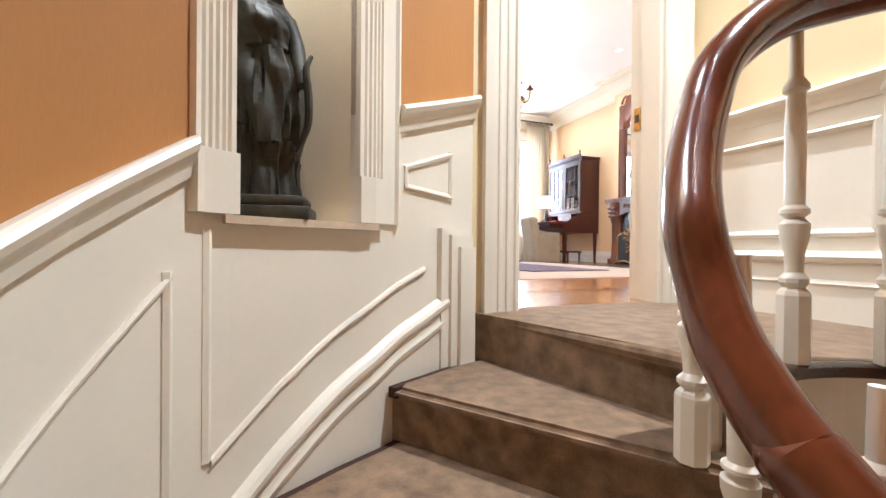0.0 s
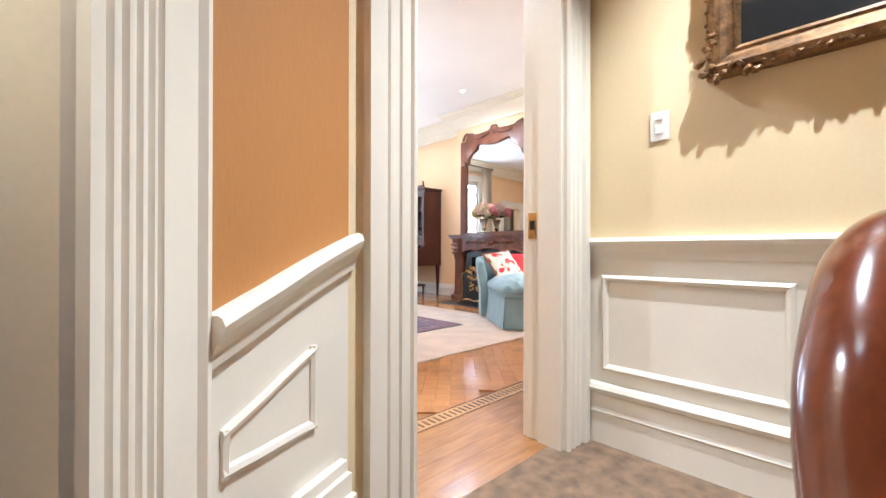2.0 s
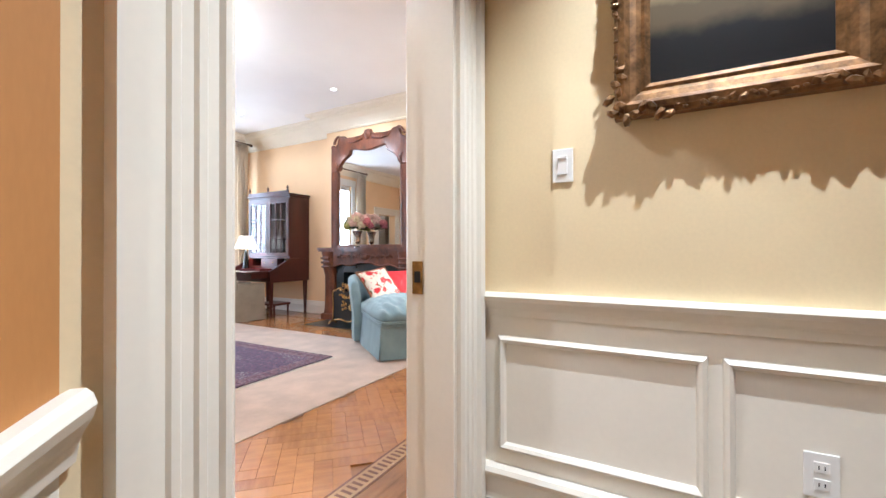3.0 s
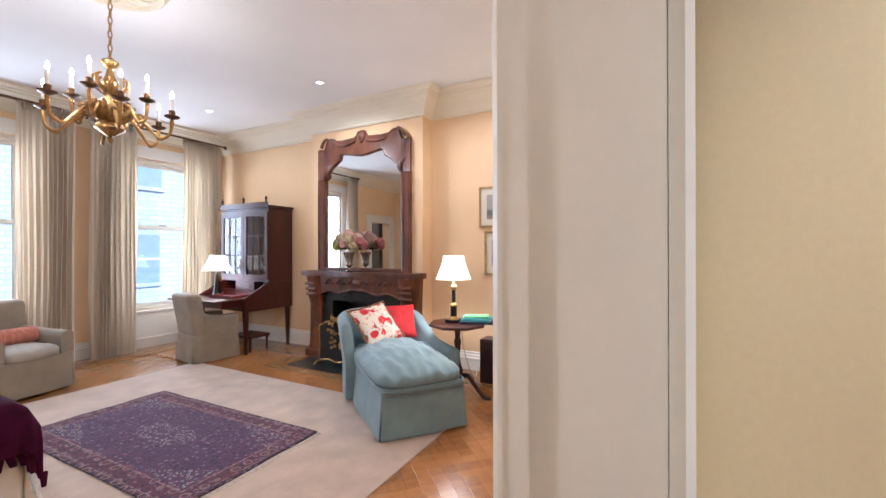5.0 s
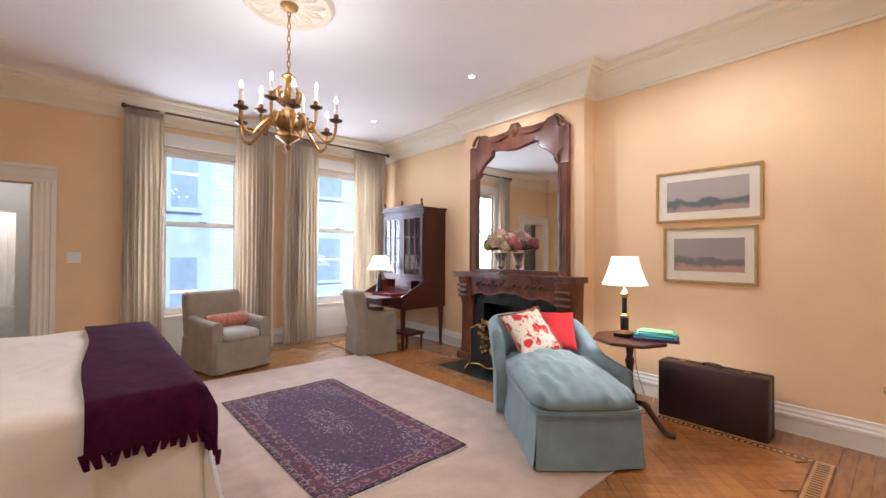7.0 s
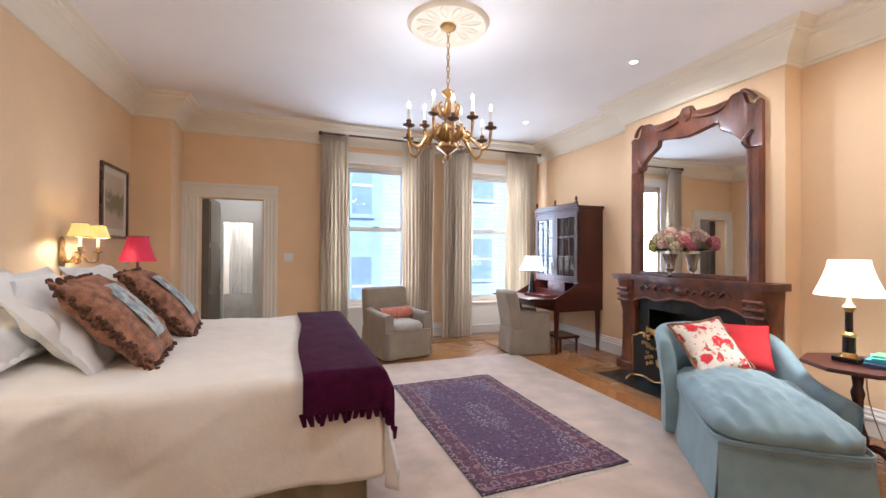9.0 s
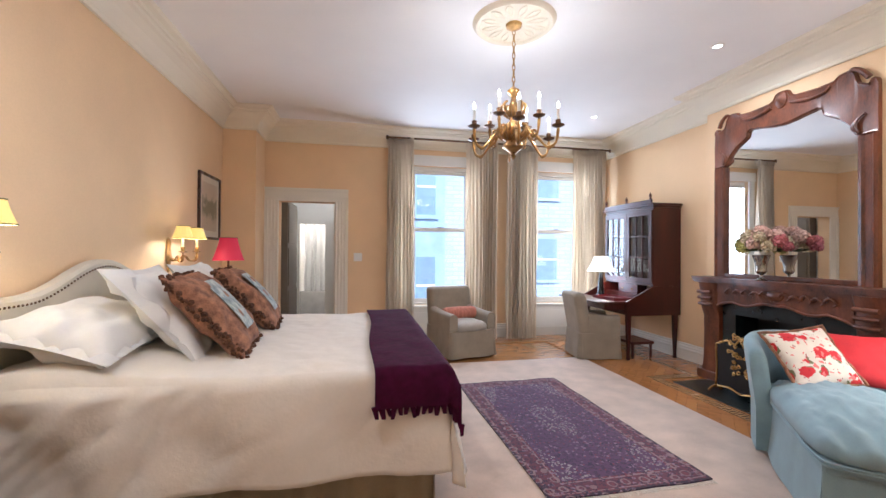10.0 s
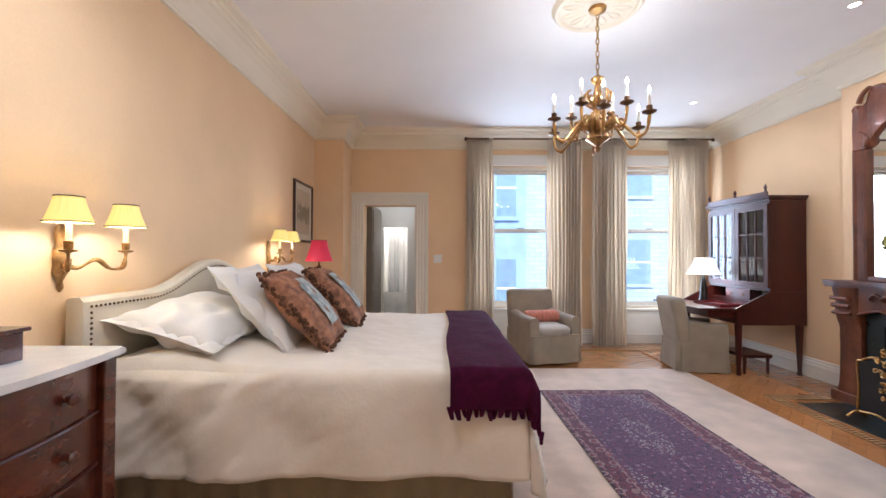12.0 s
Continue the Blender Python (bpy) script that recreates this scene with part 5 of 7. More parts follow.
# shelf with moulded edge
bm = bmesh.new()
ysn = [-0.865 + 1.73 * i / 40 for i in range(41)]
for z0, z1, o in ((1.03, 1.05, -0.025), (1.05, 1.072, -0.008), (1.072, 1.09, 0.0)):
    prism([(0, -0.865 - o * 0)] + [(-(0.215 + o + serpentine(y) * 0.5), y) for y in ysn] + [(0, 0.865)], z0, z1, bm)
part("shelf", bm, MANTELWOOD, mantel, "moulded mantel shelf", smooth=False)
for s in (-1, 1):
    bm = bmesh.new()
    rows = []
    for k in range(15):
        z = 1.03 * k / 14
        out = 0.15 + 0.055 * math.sin(min(1, max(0, (z - 0.5) / 0.5)) * math.pi * 0.5) ** 2 + 0.03 * math.exp(-((z - 0.05) / 0.06) ** 2) + 0.014 * math.sin(z * 26) * (z > 0.66)
        w = 0.115 - 0.02 * math.sin(z * 3)
        yc = s * 0.71
        rows.append([bm.verts.new(p) for p in ((0, yc - w, z), (-out * 0.86, yc - w, z), (-out, yc - w * 0.7, z), (-out - 0.012, yc, z), (-out, yc + w * 0.7, z), (-out * 0.86, yc + w, z), (0, yc + w, z))])
    for a, b in zip(rows, rows[1:]):
        for i in range(6):
            bm.faces.new((a[i], a[i + 1], b[i + 1], b[i]))
    bm.faces.new(rows[0]), bm.faces.new(rows[-1])
    jambp = part("jamb", bm, MANTELWOOD, mantel, "carved walnut jamb", angle=50)
    for k in range(3):
        part("scroll", tube([(-0.205 - 0.01 * k, s * 0.71 - 0.08, 0.80 + 0.065 * k), (-0.222, s * 0.71, 0.80 + 0.065 * k), (-0.205 - 0.01 * k, s * 0.71 + 0.08, 0.80 + 0.065 * k)], 0.018, 10), MANTELWOOD, jambp)
    part("plinth", boxes((-0.20, s * 0.71 - 0.12, 0, 0, s * 0.71 + 0.12, 0.09), bevel=0.008), MANTELWOOD, jambp, smooth=False)
# frieze with a scalloped lower edge
bm = bmesh.new()
fr = []
for i in range(49):
    y = -0.60 + 1.2 * i / 48
    low = 0.855 + 0.035 * math.cos(y / 0.60 * 2 * math.pi) - 0.10 * max(0, abs(y) - 0.42) / 0.18 * (abs(y) > 0.42) - 0.03 * math.exp(-(y / 0.09) ** 2)
    fr.append((y, low))
lo_f, hi_f, lo_b, hi_b = [[bm.verts.new((x, y, z if z else l)) for y, l in fr] for x, z in ((-0.165, 0), (-0.175, 1.031), (-0.10, 0), (-0.10, 1.031))]
for i in range(48):
    for a, b in ((lo_f, hi_f), (hi_b, lo_b), (lo_b, lo_f)):
        bm.faces.new((a[i], a[i + 1], b[i + 1], b[i]))
part("frieze", bm, MANTELWOOD, mantel, "carved frieze with a scalloped edge", smooth=False)
part("edge_bead", tube([(-0.172, y, l + 0.008) for y, l in fr], 0.012, 8), MANTELWOOD, mantel)
# carved leaves on the frieze
for sgn in (-1, 1):
    for k in range(5):
        a = 0.05 + 0.09 * k
        bm = tube(smooth_path([(-0.178, sgn * a, 0.955), (-0.188, sgn * (a + 0.04), 0.985 - 0.01 * (k % 2)), (-0.182, sgn * (a + 0.085), 0.945), (-0.178, sgn * (a + 0.06), 0.925)], 4), lambda t: 0.012 * (1 - t) + 0.004, 8)
        part("carved_leaf", bm, MANTELWOOD, mantel)
bm = lathe([(0.05, 0), (0.045, 0.012), (0.03, 0.02), (0.012, 0.03)], 14)
part("cartouche", bm, MANTELWOOD, mantel).matrix_local = pose(-0.172, 0, 0.955, 0, -90, 0) @ Matrix.Diagonal((1.0, 1.7, 1, 1))
# slate facing and firebox
part("slate_facing", boxes((-0.10, -0.60, 0, -0.012, -0.45, 0.92), (-0.10, 0.45, 0, -0.012, 0.60, 0.92), (-0.10, -0.45, 0.72, -0.012, 0.45, 0.92)), SLATE, mantel, "black slate facing", smooth=False)
part("firebox", boxes((0.17, -0.5, 0.001, 0.19, 0.5, 0.75), (-0.012, -0.47, 0.001, 0.17, -0.45, 0.75), (-0.012, 0.45, 0.001, 0.17, 0.47, 0.75), (-0.012, -0.5, 0.74, 0.17, 0.5, 0.76)), NEARBLACK, mantel, "sooty firebox", smooth=False)
single("hearth", boxes((4.875, 4.72, -0.012, 5.50, 5.93, 0.006), bevel=0.003), SLATE, "dark green-black slate hearth set in the oak floor", "hearth", smooth=False)

mirror = thing("overmantel_mirror", "tall mirror in a carved walnut frame with a scrolled crest", "mirror", pose(MX - 0.004, 5.293, 1.0905))
MH, MW = 1.535, 0.715
MIRROR = bpy.data.materials.new("silvered_glass")
MIRROR.use_nodes = True
mb = MIRROR.node_tree.nodes["Principled BSDF"]
mb.inputs["Base Color"].default_value, mb.inputs["Metallic"].default_value, mb.inputs["Roughness"].default_value = (0.86, 0.87, 0.87, 1), 1.0, 0.015


CREST_OUT = [(0, 1.748), (0.05, 1.742), (0.075, 1.695), (0.12, 1.672), (0.3, 1.660), (0.42, 1.668), (0.455, 1.70), (0.52, 1.708), (0.56, 1.685), (0.575, 1.63), (0.59, 1.59), (0.63, 1.565), (0.662, 1.556), (0.668, 1.585), (0.70, 1.588), (0.716, 1.56)]
CREST_IN = [(0, 1.432), (0.1, 1.442), (0.2, 1.462), (0.30, 1.477), (0.335, 1.465), (0.347, 1.405), (0.39, 1.378), (0.46, 1.335), (0.52, 1.275), (0.55, 1.235), (0.562, 1.185), (0.595, 1.165)]


def crest_out(y):
    return between(CREST_OUT, abs(y))


def crest_in(y):
    return between(CREST_IN, abs(y))


bm = bmesh.new()
n = 240
cols = []
for i in range(n + 1):
    y = -MW + 2 * MW * i / n
    zi = crest_in(y) if abs(y) <= MW - 0.125 else 1.165
    zo = crest_out(y)
    rel = 0.006 * noise.noise(Vector((y * 9, 3, 1)))
    cols.append([bm.verts.new(p) for p in ((0, y, zi), (-0.032, y, zi), (-0.044, y, zi + 0.014), (-0.037, y, zi + 0.032), (-0.041 + rel, y, (zi + zo) / 2), (-0.037, y, zo - 0.032), (-0.047, y, zo - 0.014), (-0.036, y, zo), (0, y, zo))])
for a, b in zip(cols, cols[1:]):
    for i in range(9):
        bm.faces.new((a[i], a[(i + 1) % 9], b[(i + 1) % 9], b[i]))
bm.faces.new(cols[0]), bm.faces.new(cols[-1])
part("crest", bm, MANTELWOOD, mirror, "scrolled carved crest", angle=40)
for s in (-1, 1):
    prof = [(0, 0), (-0.045, 0), (-0.055, 0.02), (-0.04, 0.035), (-0.035, 0.085), (-0.05, 0.10), (-0.045, 0.125), (0, 0.125)]
    bm = prism([(x, s * (MW - d)) for x, d in prof], 0.0, 1.164)
    part("stile", bm, MANTELWOOD, mirror, smooth=False)
    part("scroll", tube(smooth_path([(-0.05, s * 0.60, 1.19), (-0.06, s * 0.575, 1.24), (-0.055, s * 0.60, 1.30), (-0.05, s * 0.64, 1.33)], 5), lambda t: 0.014 + 0.008 * math.sin(t * 6), 8), MANTELWOOD, mirror)
    part("ear", tube(smooth_path([(-0.035, s * 0.66, 1.60), (-0.045, s * 0.62, 1.66), (-0.045, s * 0.565, 1.70), (-0.04, s * 0.53, 1.685)], 5), lambda t: 0.022 - 0.008 * t, 8), MANTELWOOD, mirror)
part("bottom_rail", boxes((-0.045, -MW + 0.1251, 0, 0, MW - 0.1251, 0.042), bevel=0.006), MANTELWOOD, mirror, smooth=False)
bm = lathe([(0.06, 0), (0.055, 0.014), (0.035, 0.024), (0.02, 0.04), (0.006, 0.045)], 12)
part("cartouche", bm, MANTELWOOD, mirror, "carved shell cartouche").matrix_local = pose(-0.04, 0, 1.665, 0, -90, 0) @ Matrix.Diagonal((1.3, 1.0, 1, 1))
for sgn in (-1, 1):
    part("carved_leaf", tube(smooth_path([(-0.048, sgn * 0.09, 1.625), (-0.056, sgn * 0.16, 1.60), (-0.054, sgn * 0.27, 1.585), (-0.050, sgn * 0.36, 1.60), (-0.048, sgn * 0.40, 1.635)], 6), lambda t: 0.013 * (1 - t) + 0.005, 8), MANTELWOOD, mirror)
bm = bmesh.new()
face = [bm.verts.new((-0.012, -MW + 0.12, 0.035)), bm.verts.new((-0.012, MW - 0.12, 0.035))] + [bm.verts.new((-0.012, y, crest_in(y) + 0.008)) for y in [(MW - 0.12) - 2 * (MW - 0.12) * i / 120 for i in range(121)]]
bm.faces.new(face)
part("glass", bm, MIRROR, mirror, "old silvered mirror glass", smooth=False)

# vase of hydrangeas and peonies on the mantel
vase = thing("flower_vase", "silver footed vase of pink and green silk flowers on the mantel", "vase", pose(5.335, 5.37, 1.0905))
SILVER = material("tarnished_silver", (0.42, 0.38, 0.33), 0.22, metal=1.0, vary=0.2, scale=20)
part("vase_body", lathe([(0.05, 0), (0.052, 0.008), (0.025, 0.018), (0.013, 0.035), (0.012, 0.05), (0.03, 0.062), (0.045, 0.085), (0.042, 0.12), (0.05, 0.17), (0.066, 0.22), (0.072, 0.235), (0.066, 0.238), (0.06, 0.22)], 24), SILVER, vase)
PETALS = [material("flower_" + nme, c, 0.8, vary=0.25, scale=40) for nme, c in (("pink", (0.62, 0.20, 0.20)), ("pale_pink", (0.76, 0.50, 0.40)), ("green", (0.50, 0.47, 0.14)), ("rose", (0.50, 0.15, 0.17)), ("cream", (0.74, 0.62, 0.40)))]
LEAF = material("flower_leaf", (0.06, 0.09, 0.03), 0.6, vary=0.3, scale=30)


def bloom(c, r, mat, seed, petals=46):
    """A round flower head of many small cupped petals."""
    rnd = random.Random(seed)
    bm = bmesh.new()
    bmesh.ops.create_icosphere(bm, subdivisions=1, radius=r * 0.72, matrix=Matrix.Translation(c))
    for k in range(petals):
        z = 1 - 1.75 * (k + 0.5) / petals
        a = k * 2.39996 + rnd.uniform(-0.2, 0.2)
        d = Vector((math.sqrt(max(0, 1 - z * z)) * math.cos(a), math.sqrt(max(0, 1 - z * z)) * math.sin(a), z))
        u = d.orthogonal().normalized()
        v = d.cross(u)
        s = r * rnd.uniform(0.24, 0.34)
        p = Vector(c) + d * r * rnd.uniform(0.78, 0.98)
        q = [bm.verts.new(p + d * lift * s + (u * math.cos(t) + v * math.sin(t)) * s) for t, lift in ((0, 0.5), (1.26, 0.1), (2.5, 0.4), (3.8, 0.0), (5.0, 0.35))]
        m = bm.verts.new(p - d * 0.25 * s)
        for i in range(5):
            bm.faces.new((q[i], q[(i + 1) % 5], m))
    return bm


rnd = random.Random(11)
for i, (dx, dy, dz, r, k) in enumerate(((0.02, 0.20, 0.33, 0.075, 2), (-0.03, 0.10, 0.40, 0.075, 4), (-0.03, -0.02, 0.44, 0.07, 1), (0.02, -0.12, 0.40, 0.07, 1), (-0.03, -0.20, 0.36, 0.06, 0), (-0.06, 0.02, 0.34, 0.07, 1), (-0.05, 0.13, 0.30, 0.06, 2), (-0.06, -0.12, 0.31, 0.06, 4), (0.05, 0.05, 0.46, 0.06, 1), (0.07, -0.06, 0.36, 0.06, 4), (-0.08, -0.05, 0.40, 0.05, 4), (0.0, -0.24, 0.31, 0.045, 3))):
    part("bloom", bloom((dx, dy, dz), r, None, i), PETALS[k], vase, angle=20)
for i in range(14):
    a = rnd.uniform(0, 6.28)
    d = Vector((math.cos(a) * 0.8, math.sin(a) * 1.3, 0.3))
    p = Vector((0, 0, 0.25)) + d * 0.11
    u = d.cross(Vector((0, 0, 1))).normalized() * 0.03
    bm = bmesh.new()
    q = [bm.verts.new(p - d * 0.05), bm.verts.new(p + u + Vector((0, 0, 0.015))), bm.verts.new(p + d * 0.07 - Vector((0, 0, 0.02))), bm.verts.new(p - u + Vector((0, 0, 0.015)))]
    bm.faces.new((q[0], q[1], q[2])), bm.faces.new((q[0], q[2], q[3]))
    part("leaf", bm, LEAF, vase)

# brass fire screen of scrolling leaves
screen = thing("fire_screen", "brass rococo fire screen standing on the slate hearth", "fire screen", pose(5.09, 5.35, 0.006))
part("mesh", boxes((0.0, -0.22, 0.06, 0.004, 0.25, 0.47)), NEARBLACK, screen, "black wire mesh", smooth=False)
for pts in ([(0, 0.27, 0.03), (0, 0.255, 0.25), (0, 0.265, 0.44), (0, 0.22, 0.47)], [(0, -0.25, 0.03), (0, -0.235, 0.25), (0, -0.245, 0.44), (0, -0.2, 0.47)], [(0, 0.26, 0.05), (0, 0.12, 0.07), (0, 0.0, 0.045), (0, -0.12, 0.07), (0, -0.25, 0.05)], [(0, 0.23, 0.47), (0, 0.14, 0.51), (0, 0.06, 0.49), (0, 0.0, 0.55), (0, -0.06, 0.49), (0, -0.14, 0.51), (0, -0.21, 0.47)]):
    part("bar", tube(smooth_path(pts, 6), 0.009, 8), BRASS, screen)
for s in (-1, 1):
    part("foot", tube(smooth_path([(-0.09, s * 0.26, 0.012), (-0.05, s * 0.26, 0.04), (0, s * 0.26, 0.05), (0.06, s * 0.26, 0.012)], 5), 0.011, 8), BRASS, screen)
rnd = random.Random(4)
for k in range(30):
    y, z = rnd.uniform(-0.09, 0.09), rnd.uniform(0.2, 0.58)
    y *= 1.3 - abs(z - 0.42) * 2
    a = rnd.uniform(0, 6.28)
    part("leaf_scroll", tube(smooth_path([(-0.012, y, z), (-0.02, y + 0.025 * math.cos(a), z + 0.025 * math.sin(a)), (-0.016, y + 0.03 * math.cos(a + 1), z + 0.03 * math.sin(a + 1)), (-0.012, y + 0.012 * math.cos(a + 2), z + 0.012 * math.sin(a + 2))], 3), 0.006, 6), BRASS, screen)


# ---- upholstery ----
def wrap(path, thick, floor, bm=None, flare=0.0):
    """A padded wall along (x, y, height) points: arms and back in one, with a rolled top."""
    bm = bm or bmesh.new()
    pts = smooth_path(path, 8)
    rows = []
    for i, p in enumerate(pts):
        d = pts[min(i + 1, len(pts) - 1)] - pts[max(i - 1, 0)]
        nrm = Vector((-d.y, d.x, 0)).normalized()
        t, h = thick / 2, p.z
        rows.append([bm.verts.new(Vector((p.x, p.y, 0)) + nrm * (o - flare * max(0.0, z - 0.3) / 0.45) + Vector((0, 0, z))) for o, z in ((-t, floor), (-t, 0.3), (-t * 1.05, h - 0.06), (-t * 0.9, h - 0.022), (-t * 0.45, h - 0.003), (0, h), (t * 0.45, h - 0.003), (t * 0.9, h - 0.022), (t * 1.05, h - 0.06), (t, 0.3), (t, floor))])
    for a, b in zip(rows, rows[1:]):
        for i in range(11):
            bm.faces.new((a[i], a[(i + 1) % 11], b[(i + 1) % 11], b[i]))
    bm.faces.new(rows[0]), bm.faces.new(rows[-1][::-1])
    return bm


def skirt(outline, top, flare, bm=None, waves=0.008, kick=()):
    """A hanging valance round an outline, flaring a little to the floor."""
    bm = bm or bmesh.new()
    c = sum((Vector((x, y, 0)) for x, y in outline), Vector()) / len(outline)
    ring = []
    n = len(outline)
    fine = []
    for i in range(n):
        a, b = Vector((*outline[i], 0)), Vector((*outline[(i + 1) % n], 0))
        for k in range(10):
            fine.append(a.lerp(b, k / 10))
    rows = []
    for j in range(7):
        v = j / 6
        row = []
        for i, p in enumerate(fine):
            o = (p - c).normalized()
            w = waves * v * math.sin(i * 0.55) + waves * 0.7 * v * math.sin(i * 1.37 + 2)
            row.append(bm.verts.new(p + o * (flare * v ** 1.4 + w) + Vector((0, 0, top * (1 - v) + 0.008 + 0.004 * v * math.sin(i * 0.9)))))
        rows.append(row)
    m = len(fine)
    for a, b in zip(rows, rows[1:]):
        for i in range(m):
            bm.faces.new((a[i], a[(i + 1) % m], b[(i + 1) % m], b[i]))
    bm.faces.new(rows[0])
    return bm


def round_outline(x0, y0, x1, y1, r, n=5, front=0.0):
    out = []
    for cx, cy, a0 in ((x1 - r, y1 - r, 0), (x0 + r, y1 - r, 90), (x0 + r, y0 + r, 180), (x1 - r, y0 + r, 270)):
        for k in range(n + 1):
            a = radians(a0 + 90 * k / n)
            out.append((cx + r * math.cos(a), cy + r * math.sin(a)))
    return out


def soft_slab(x0, y0, x1, y1, z0, z1, dome, seed=0, crease=0.006, n=26, rx=0.10):
    """A loose seat cushion: rounded plan, boxed sides, crowned and wrinkled top."""
    bm = bmesh.new()
    bmesh.ops.create_grid(bm, x_segments=n, y_segments=n, size=1)
    low = bmesh.ops.duplicate(bm, geom=bm.verts[:] + bm.edges[:] + bm.faces[:])
    under = {g for g in low["geom"] if isinstance(g, bmesh.types.BMVert)}
    cx, cy, w, d = (x0 + x1) / 2, (y0 + y1) / 2, (x1 - x0) / 2, (y1 - y0) / 2
    for v in bm.verts:
        x, y = v.co.x, v.co.y
        k = 1 - 0.13 * (min(abs(x), abs(y)) ** 4)
        edge = max(abs(x), abs(y)) ** 10
        top = dome * (1 - x * x) * (1 - y * y) + (z1 - z0) / 2 * (1 - 0.55 * edge)
        wr = crease * (noise.noise(Vector((x * 2.2 + seed, y * 5.0, seed))) + 0.6 * abs(noise.noise(Vector((x * 5 + y * 3 + seed, y * 9, 4)))))
        z = (z0 + z1) / 2 + (-(z1 - z0) / 2 * (1 - 0.4 * edge) if v in under else top + wr)
        v.co = Vector((cx + x * w * k, cy + y * d * k, z))
    rim = [v for v in bm.verts if v.is_boundary]
    tops, lows = [v for v in rim if v not in under], [v for v in rim if v in under]
    edges = [e for e in bm.edges if e.is_boundary]
    bmesh.ops.bridge_loops(bm, edges=edges)
    return bm


chaise = thing("chaise_longue", "pale blue slipcovered chaise longue with a skirted base", "chaise longue", pose(4.075, 3.575, 0.006, 0, 0, 51.5))
def skirt_panel(a, b, top, flare, seed, n=28, m=9):
    """One hanging flap of a slipcover between two plan points; it swings out to its right and ripples at the hem."""
    bm = bmesh.new()
    a, b = Vector((*a, 0)), Vector((*b, 0))
    d = (b - a).normalized()
    o = Vector((d.y, -d.x, 0))
    rows = []
    for j in range(m + 1):
        v = j / m
        row = []
        for i in range(n + 1):
            u = i / n
            ripple = 0.012 * v * noise.noise(Vector((u * 4 + seed, v * 0.7, seed))) + 0.006 * v * v * math.sin(9 * u + seed)
            edge = 0.012 * v * (abs(2 * u - 1) ** 6)
            row.append(bm.verts.new(a.lerp(b, u) + d * (2 * u - 1) * 0.012 * v + o * (flare * v ** 1.3 + ripple + edge) + Vector((0, 0, top + (0.012 - top) * v))))
        rows.append(row)
    for p, q in zip(rows, rows[1:]):
        for i in range(n):
            bm.faces.new((p[i], p[i + 1], q[i + 1], q[i]))
    bmesh.ops.recalc_face_normals(bm, faces=bm.faces)
    bmesh.ops.solidify(bm, geom=bm.faces[:], thickness=0.005)
    return bm


CW = 0.325
for k, (a, b) in enumerate((((0, CW), (0, -CW)), ((0, -CW), (1.33, -CW)), ((1.33, -CW), (1.33, CW)), ((1.33, CW), (0, CW)))):
    a, b = Vector(a), Vector(b)
    e = (b - a).normalized() * 0.004
    part("skirt_panel", skirt_panel(b - e, a + e, 0.335, -0.035, 2.3 * k), BLUE, chaise, "hanging pale blue skirt flap", angle=70)
for sv in (-1, 1):
    pleat = prism([(0.012, sv * (CW - 0.06)), (0.008, sv * (CW - 0.012)), (0.06, sv * (CW - 0.008)), (0.05, sv * (CW - 0.05))], 0.012, 0.33)
    part("kick_pleat", pleat, BLUE, chaise, smooth=False)
part("seat_deck", rounded_box(1.34, 0.655, 0.07, 0.03, 3, (0.665, 0, 0.285)), BLUE, chaise)
part("seat_cushion", soft_slab(-0.045, -0.345, 1.12, 0.345, 0.352, 0.452, 0.105, 3.0, 0.030, 46), BLUE, chaise, "plump crumpled seat cushion", angle=80)
for z in (0.347, 0.362):
    part("piping", tube(smooth_path([(1.0, -0.335, z), (0.4, -0.342, z), (0.05, -0.335, z), (-0.03, -0.26, z), (-0.046, 0, z), (-0.03, 0.26, z), (0.05, 0.335, z), (0.4, 0.342, z), (1.0, 0.335, z)], 8), 0.006, 8), BLUE, chaise)
part("backrest", wrap([(0.43, -0.435, 0.475), (0.46, -0.437, 0.485), (0.65, -0.43, 0.488), (0.85, -0.41, 0.515), (1.02, -0.385, 0.60), (1.15, -0.35, 0.69), (1.26, -0.28, 0.735), (1.33, -0.12, 0.755), (1.335, 0.12, 0.76), (1.27, 0.28, 0.75), (1.14, 0.345, 0.735), (1.0, 0.36, 0.715), (0.90, 0.365, 0.69), (0.87, 0.366, 0.64)], 0.095, 0.02, flare=0.05), BLUE, chaise, "sloping padded back and arms", angle=60)

RED_C = material("scarlet_cotton", (0.55, 0.018, 0.022), 0.8, vary=0.12, scale=9, bump=0.3, fine=160)


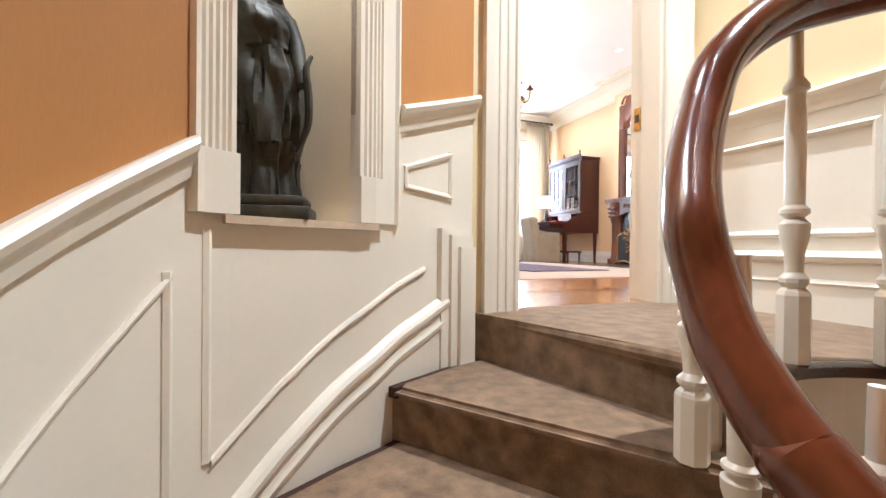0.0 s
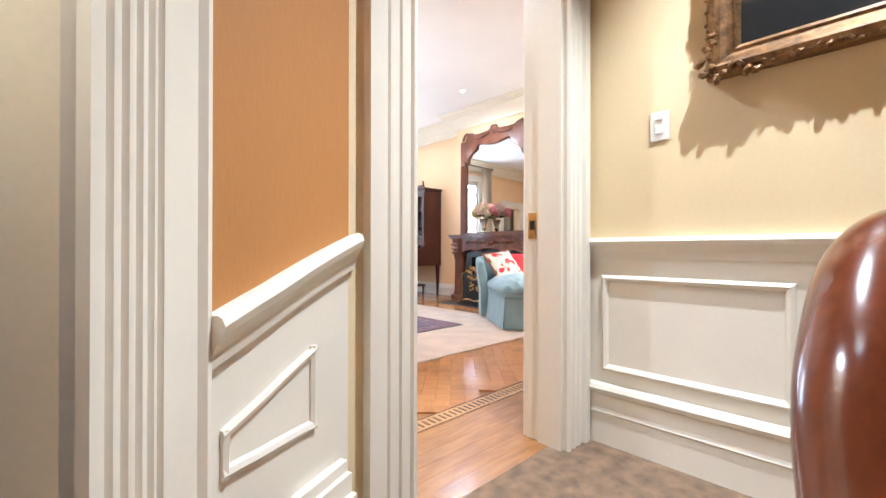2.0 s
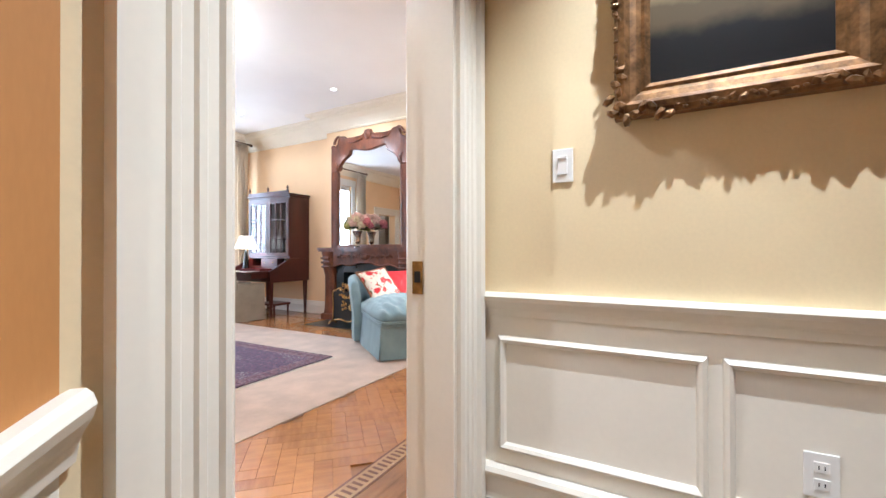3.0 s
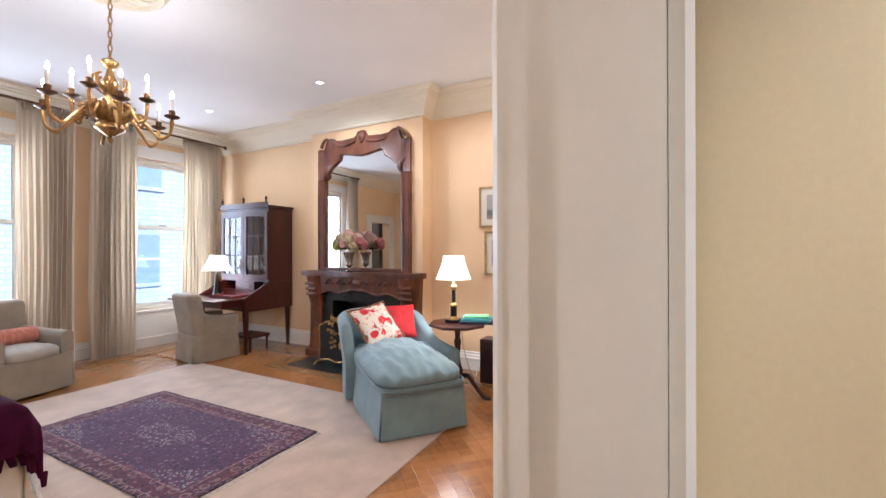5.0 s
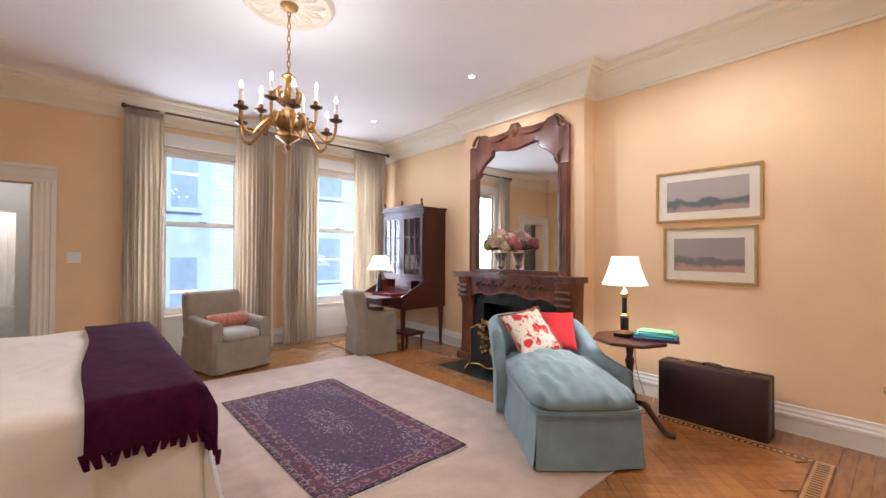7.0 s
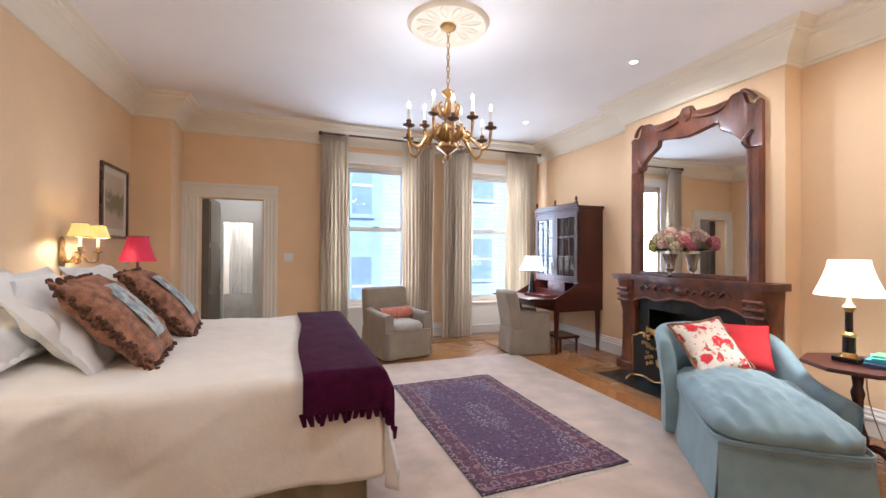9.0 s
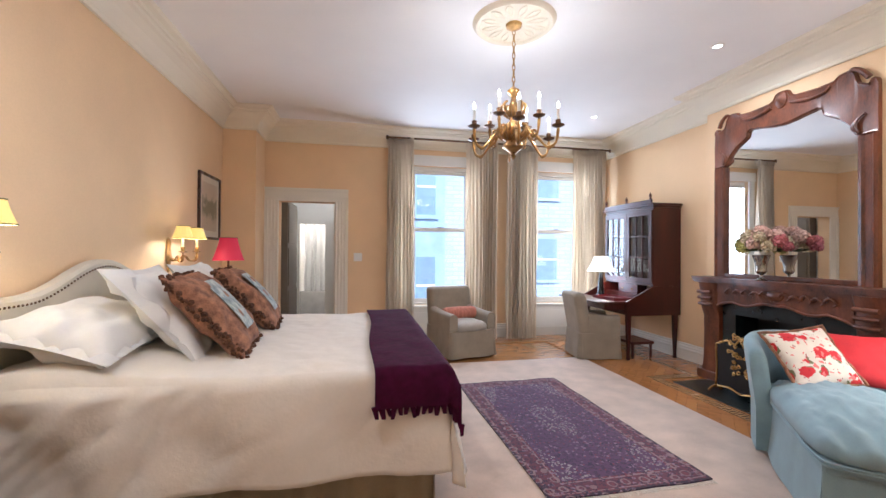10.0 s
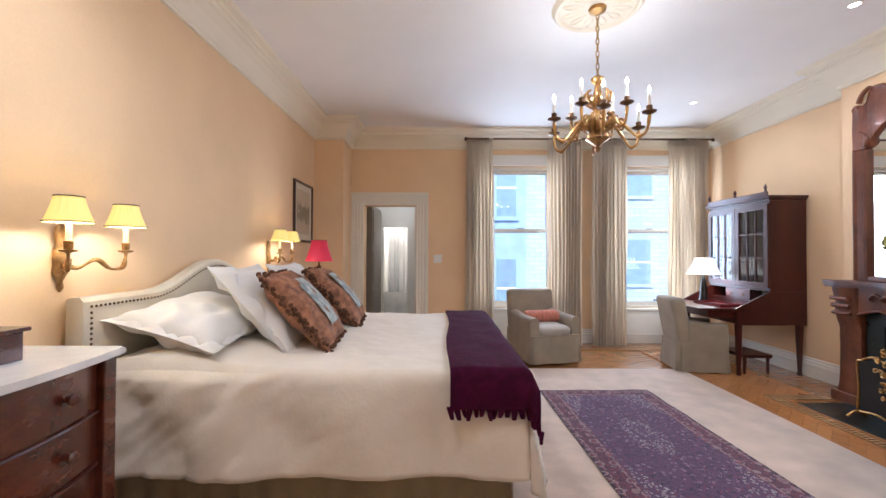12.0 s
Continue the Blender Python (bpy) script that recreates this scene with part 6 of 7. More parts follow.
def flower_print():
    """Cream cloth printed with large red flowers and olive leaves."""
    m = material("red_flowered_linen", (0.78, 0.70, 0.58), 0.85, vary=0.05, scale=9, bump=0.3, fine=160)
    n, l = m.node_tree.nodes, m.node_tree.links
    b = n["Principled BSDF"]
    co = n.new("ShaderNodeTexCoord")
    base = b.inputs["Base Color"].links[0].from_socket
    for scale, lim, colour, off in ((9, 0.36, (0.20, 0.19, 0.09, 1), 3.0), (8.0, 0.40, (0.60, 0.025, 0.03, 1), 0.0), (21, 0.26, (0.76, 0.20, 0.17, 1), 0.0), (30, 0.15, (0.33, 0.012, 0.02, 1), 5.0)):
        wob, mp, vor, lt, mx = n.new("ShaderNodeTexNoise"), n.new("ShaderNodeMixRGB"), n.new("ShaderNodeTexVoronoi"), n.new("ShaderNodeMath"), n.new("ShaderNodeMix")
        wob.inputs["Scale"].default_value = 14 + off
        l.new(co.outputs["Object"], wob.inputs[0])
        mp.blend_type = "ADD"
        mp.inputs[0].default_value = 0.09
        l.new(co.outputs["Object"], mp.inputs[1])
        l.new(wob.outputs["Color"], mp.inputs[2])
        vor.inputs["Scale"].default_value, vor.inputs["Randomness"].default_value = scale, 0.6
        l.new(mp.outputs[0], vor.inputs[0])
        lt.operation, lt.inputs[1].default_value = "LESS_THAN", lim
        l.new(vor.outputs["Distance"], lt.inputs[0])
        mx.data_type = "RGBA"
        l.new(lt.outputs[0], mx.inputs["Factor"])
        l.new(base, mx.inputs["A"])
        mx.inputs["B"].default_value = colour
        base = mx.outputs["Result"]
    l.new(base, b.inputs["Base Color"])
    return m


q = pose(4.075, 3.575, 0.006, 0, 0, 51.5)
fp = thing("floral_cushion", "cream cushion printed with red flowers on the chaise", "cushion", q @ pose(0.99, 0.10, 0.645, 0, -50, 20) @ pose(0, 0, 0, 0, 0, 9))
smoothed(part("cover", cushion(0.43, 0.43, 0.13, 0.004, 16, seed=21), flower_print(), fp, angle=80))
rim = []
for k in range(64):
    e, f = divmod(k, 16)
    f = f / 8 - 1
    x, y = ((f, -1), (1, f), (-f, 1), (-1, -f))[e]
    pull = 1 - 0.085 * (1 - x * x) * abs(y) - 0.085 * (1 - y * y) * abs(x)
    rim.append((0.215 * x * pull, 0.215 * y * pull, 0.004 * math.sin(k * 1.7)))
part("cord", tube(rim, 0.0105, 8, closed=True), TAPESTRY, fp, "twisted brown cord edge")
rp = thing("red_cushion", "plain scarlet cushion on the chaise", "cushion", q @ pose(1.12, -0.16, 0.635, 0, -58, -8))
smoothed(part("cover", cushion(0.38, 0.36, 0.12, 0.004, 16, seed=22), RED_C, rp, angle=80))


def slip_chair(name, label, m, w, d, seat_z, arm_z, back_z, lean, mat, cushion_mat, arm_front):
    root = thing(name, label, "armchair", m)
    part("skirt", skirt(round_outline(0, -w / 2, d, w / 2, 0.05), seat_z - 0.10, 0.015, waves=0.005), mat, root, "slipcover skirt", angle=60)
    part("seat_deck", rounded_box(d - 0.02, w - 0.02, 0.06, 0.02, 3, (d / 2, 0, seat_z - 0.15)), mat, root)
    part("seat_cushion", soft_slab(-0.01, -w / 2 + 0.10, d - 0.16, w / 2 - 0.10, seat_z - 0.11, seat_z, 0.025, 7.0, 0.006, 18), cushion_mat, root, "boxed seat cushion", angle=80)
    for s in (-1, 1):
        bm = wrap([(arm_front, s * (w / 2 - 0.055), arm_z - 0.01), (d * 0.45, s * (w / 2 - 0.055), arm_z), (d - 0.12, s * (w / 2 - 0.06), arm_z + 0.03)], 0.11, 0.12)
        part("arm", bm, mat, root, "padded slipcovered arm", angle=60)
    bm = bmesh.new()
    box(bm, d - 0.17, -w / 2 + 0.01, seat_z - 0.12, d, w / 2 - 0.01, back_z, bevel=0.05, seg=4)
    bent(bm, lambda x, y, z: (x + lean * max(0, z - seat_z) - 0.02 * (1 - (2 * y / w) ** 2), y, z + (0.02 * (1 - (2 * y / w) ** 2) if z > seat_z + 0.1 else 0)))
    part("backrest", bm, mat, root, angle=60)
    return root


slip_chair("armchair", "grey-taupe slipcovered armchair with a pale seat cushion", pose(3.09, 7.19, 0.006, 0, 0, 104.5), 0.66, 0.76, 0.43, 0.56, 0.84, 0.16, TAUPE, SEATGREY, 0.03)
roll = thing("bolster_cushion", "coral striped bolster cushion on the armchair", "cushion", pose(2.985, 7.555, 0.52, 0, 0, 13))
CORAL = material("coral_stripe", (0.55, 0.20, 0.13), 0.85, vary=0.25, scale=3, bump=0.3, fine=150, stretch=(1, 14, 14))
bm = lathe([(0.02, -0.235), (0.07, -0.225), (0.083, -0.18), (0.086, 0), (0.083, 0.18), (0.07, 0.225), (0.02, 0.235)], 20)
part("cover", bm, CORAL, roll).matrix_local = pose(0, 0, 0, 0, 90, 0)

slip_chair("desk_chair", "taupe slipcovered desk chair drawn up to the secretary", pose(4.94, 7.06, 0.0, 0, 0, 172), 0.50, 0.54, 0.42, 0.56, 0.82, 0.22, TAUPE, TAUPE, 0.02)

# ---- side table group ----
table = thing("tripod_table", "octagonal mahogany tripod table beside the chaise", "side table", pose(4.88, 3.69, -0.01, 0, 0, 20))
octo = [(0.30 * math.cos(radians(22.5 + 45 * i)), 0.27 * math.sin(radians(22.5 + 45 * i))) for i in range(8)]
bm = prism(octo, 0.672, 0.695)
bmesh.ops.bevel(bm, geom=bm.edges[:], offset=0.005, segments=2, affect="EDGES")
part("tabletop", bm, SECWOOD, table, smooth=False)
part("pedestal", lathe([(0.03, 0.16), (0.045, 0.2), (0.05, 0.26), (0.03, 0.32), (0.022, 0.4), (0.026, 0.48), (0.034, 0.52), (0.022, 0.56), (0.03, 0.62), (0.07, 0.671)], 18), SECWOOD, table)
for k in range(3):
    a = radians(20 + 120 * k)
    c, s = math.cos(a), math.sin(a)
    part("leg", tube(smooth_path([(0.02 * c, 0.02 * s, 0.20), (0.10 * c, 0.10 * s, 0.21), (0.18 * c, 0.18 * s, 0.11), (0.25 * c, 0.25 * s, 0.03), (0.31 * c, 0.31 * s, 0.022)], 6), lambda t: 0.024 - 0.008 * t, 10), SECWOOD, table, "cabriole leg")
tl = thing("table_lamp", "black and brass column lamp with a white shade, lit", "lamp", pose(4.88, 3.73, 0.686))
BLACK = material("black_lacquer", (0.008, 0.008, 0.008), 0.18, vary=0.1)
part("foot", boxes((-0.06, -0.06, 0, 0.06, 0.06, 0.028), bevel=0.004), BLACK, tl, smooth=False)
part("collar", lathe([(0.045, 0.028), (0.04, 0.045), (0.032, 0.055)], 18), BRASS, tl)
part("column", lathe([(0.031, 0.055), (0.030, 0.15)], 18), BLACK, tl, "black column")
part("ring", lathe([(0.034, 0.15), (0.036, 0.16), (0.028, 0.175), (0.02, 0.18)], 18), BRASS, tl)
part("stem", lathe([(0.019, 0.18), (0.018, 0.30)], 16), BLACK, tl)
part("cap", lathe([(0.022, 0.30), (0.024, 0.315), (0.034, 0.33), (0.012, 0.36), (0.008, 0.42)], 16), BRASS, tl)
part("shade", lamp_shade(0.165, 0.095, 0.215, 0.40), SILK, tl, "white silk shade glowing")
for i, (c, w, d, h, rz, lab) in enumerate((((0.04, 0.05, 0.10), 0.23, 0.30, 0.022, 20, "dark blue book lying on the tripod table"), ((0.07, 0.33, 0.42), 0.20, 0.27, 0.018, 12, "turquoise book on a pile"), ((0.10, 0.42, 0.45), 0.17, 0.25, 0.014, 25, "pale turquoise book on a pile"), ((0.16, 0.42, 0.18), 0.15, 0.22, 0.012, 16, "green book on top of a pile"))):
    z = 0.6855 + sum((0.022, 0.018, 0.014, 0.012)[:i])
    bk = thing("book", lab, "book", pose(4.96, 3.53, z, 0, 0, rz), "books on the tripod table")
    cov = material("book_cloth", c, 0.5, vary=0.08)
    part("cover", boxes((-w / 2, -d / 2, 0, w / 2, d / 2, 0.002), (-w / 2, -d / 2, h - 0.0022, w / 2, d / 2, h - 0.0002), (-w / 2, -d / 2, 0.002, -w / 2 + 0.002, d / 2, h - 0.0022)), cov, bk, smooth=False)
    part("pages", boxes((-w / 2 + 0.003, -d / 2 + 0.004, 0.0021, w / 2 - 0.004, d / 2 - 0.004, h - 0.0024)), PILLOWCASE, bk, smooth=False)
cord = single("lamp_cord", tube(smooth_path([(5.1, 3.75, 0.66), (5.2, 3.78, 0.4), (5.32, 3.76, 0.12), (5.5, 3.78, -0.004), (5.69, 3.82, 0.06)], 8), 0.004, 6), material("clear_cord", (0.5, 0.42, 0.3), 0.4), "thin lamp cord hanging from the table to the wall", "cord")
case = thing("suitcase", "flat dark oxblood leather case standing against the baseboard", "suitcase", pose(5.345, 3.30, -0.0115))
OX = material("oxblood_leather", (0.028, 0.008, 0.007), 0.42, vary=0.3, scale=9, bump=0.3, fine=150)
part("body", boxes((0, -0.365, 0, 0.12, 0.365, 0.455), bevel=0.012), OX, case, smooth=True)
part("lid", boxes((0.123, -0.365, 0, 0.20, 0.365, 0.455), bevel=0.012), OX, case, smooth=True)
part("seam", boxes((0.1195, -0.36, 0.005, 0.1235, 0.36, 0.452)), DARKBRASS, case, smooth=False)
part("handle", tube(smooth_path([(0.10, -0.06, 0.452), (0.10, -0.05, 0.475), (0.10, 0.05, 0.475), (0.10, 0.06, 0.452)], 5), 0.008, 8), OX, case)
for y in (-0.22, 0.22):
    part("latch", boxes((0.10, y - 0.02, 0.4545, 0.14, y + 0.02, 0.460), bevel=0.001), BRASS, case, smooth=False)

# ---- secretary ----
SX, SY = 5.70, 7.25
sec = thing("secretary_desk", "tall red mahogany secretary with glazed doors and its writing lid open", "secretary", pose(SX, SY, -0.011))
HWD = 0.50
part("side_panel", boxes((-0.40, -HWD, 0.93, 0, -HWD + 0.03, 1.93)), SECWOOD, sec, smooth=False)
part("side_panel", boxes((-0.40, HWD - 0.03, 0.93, 0, HWD, 1.93)), SECWOOD, sec, smooth=False)
part("back_panel", boxes((-0.02, -HWD + 0.03, 0.93, 0, HWD - 0.03, 1.93)), SECWOOD, sec, smooth=False)
part("top_panel", boxes((-0.40, -HWD + 0.03, 1.90, -0.02, HWD - 0.03, 1.93)), SECWOOD, sec, smooth=False)
part("bottom_panel", boxes((-0.40, -HWD + 0.03, 0.93, -0.02, HWD - 0.03, 0.96)), SECWOOD, sec, smooth=False)
part("shelf", boxes((-0.38, -HWD + 0.03, 1.25, -0.02, HWD - 0.03, 1.265)), SECWOOD, sec, smooth=False)
part("shelf", boxes((-0.38, -HWD + 0.03, 1.58, -0.02, HWD - 0.03, 1.595)), SECWOOD, sec, smooth=False)
part("cornice", boxes((-0.415, -HWD - 0.015, 1.931, 0, HWD + 0.015, 1.955), (-0.435, -HWD - 0.035, 1.956, 0, HWD + 0.035, 1.985), bevel=0.005), SECWOOD, sec, "moulded cornice", smooth=False)
part("gallery", boxes((-0.43, -HWD, 1.986, -0.41, HWD, 2.03), bevel=0.004), SECWOOD, sec, "low crest rail", smooth=False)
for y in (-HWD + 0.03, 0.0, HWD - 0.03):
    part("finial", lathe([(0.016, 0), (0.016, 0.012), (0.008, 0.02), (0.016, 0.035), (0.018, 0.05), (0.01, 0.07), (0.004, 0.085)], 12, (-0.42, y, 2.031)), SECWOOD, sec)
CABGLASS = glass("cabinet_glass", (0.9, 0.92, 0.92))
for s in (-1, 1):
    y0, y1 = sorted((s * 0.004, s * (HWD - 0.004)))
    z0, z1 = 0.965, 1.895
    door = part("door", boxes((-0.424, y0, z0, -0.401, y0 + 0.055, z1), (-0.424, y1 - 0.055, z0, -0.401, y1, z1), (-0.424, y0 + 0.055, z0, -0.401, y1 - 0.055, z0 + 0.06), (-0.424, y0 + 0.055, z1 - 0.06, -0.401, y1 - 0.055, z1)), SECWOOD, sec, "glazed cabinet door", smooth=False)
    for k in (1, 2):
        y = y0 + 0.055 + (y1 - y0 - 0.11) * k / 3
        part("glazing_bar", boxes((-0.422, y - 0.007, z0 + 0.06, -0.404, y + 0.007, z1 - 0.06)), SECWOOD, door, smooth=False)
    for k in (1, 2):
        z = z0 + 0.06 + (z1 - z0 - 0.12) * k / 3
        part("glazing_bar", boxes((-0.4215, y0 + 0.055, z - 0.007, -0.4045, y1 - 0.055, z + 0.007)), SECWOOD, door, smooth=False)
    for i in range(3):
        for k in range(3):
            a, b = y0 + 0.056 + (y1 - y0 - 0.11) * i / 3, z0 + 0.061 + (z1 - z0 - 0.12) * k / 3
            part("pane", boxes((-0.413, a, b, -0.410, a + (y1 - y0 - 0.11) / 3 - 0.002, b + (z1 - z0 - 0.12) / 3 - 0.002)), CABGLASS, door, smooth=False)
# slant-front desk
for s in (-1, 1):
    outl = [(0, 0.56), (-0.76, 0.56), (-0.78, 0.735), (-0.40, 0.929), (0, 0.929)]
    bm = bmesh.new()
    a = [bm.verts.new((x, s * HWD, z)) for x, z in outl]
    b = [bm.verts.new((x, s * (HWD - 0.025), z)) for x, z in outl]
    bm.faces.new(a), bm.faces.new(b[::-1])
    for i in range(5):
        bm.faces.new((a[i], a[(i + 1) % 5], b[(i + 1) % 5], b[i]))
    part("desk_side", bm, SECWOOD, sec, smooth=False)
part("desk_body", boxes((-0.755, -HWD + 0.026, 0.57, -0.001, HWD - 0.026, 0.725), bevel=0.003), SECWOOD, sec, smooth=False)
part("drawer", boxes((-0.768, -HWD + 0.05, 0.585, -0.7555, HWD - 0.05, 0.705), bevel=0.003), SECWOOD, sec, smooth=False)
part("writing_lid", boxes((-1.17, -HWD + 0.005, 0.722, -0.785, HWD - 0.005, 0.744), bevel=0.004), SECWOOD, sec, "open writing lid", smooth=False)
for y in (-HWD + 0.06, HWD - 0.06):
    part("lid_support", boxes((-1.05, y - 0.012, 0.64, -0.77, y + 0.012, 0.72)), SECWOOD, sec, smooth=False)
part("pigeonhole_insert", boxes((-0.42, -HWD + 0.03, 0.726, -0.30, HWD - 0.03, 0.80), (-0.40, -0.20, 0.801, -0.25, 0.20, 0.926), (-0.38, -HWD + 0.04, 0.80, -0.28, -HWD + 0.05, 0.92), (-0.38, HWD - 0.05, 0.80, -0.28, HWD - 0.04, 0.92)), SECWOOD, sec, "small drawers and pigeonholes", smooth=False)
for y in (-0.10, 0.10):
    part("pull", lathe([(0.006, 0), (0.011, 0.01), (0.006, 0.016)], 10), BRASS, sec).matrix_local = pose(-0.4005, y, 0.86, 0, -90, 0)
for x, y in ((-0.73, -HWD + 0.03), (-0.73, HWD - 0.03), (-0.06, -HWD + 0.03), (-0.06, HWD - 0.03)):
    bm = bmesh.new()
    rows = [[bm.verts.new((x + u * r, y + v * r, z)) for u, v in ((-1, -1), (1, -1), (1, 1), (-1, 1))] for r, z in ((0.013, 0), (0.017, 0.02), (0.013, 0.06), (0.022, 0.35), (0.026, 0.565))]
    for a, b in zip(rows, rows[1:]):
        for i in range(4):
            bm.faces.new((a[i], a[(i + 1) % 4], b[(i + 1) % 4], b[i]))
    bm.faces.new(rows[0]), bm.faces.new(rows[-1])
    part("leg", bm, SECWOOD, sec, "square tapered leg", smooth=False)
stool = thing("footstool", "low mahogany footstool under the secretary", "stool", pose(5.20, 7.0, -0.011))
part("top", boxes((-0.16, -0.20, 0.19, 0.16, 0.20, 0.225), bevel=0.006), SECWOOD, stool, smooth=False)
for x in (-0.13, 0.13):
    for y in (-0.17, 0.17):
        part("leg", lathe([(0.01, 0), (0.018, 0.05), (0.014, 0.12), (0.02, 0.19)], 10, (x, y, 0)), SECWOOD, stool)
dl = thing("desk_lamp", "black desk lamp with a white shade on the writing lid, lit", "lamp", pose(5.02, 7.45, 0.7335))
part("base", lathe([(0.06, 0), (0.058, 0.02), (0.045, 0.04), (0.04, 0.12), (0.028, 0.25), (0.02, 0.3), (0.008, 0.34), (0.008, 0.4)], 18), BLACK, dl)
part("shade", lamp_shade(0.19, 0.095, 0.205, 0.345), SILK, dl, "white flared shade glowing")
REDL = material("red_leather", (0.16, 0.012, 0.016), 0.35, vary=0.2, scale=8, coat=0.3)
tray = thing("letter_tray", "red leather letter tray lying on the writing lid", "tray", pose(4.93, 7.05, 0.7335, 0, 0, 3))
part("bottom", boxes((-0.14, -0.22, 0, 0.14, 0.22, 0.006)), REDL, tray, smooth=False)
for r in ((-0.14, -0.22, 0.006, -0.13, 0.22, 0.035), (0.13, -0.22, 0.006, 0.14, 0.22, 0.035), (-0.13, -0.22, 0.006, 0.13, -0.21, 0.035), (-0.13, 0.21, 0.006, 0.13, 0.22, 0.035)):
    part("side", boxes(r), REDL, tray, smooth=False)
papers = single("papers", boxes((-0.10, -0.15, 0, 0.10, 0.15, 0.012)), REDL, "red folder lying in the letter tray", "folder", pose(4.93, 7.05, 0.7400, 0, 0, 6), smooth=False)

# ---- ceiling ----
ch = thing("chandelier", "gilt brass chandelier with lit candle arms on a chain", "chandelier", pose(CHX, CHY, 2.07))
part("column", lathe([(0.004, 0), (0.016, 0.015), (0.022, 0.03), (0.012, 0.045), (0.05, 0.075), (0.085, 0.10), (0.075, 0.13), (0.04, 0.16), (0.055, 0.2), (0.06, 0.24), (0.035, 0.29), (0.024, 0.33), (0.04, 0.37), (0.045, 0.41), (0.025, 0.46), (0.018, 0.5), (0.045, 0.53), (0.05, 0.55), (0.012, 0.58)], 20), BRASS, ch)
for k in range(10):
    a = 2 * math.pi * k / 10
    part("leaf", tube(smooth_path([(0.05 * math.cos(a), 0.05 * math.sin(a), 0.16), (0.10 * math.cos(a + 0.2), 0.10 * math.sin(a + 0.2), 0.19), (0.12 * math.cos(a + 0.3), 0.12 * math.sin(a + 0.3), 0.24), (0.09 * math.cos(a + 0.2), 0.09 * math.sin(a + 0.2), 0.27)], 4), lambda t: 0.023 - 0.010 * t, 8), GOLD, ch, "cast leaf scroll")
for k in range(8):
    a = 2 * math.pi * (k + 0.5) / 8
    part("leaf", tube(smooth_path([(0.035 * math.cos(a), 0.035 * math.sin(a), 0.34), (0.085 * math.cos(a), 0.085 * math.sin(a), 0.38), (0.095 * math.cos(a), 0.095 * math.sin(a), 0.43), (0.065 * math.cos(a), 0.065 * math.sin(a), 0.455)], 4), lambda t: 0.016 - 0.008 * t, 8), GOLD, ch, "cast leaf scroll")
for deg, R, lift in CANDLES:
    c, s = math.cos(radians(deg)), math.sin(radians(deg))
    arm = part("arm", tube(smooth_path([(0.05 * c, 0.05 * s, 0.17), (0.13 * c, 0.13 * s, 0.22), (0.58 * R * c, 0.58 * R * s, 0.15 + lift), (0.78 * R * c, 0.78 * R * s, 0.075 + lift), (0.95 * R * c, 0.95 * R * s, 0.10 + lift), (R * c, R * s, 0.19 + lift), (R * c, R * s, 0.215 + lift)], 7), lambda t: 0.0105 + 0.002 * math.sin(t * 25), 10), BRASS, ch)
    for u, r, up in ((0.45, 0.030, 1), (0.80, 0.022, -1)):
        curl = [((u * R + r * (1 - k / 9) * math.cos(0.6 * k)) * c, (u * R + r * (1 - k / 9) * math.cos(0.6 * k)) * s, 0.165 - 0.06 * (u > 0.6) + lift * u + up * (0.03 + r * (1 - k / 9) * math.sin(0.6 * k))) for k in range(9)]
        part("curl", tube(smooth_path(curl, 3), lambda t: 0.0085 - 0.003 * t, 8), GOLD, arm)
    part("drip_pan", lathe([(0.008, 0.205 + lift), (0.045, 0.222 + lift), (0.047, 0.23 + lift), (0.018, 0.232 + lift), (0.02, 0.265 + lift), (0.014, 0.27 + lift)], 16, (R * c, R * s, 0)), DARKBRASS, arm, "dark bronze drip pan")
    part("candle", lathe([(0.0115, 0.268 + lift), (0.0115, 0.355 + lift)], 12, (R * c, R * s, 0)), WHITE, arm, "white candle sleeve")
    part("bulb", lathe([(0.006, 0.356 + lift), (0.0115, 0.370 + lift), (0.010, 0.384 + lift), (0.002, 0.406 + lift)], 10, (R * c, R * s, 0)), BULB, arm, "flame-shaped lit bulb")
for k in range(10):
    z = 0.595 + 0.047 * k
    pts = [(0.011 * math.cos(t) * (1 if k % 2 else 0), 0.011 * math.cos(t) * (0 if k % 2 else 1), z + 0.03 * math.sin(t)) for t in [2 * math.pi * i / 12 for i in range(12)]]
    part("chain_link", tube(pts, 0.004, 6, closed=True), BRASS, ch)
part("canopy", lathe([(0.01, 1.03), (0.035, 1.04), (0.06, 1.055), (0.066, 1.075), (0.06, 1.082)], 20), BRASS, ch)

rose = tagged(new("ceiling_rose"), "round white plaster ceiling rose with petals", "ceiling rose", kind="structure")
rose.location = (CHX, CHY, CEIL)
part("disc", lathe([(0.0, -0.012), (0.06, -0.016), (0.27, -0.012), (0.285, -0.03), (0.30, -0.034), (0.315, -0.022), (0.325, -0.008), (0.33, -0.001)], 48), CORNICE, rose)
for k in range(12):
    a = 2 * math.pi * k / 12
    part("petal", tube(smooth_path([(0.10 * math.cos(a), 0.10 * math.sin(a), -0.014), (0.2 * math.cos(a - 0.13), 0.2 * math.sin(a - 0.13), -0.016), (0.255 * math.cos(a), 0.255 * math.sin(a), -0.016), (0.2 * math.cos(a + 0.13), 0.2 * math.sin(a + 0.13), -0.016), (0.10 * math.cos(a + 0.02), 0.10 * math.sin(a + 0.02), -0.014)], 4), 0.007, 6), CORNICE, rose)
LENS = glowing("downlight_lens", (1.0, 0.95, 0.88), 6.0)
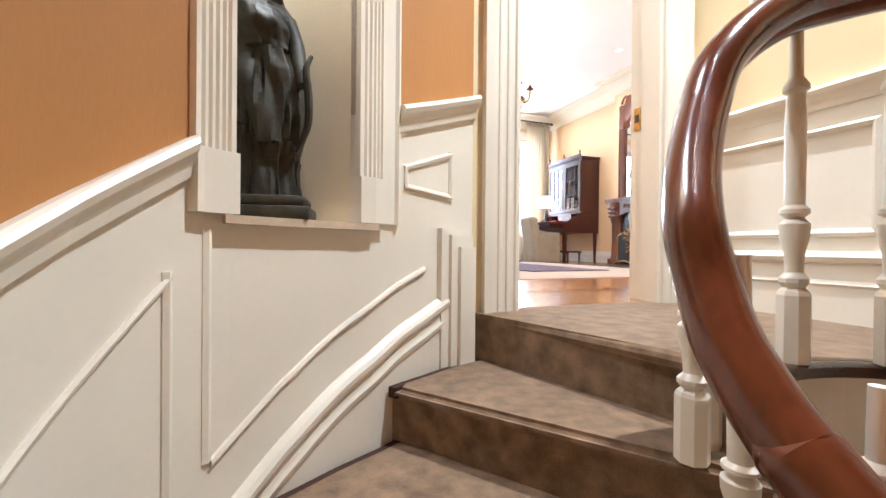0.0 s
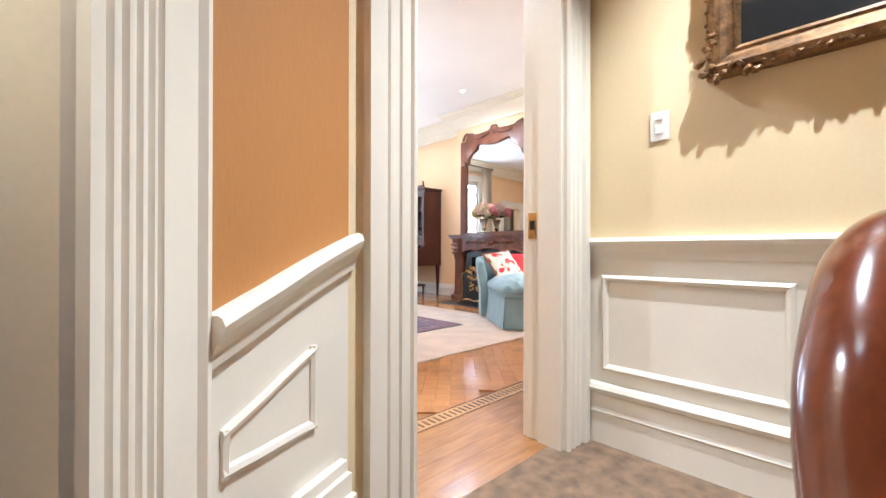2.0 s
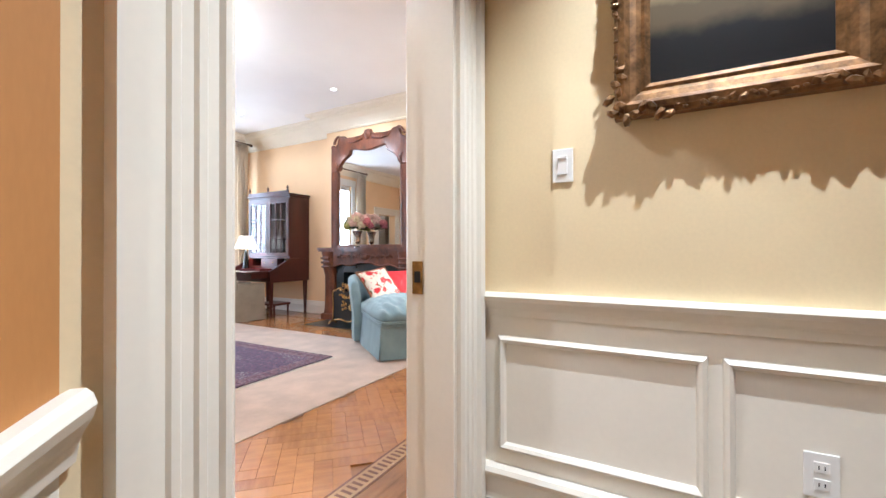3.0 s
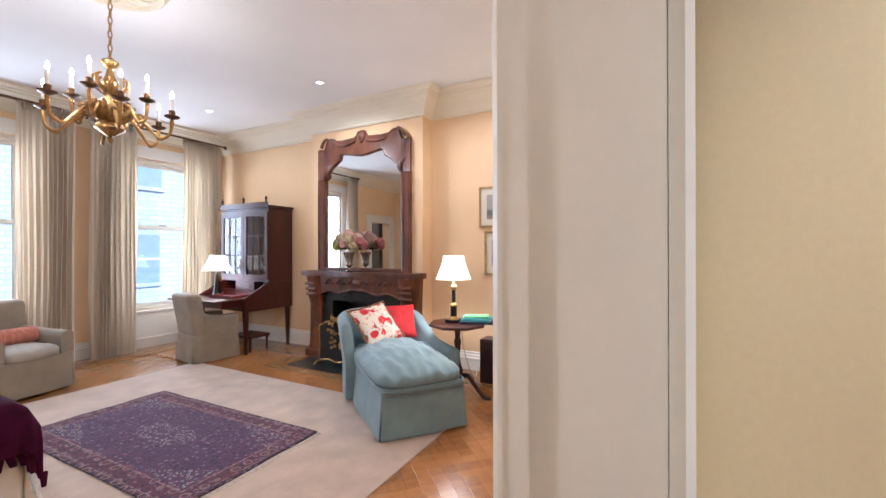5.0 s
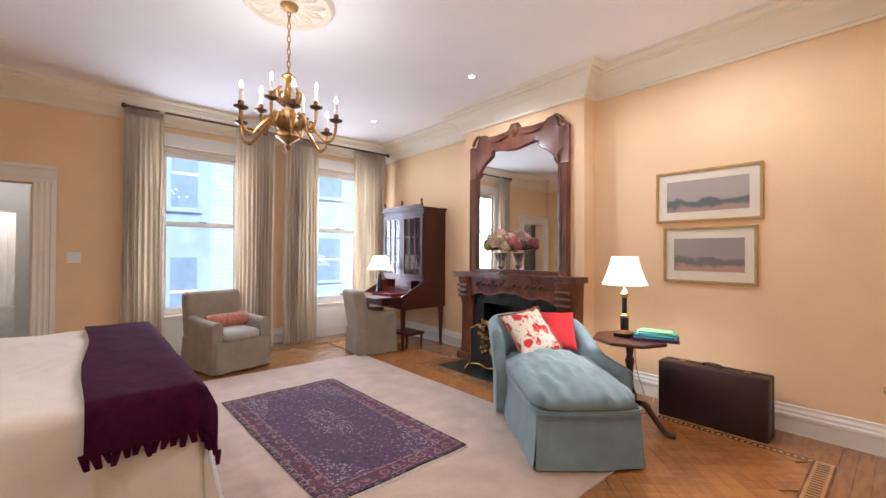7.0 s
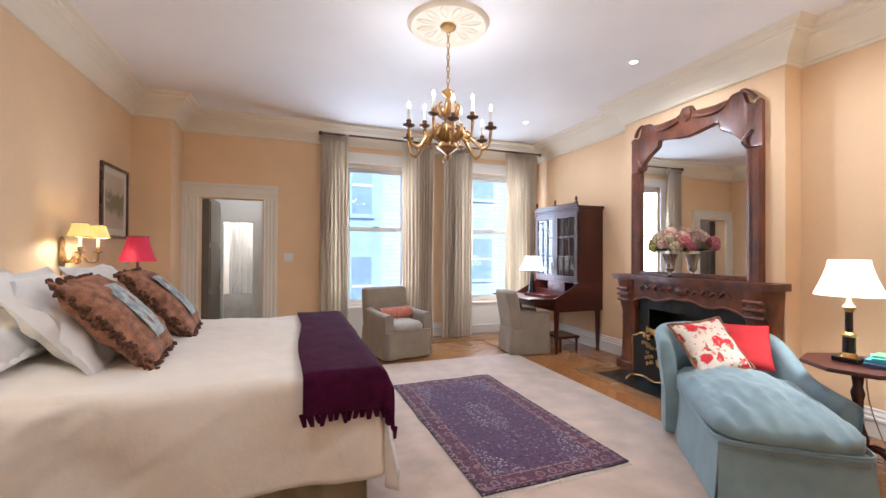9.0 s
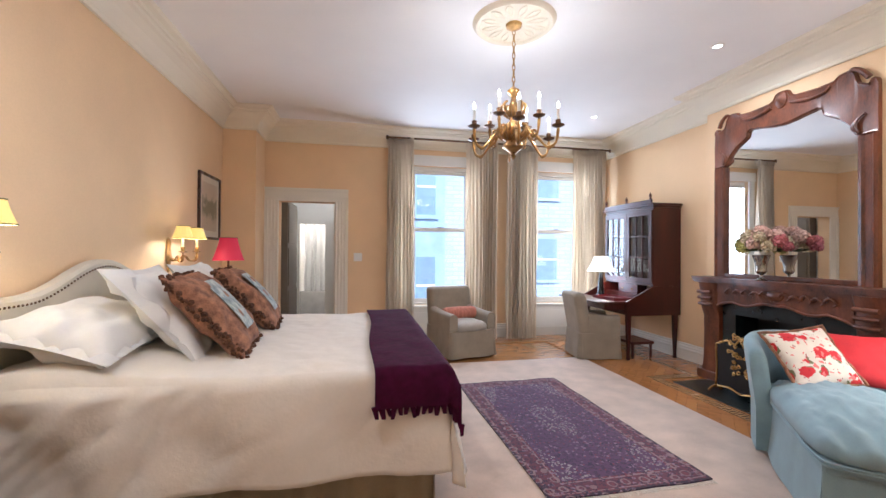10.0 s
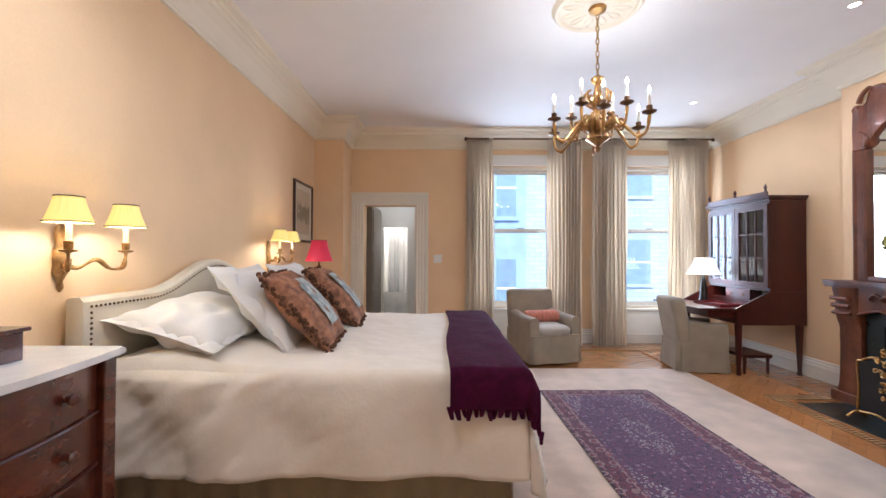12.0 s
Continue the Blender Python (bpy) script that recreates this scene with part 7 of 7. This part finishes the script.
# the fourth fixture only houses the added fill lamp
for x, y in DOWN:
    dn = thing("downlight", "small round recessed ceiling downlight, lit; two of the six are added fill", "downlight", pose(x, y, CEIL), "recessed downlights")
    part("trim_ring", lathe([(0.035, -0.001), (0.037, -0.006), (0.052, -0.005), (0.054, -0.0005)], 24), WHITE, dn)
    part("lens", lathe([(0.004, -0.0045), (0.034, -0.003), (0.034, -0.001)], 20), LENS, dn)

# ---- hall things ----
statue_bm = bmesh.new()
rows = []
SEG, LEV = 84, 120
TAB = [(0.05, 0.080), (0.10, 0.070), (0.14, 0.067), (0.20, 0.077), (0.29, 0.085), (0.38, 0.083), (0.43, 0.076), (0.475, 0.072), (0.52, 0.080), (0.555, 0.083), (0.58, 0.072), (0.602, 0.045), (0.622, 0.029), (0.64, 0.025)]
LEAN = [(0.05, 0.006), (0.38, 0.004), (0.47, -0.004), (0.555, -0.020), (0.605, -0.002), (0.64, 0.012)]
for k in range(LEV):
    z = 0.055 + 0.58 * k / (LEV - 1)
    r = between(TAB, z)
    cx = between(LEAN, z)
    slope = -0.30 * max(0.0, min(1.0, (z - 0.50) / 0.06)) * max(0.0, min(1.0, (0.635 - z) / 0.03))
    ring = []
    for i in range(SEG):
        a = 2 * math.pi * i / SEG
        ca, sa = math.cos(a), math.sin(a)
        turn = a + 0.25 * noise.noise(Vector((ca * 2, sa * 2, z * 5)))
        hem = 0.255 + 0.055 * math.sin(a - 0.6) + 0.012 * math.sin(5 * a)
        if z < hem:
            f = 0.011 * abs(math.sin(7 * turn + 2.5 * z)) + 0.0055 * math.sin(17 * turn + 3 * z) - 0.004
        elif z < 0.455:
            f = 0.005 + 0.0065 * math.sin(6 * turn + 20 * z) + 0.009 * abs(math.sin(9 * turn - 13 * z)) + 0.003 * math.sin(23 * turn + 9 * z) - 0.010 * max(0.0, (z - 0.40) / 0.055)
        elif z < 0.565:
            f = 0.0055 * math.sin(5 * turn - 34 * z) + 0.005 * abs(math.sin(10 * turn + 28 * z)) + 0.010 * math.exp(-((ca * 0.5 - 0.25) ** 2 + (z - 0.515) ** 2 * 900)) * max(0.0, -sa) + 0.010 * math.exp(-((ca * 0.5 + 0.25) ** 2 + (z - 0.515) ** 2 * 900)) * max(0.0, -sa)
        else:
            f = 0.0
        f += 0.006 * noise.noise(Vector((ca * 3, sa * 3, z * 16))) + 0.0045 * math.sin(4 * a + 26 * z + 2 * noise.noise(Vector((ca, sa, z * 6)))) * (z > 0.16)
        ring.append(statue_bm.verts.new((cx + (r * 1.08 + f) * ca, (r * 0.8 + f) * sa, z + slope * r * ca)))
    rows.append(ring)
for a, b in zip(rows, rows[1:]):
    for i in range(SEG):
        statue_bm.faces.new((a[i], a[(i + 1) % SEG], b[(i + 1) % SEG], b[i]))
statue_bm.faces.new(rows[0][::-1]), statue_bm.faces.new(rows[-1])


def lumpy(m, waves, sub=3):
    """A rounded piece with wavy locks cut into it."""
    got = bmesh.ops.create_icosphere(statue_bm, subdivisions=sub, radius=1)
    for v in got["verts"]:
        x, y, z = v.co
        v.co = m @ (v.co * (1 + waves * math.sin(16 * z + 5 * math.atan2(y, x) + 2 * x) + 0.6 * waves * noise.noise(v.co * 5)))


lumpy(pose(0.048, -0.014, 0.652, 0, 42, 0) @ Matrix.Diagonal((0.031, 0.030, 0.047, 1)), 0.012)
lumpy(pose(0.034, -0.002, 0.686, 0, 30, 0) @ Matrix.Diagonal((0.056, 0.046, 0.034, 1)), 0.045, 4)
lumpy(pose(-0.022, 0.006, 0.680) @ Matrix.Diagonal((0.024, 0.026, 0.026, 1)), 0.10)
tube(smooth_path([(-0.082, -0.02, 0.575), (-0.118, -0.03, 0.50), (-0.122, -0.045, 0.42), (-0.108, -0.055, 0.33)], 6), lambda t: 0.03 - 0.013 * t, 12, statue_bm)
tube(smooth_path([(0.052, 0.0, 0.55), (0.078, -0.015, 0.48), (0.090, -0.035, 0.42), (0.104, -0.055, 0.36)], 6), lambda t: 0.027 - 0.012 * t, 12, statue_bm)
tube(smooth_path([(0.125, -0.06, 0.44), (0.112, -0.065, 0.40), (0.118, -0.06, 0.33), (0.115, -0.055, 0.25), (0.085, -0.05, 0.18)], 6), lambda t: 0.005 + 0.006 * math.sin(t * 3.1), 8, statue_bm)
box(statue_bm, -0.11, -0.09, 0.0, 0.125, 0.09, 0.036, bevel=0.006)
box(statue_bm, -0.10, -0.08, 0.036, 0.112, 0.08, 0.064, bevel=0.008)
tube(smooth_path([(-0.112, 0.0, 0.02), (-0.108, 0.004, 0.12), (-0.116, 0.0, 0.22), (-0.108, 0.0, 0.345)], 6), lambda t: 0.036 - 0.008 * t + 0.004 * math.sin(17 * t), 10, statue_bm)
single("statue", statue_bm, BRONZE, "dark bronze draped statue with a bow in the niche", "statue", pose(0.240, 1.772, NICHE_Z + 0.004, 0, 0, -8))

painting = thing("framed_painting", "dark landscape painting in a heavy carved gilt frame", "painting", pose(HALL_X - 0.002, 1.265, 1.446, 0, 0, 90))
PW, PH, FW, FD_ = 0.62, 0.78, 0.10, 0.062
FR = [(0, 0), (0, 0.035), (0.012, 0.058), (0.03, 0.062), (0.045, 0.045), (0.062, 0.04), (0.075, 0.03), (0.085, 0.034), (0.1, 0.02), (0.1, 0)]
OLDGILT = material("tarnished_gilt", (0.26, 0.135, 0.05), 0.42, metal=0.55, vary=0.4, scale=24, bump=0.5, fine=90)
for a, b in (((-PW / 2, 0), (PW / 2, 0)), ((PW / 2, 0), (PW / 2, PH)), ((PW / 2, PH), (-PW / 2, PH)), ((-PW / 2, PH), (-PW / 2, 0))):
    av, bv = Vector((a[0], 0, a[1])), Vector((b[0], 0, b[1]))
    d = (bv - av).normalized()
    inn = Vector((-d.z, 0, d.x))
    bm = bmesh.new()
    ra = [bm.verts.new(av + inn * u + d * u + Vector((0, w, 0))) for u, w in FR]
    rb = [bm.verts.new(bv + inn * u - d * u + Vector((0, w, 0))) for u, w in FR]
    for i in range(len(FR)):
        bm.faces.new((ra[i], ra[(i + 1) % len(FR)], rb[(i + 1) % len(FR)], rb[i]))
    bm.faces.new(ra), bm.faces.new(rb[::-1])
    bar = part("frame_bar", bm, OLDGILT, painting, "carved gilt frame moulding", smooth=False)
    rnd = random.Random(int(a[0] * 100 + a[1] * 7) + 5)
    L = (bv - av).length
    for k in range(int(L / 0.022)):
        s = (k + 0.5) * 0.022
        near = min(s, L - s)
        size = 0.023 if near < 0.15 else 0.016 if abs(s - L / 2) < 0.08 else 0.0095
        p = av + d * s + inn * (0.012 + rnd.uniform(-0.026, 0.012) * (1 if near < 0.15 else 0.4)) + Vector((0, 0.052 + rnd.uniform(-0.004, 0.008), 0))
        bm = bmesh.new()
        bmesh.ops.create_icosphere(bm, subdivisions=1, radius=1, matrix=Matrix.Translation(p) @ Matrix.Rotation(rnd.uniform(0, 3), 4, "Y") @ Matrix.Diagonal((size, size * 0.7, size * 0.6, 1)))
        part("carved_leaf", bm, OLDGILT, bar)
part("canvas", boxes((-PW / 2 + 0.09, 0.012, 0.09, PW / 2 - 0.09, 0.018, PH - 0.09)), painted("dark_landscape", (0.22, 0.17, 0.09), (0.10, 0.075, 0.04), (0.006, 0.007, 0.008), 0.5, 0.03, 0.3), painting, "dark stormy landscape canvas", smooth=False)

plate = material("white_plastic", (0.80, 0.79, 0.75), 0.35, vary=0.02)
sw = thing("light_switch", "white rocker light switch plate on the yellow wall", "light switch", pose(HALL_X, 1.742, 1.325))
part("plate", boxes((-0.007, -0.0345, -0.057, -0.0005, 0.0345, 0.057), bevel=0.002), plate, sw, smooth=False)
part("rocker", boxes((-0.012, -0.016, -0.032, -0.0072, 0.016, 0.032), bevel=0.002), plate, sw, smooth=False)
part("slot", boxes((-0.0165, -0.014, 0.024, -0.0121, 0.014, 0.030)), plate, sw, smooth=False)
ou = thing("wall_outlet", "white double wall outlet in the hall dado", "outlet", pose(HALL_X - 0.0065, 1.085, 0.452))
part("plate", boxes((-0.006, -0.036, -0.058, -0.0005, 0.036, 0.058), bevel=0.002), plate, ou, smooth=False)
for z in (-0.022, 0.022):
    so = part("socket", boxes((-0.0085, -0.016, z - 0.014, -0.0061, 0.016, z + 0.014), bevel=0.001), plate, ou, smooth=False)
    for y in (-0.006, 0.006):
        # raised black sliver coloured like the shade inside a slot
        part("slot", boxes((-0.0092, y - 0.0012, z - 0.005, -0.0086, y + 0.0012, z + 0.005)), NEARBLACK, so, smooth=False)
sw2 = thing("light_switch", "white switch plate beside the far door casing", "light switch", pose(1.64, YN, 1.25))
part("plate", boxes((-0.06, -0.007, -0.06, 0.06, -0.0005, 0.06), bevel=0.002), plate, sw2, smooth=False)
part("rocker", boxes((-0.04, -0.011, -0.03, 0.04, -0.0072, 0.03), bevel=0.002), plate, sw2, smooth=False)
# the second hall fixture is added with its fill lamp
for x, y in HALL_DOWN:
    dn = thing("downlight", "small round recessed ceiling downlight, lit; two of the six are added fill", "downlight", pose(x, y, CEIL), "recessed downlights")
    part("trim_ring", lathe([(0.035, -0.001), (0.037, -0.006), (0.052, -0.005), (0.054, -0.0005)], 24), WHITE, dn)
    part("lens", lathe([(0.004, -0.0045), (0.034, -0.003), (0.034, -0.001)], 20), LENS, dn)

# closet door in the south wall, not quite shut
casing("trim_4", 2.62, 3.42, 2.1, YS, 1, 0.10, "cream moulded casing of the closet door")
closet = thing("closet_door", "cream panelled closet door with a small brass knob, ajar", "door", pose(2.63, YS + 0.022, 0.0, 0, 0, 2.7))
part("leaf", boxes((0, -0.018, 0.004, 0.78, 0.018, 2.09), bevel=0.002), CREAM, closet, smooth=False)
for z0, z1 in ((0.2, 0.86), (1.04, 1.95)):
    part("panel", boxes((0.11, 0.0175, z0, 0.67, 0.024, z1), bevel=0.003), CREAM, closet, smooth=False)
part("knob", lathe([(0.014, 0), (0.008, 0.004), (0.007, 0.012), (0.012, 0.018), (0.013, 0.024), (0.006, 0.030)], 14), BRASS, closet, "small brass knob").matrix_local = pose(0.735, 0.018, 0.96, -90, 0, 0)
part("edge_latch", boxes((0.7805, -0.008, 0.80, 0.782, 0.008, 0.90)), BRASS, closet, smooth=False)

# floor register under the right window
vent = thing("floor_register", "brass floor register below the window", "vent", pose(4.85, 8.2, -0.011))
part("frame", boxes((-0.16, -0.06, 0, 0.16, -0.05, 0.006), (-0.16, 0.05, 0, 0.16, 0.06, 0.006), (-0.16, -0.05, 0, -0.15, 0.05, 0.006), (0.15, -0.05, 0, 0.16, 0.05, 0.006)), BRASS, vent, smooth=False)
for k in range(14):
    part("slat", boxes((-0.142 + 0.021 * k, -0.05, 0.001, -0.132 + 0.021 * k, 0.05, 0.005)), DARKBRASS, vent, smooth=False)

# ---- parquet ----
floor_ob = bpy.data.objects["floor"]


def inlay(name, x0, y0, x1, y1, along_x):
    """A strip of maple and walnut inlay let into the floor: two lines and a row of blocks."""
    root = tagged(new(name), "maple and walnut inlaid border of the oak floor", "floor", kind="structure")
    part("field", boxes((x0, y0, -0.012, x1, y1, 0.0)), INLAY_L, root, smooth=False)
    w = 0.012
    m = min(0.028, 0.3 * min(x1 - x0, y1 - y0))
    if along_x:
        rows = [(x0, y0, 0.0005, x1, y0 + w, 0.001), (x0, y1 - w, 0.0005, x1, y1, 0.001)]
        rungs = [(x0 + 0.02 + 0.036 * k, y0 + m, 0.0004, x0 + 0.036 + 0.036 * k, y1 - m, 0.0009) for k in range(int((x1 - x0 - 0.04) / 0.036))]
    else:
        rows = [(x0, y0, 0.0005, x0 + w, y1, 0.001), (x1 - w, y0, 0.0005, x1, y1, 0.001)]
        rungs = [(x0 + m, y0 + 0.02 + 0.036 * k, 0.0004, x1 - m, y0 + 0.036 + 0.036 * k, 0.0009) for k in range(int((y1 - y0 - 0.04) / 0.036))]
    for r in rows:
        part("line", boxes(r), INLAY_D, root, smooth=False)
    tagged(part("blocks", boxes(*rungs), INLAY_D, root, "small walnut blocks", smooth=False), kind="stuff")


inlay("floor_inlay_1", 0.4, 2.586, 5.305, 2.70, True)
inlay("floor_inlay_2", 5.245, 2.702, 5.305, 4.50, False)
inlay("floor_inlay_3", 4.73, 4.502, 5.305, 4.616, True)
inlay("floor_inlay_4", 4.73, 4.618, 4.844, 6.03, False)
inlay("floor_inlay_5", 4.73, 6.032, 5.305, 6.146, True)
inlay("floor_inlay_6", 5.245, 6.148, 5.305, 7.95, False)
inlay("floor_inlay_7", 0.4, 7.952, 5.305, 8.066, True)
# plain boards between the border and the walls
k = 0
for x0, y0, x1, y1, ax in ((XW, YS - 0.03, XE, 2.585, True), (5.307, 2.587, XE, 8.065, False), (XW, 8.068, XE, YN, True)):
    n = max(1, round(((y1 - y0) if ax else (x1 - x0)) / 0.085))
    for i in range(n):
        if ax:
            r = (x0, y0 + (y1 - y0) * i / n, -0.012, x1, y0 + (y1 - y0) * (i + 1) / n - 0.0012, -0.0005)
        else:
            r = (x0 + (x1 - x0) * i / n, y0, -0.012, x0 + (x1 - x0) * (i + 1) / n - 0.0012, y1, -0.0005)
        b = mesh_object("board", boxes(r), OAKPLAIN)
        b.parent = floor_ob
part_threshold = mesh_object("board", boxes((DX0, 2.116, -0.012, DX1, YS - 0.031, -0.0005)), OAKPLAIN)
part_threshold.parent = floor_ob

PWD, PLN = 0.085, 0.34
plank_mesh = bpy.data.meshes.new("plank")
bm = bmesh.new()
box(bm, -PLN / 2 + 0.0006, -PWD / 2 + 0.0006, -0.010, PLN / 2 - 0.0006, PWD / 2 - 0.0006, 0.0, bevel=0.0008, seg=1)
bmesh.ops.recalc_face_normals(bm, faces=bm.faces)
bm.to_mesh(plank_mesh)
bm.free()
plank_mesh.materials.append(OAK)
turn = Matrix.Rotation(radians(45), 2)
for i in range(-60, 90):
    for j in range(-20, 30):
        for cx, cy, rz in ((PWD / 2, PLN / 2, 90), (PWD + PLN / 2, PWD / 2, 0)):
            p = turn @ Vector((i * PWD + j * PLN + cx, i * PWD - j * PLN + cy))
            x, y = p.x + 2.0, p.y + 2.0
            south = 0.9 < x < 5.30 and 2.64 < y < 3.52
            east = 4.42 < x < 5.30 and 3.52 <= y < 8.02
            if not (south or east):
                continue
            if 4.80 < x and 4.56 < y < 6.09:
                continue
            ob = new("plank", plank_mesh)
            ob.parent = floor_ob
            ob.matrix_local = pose(x, y, -0.0016, 0, 0, rz + 45)
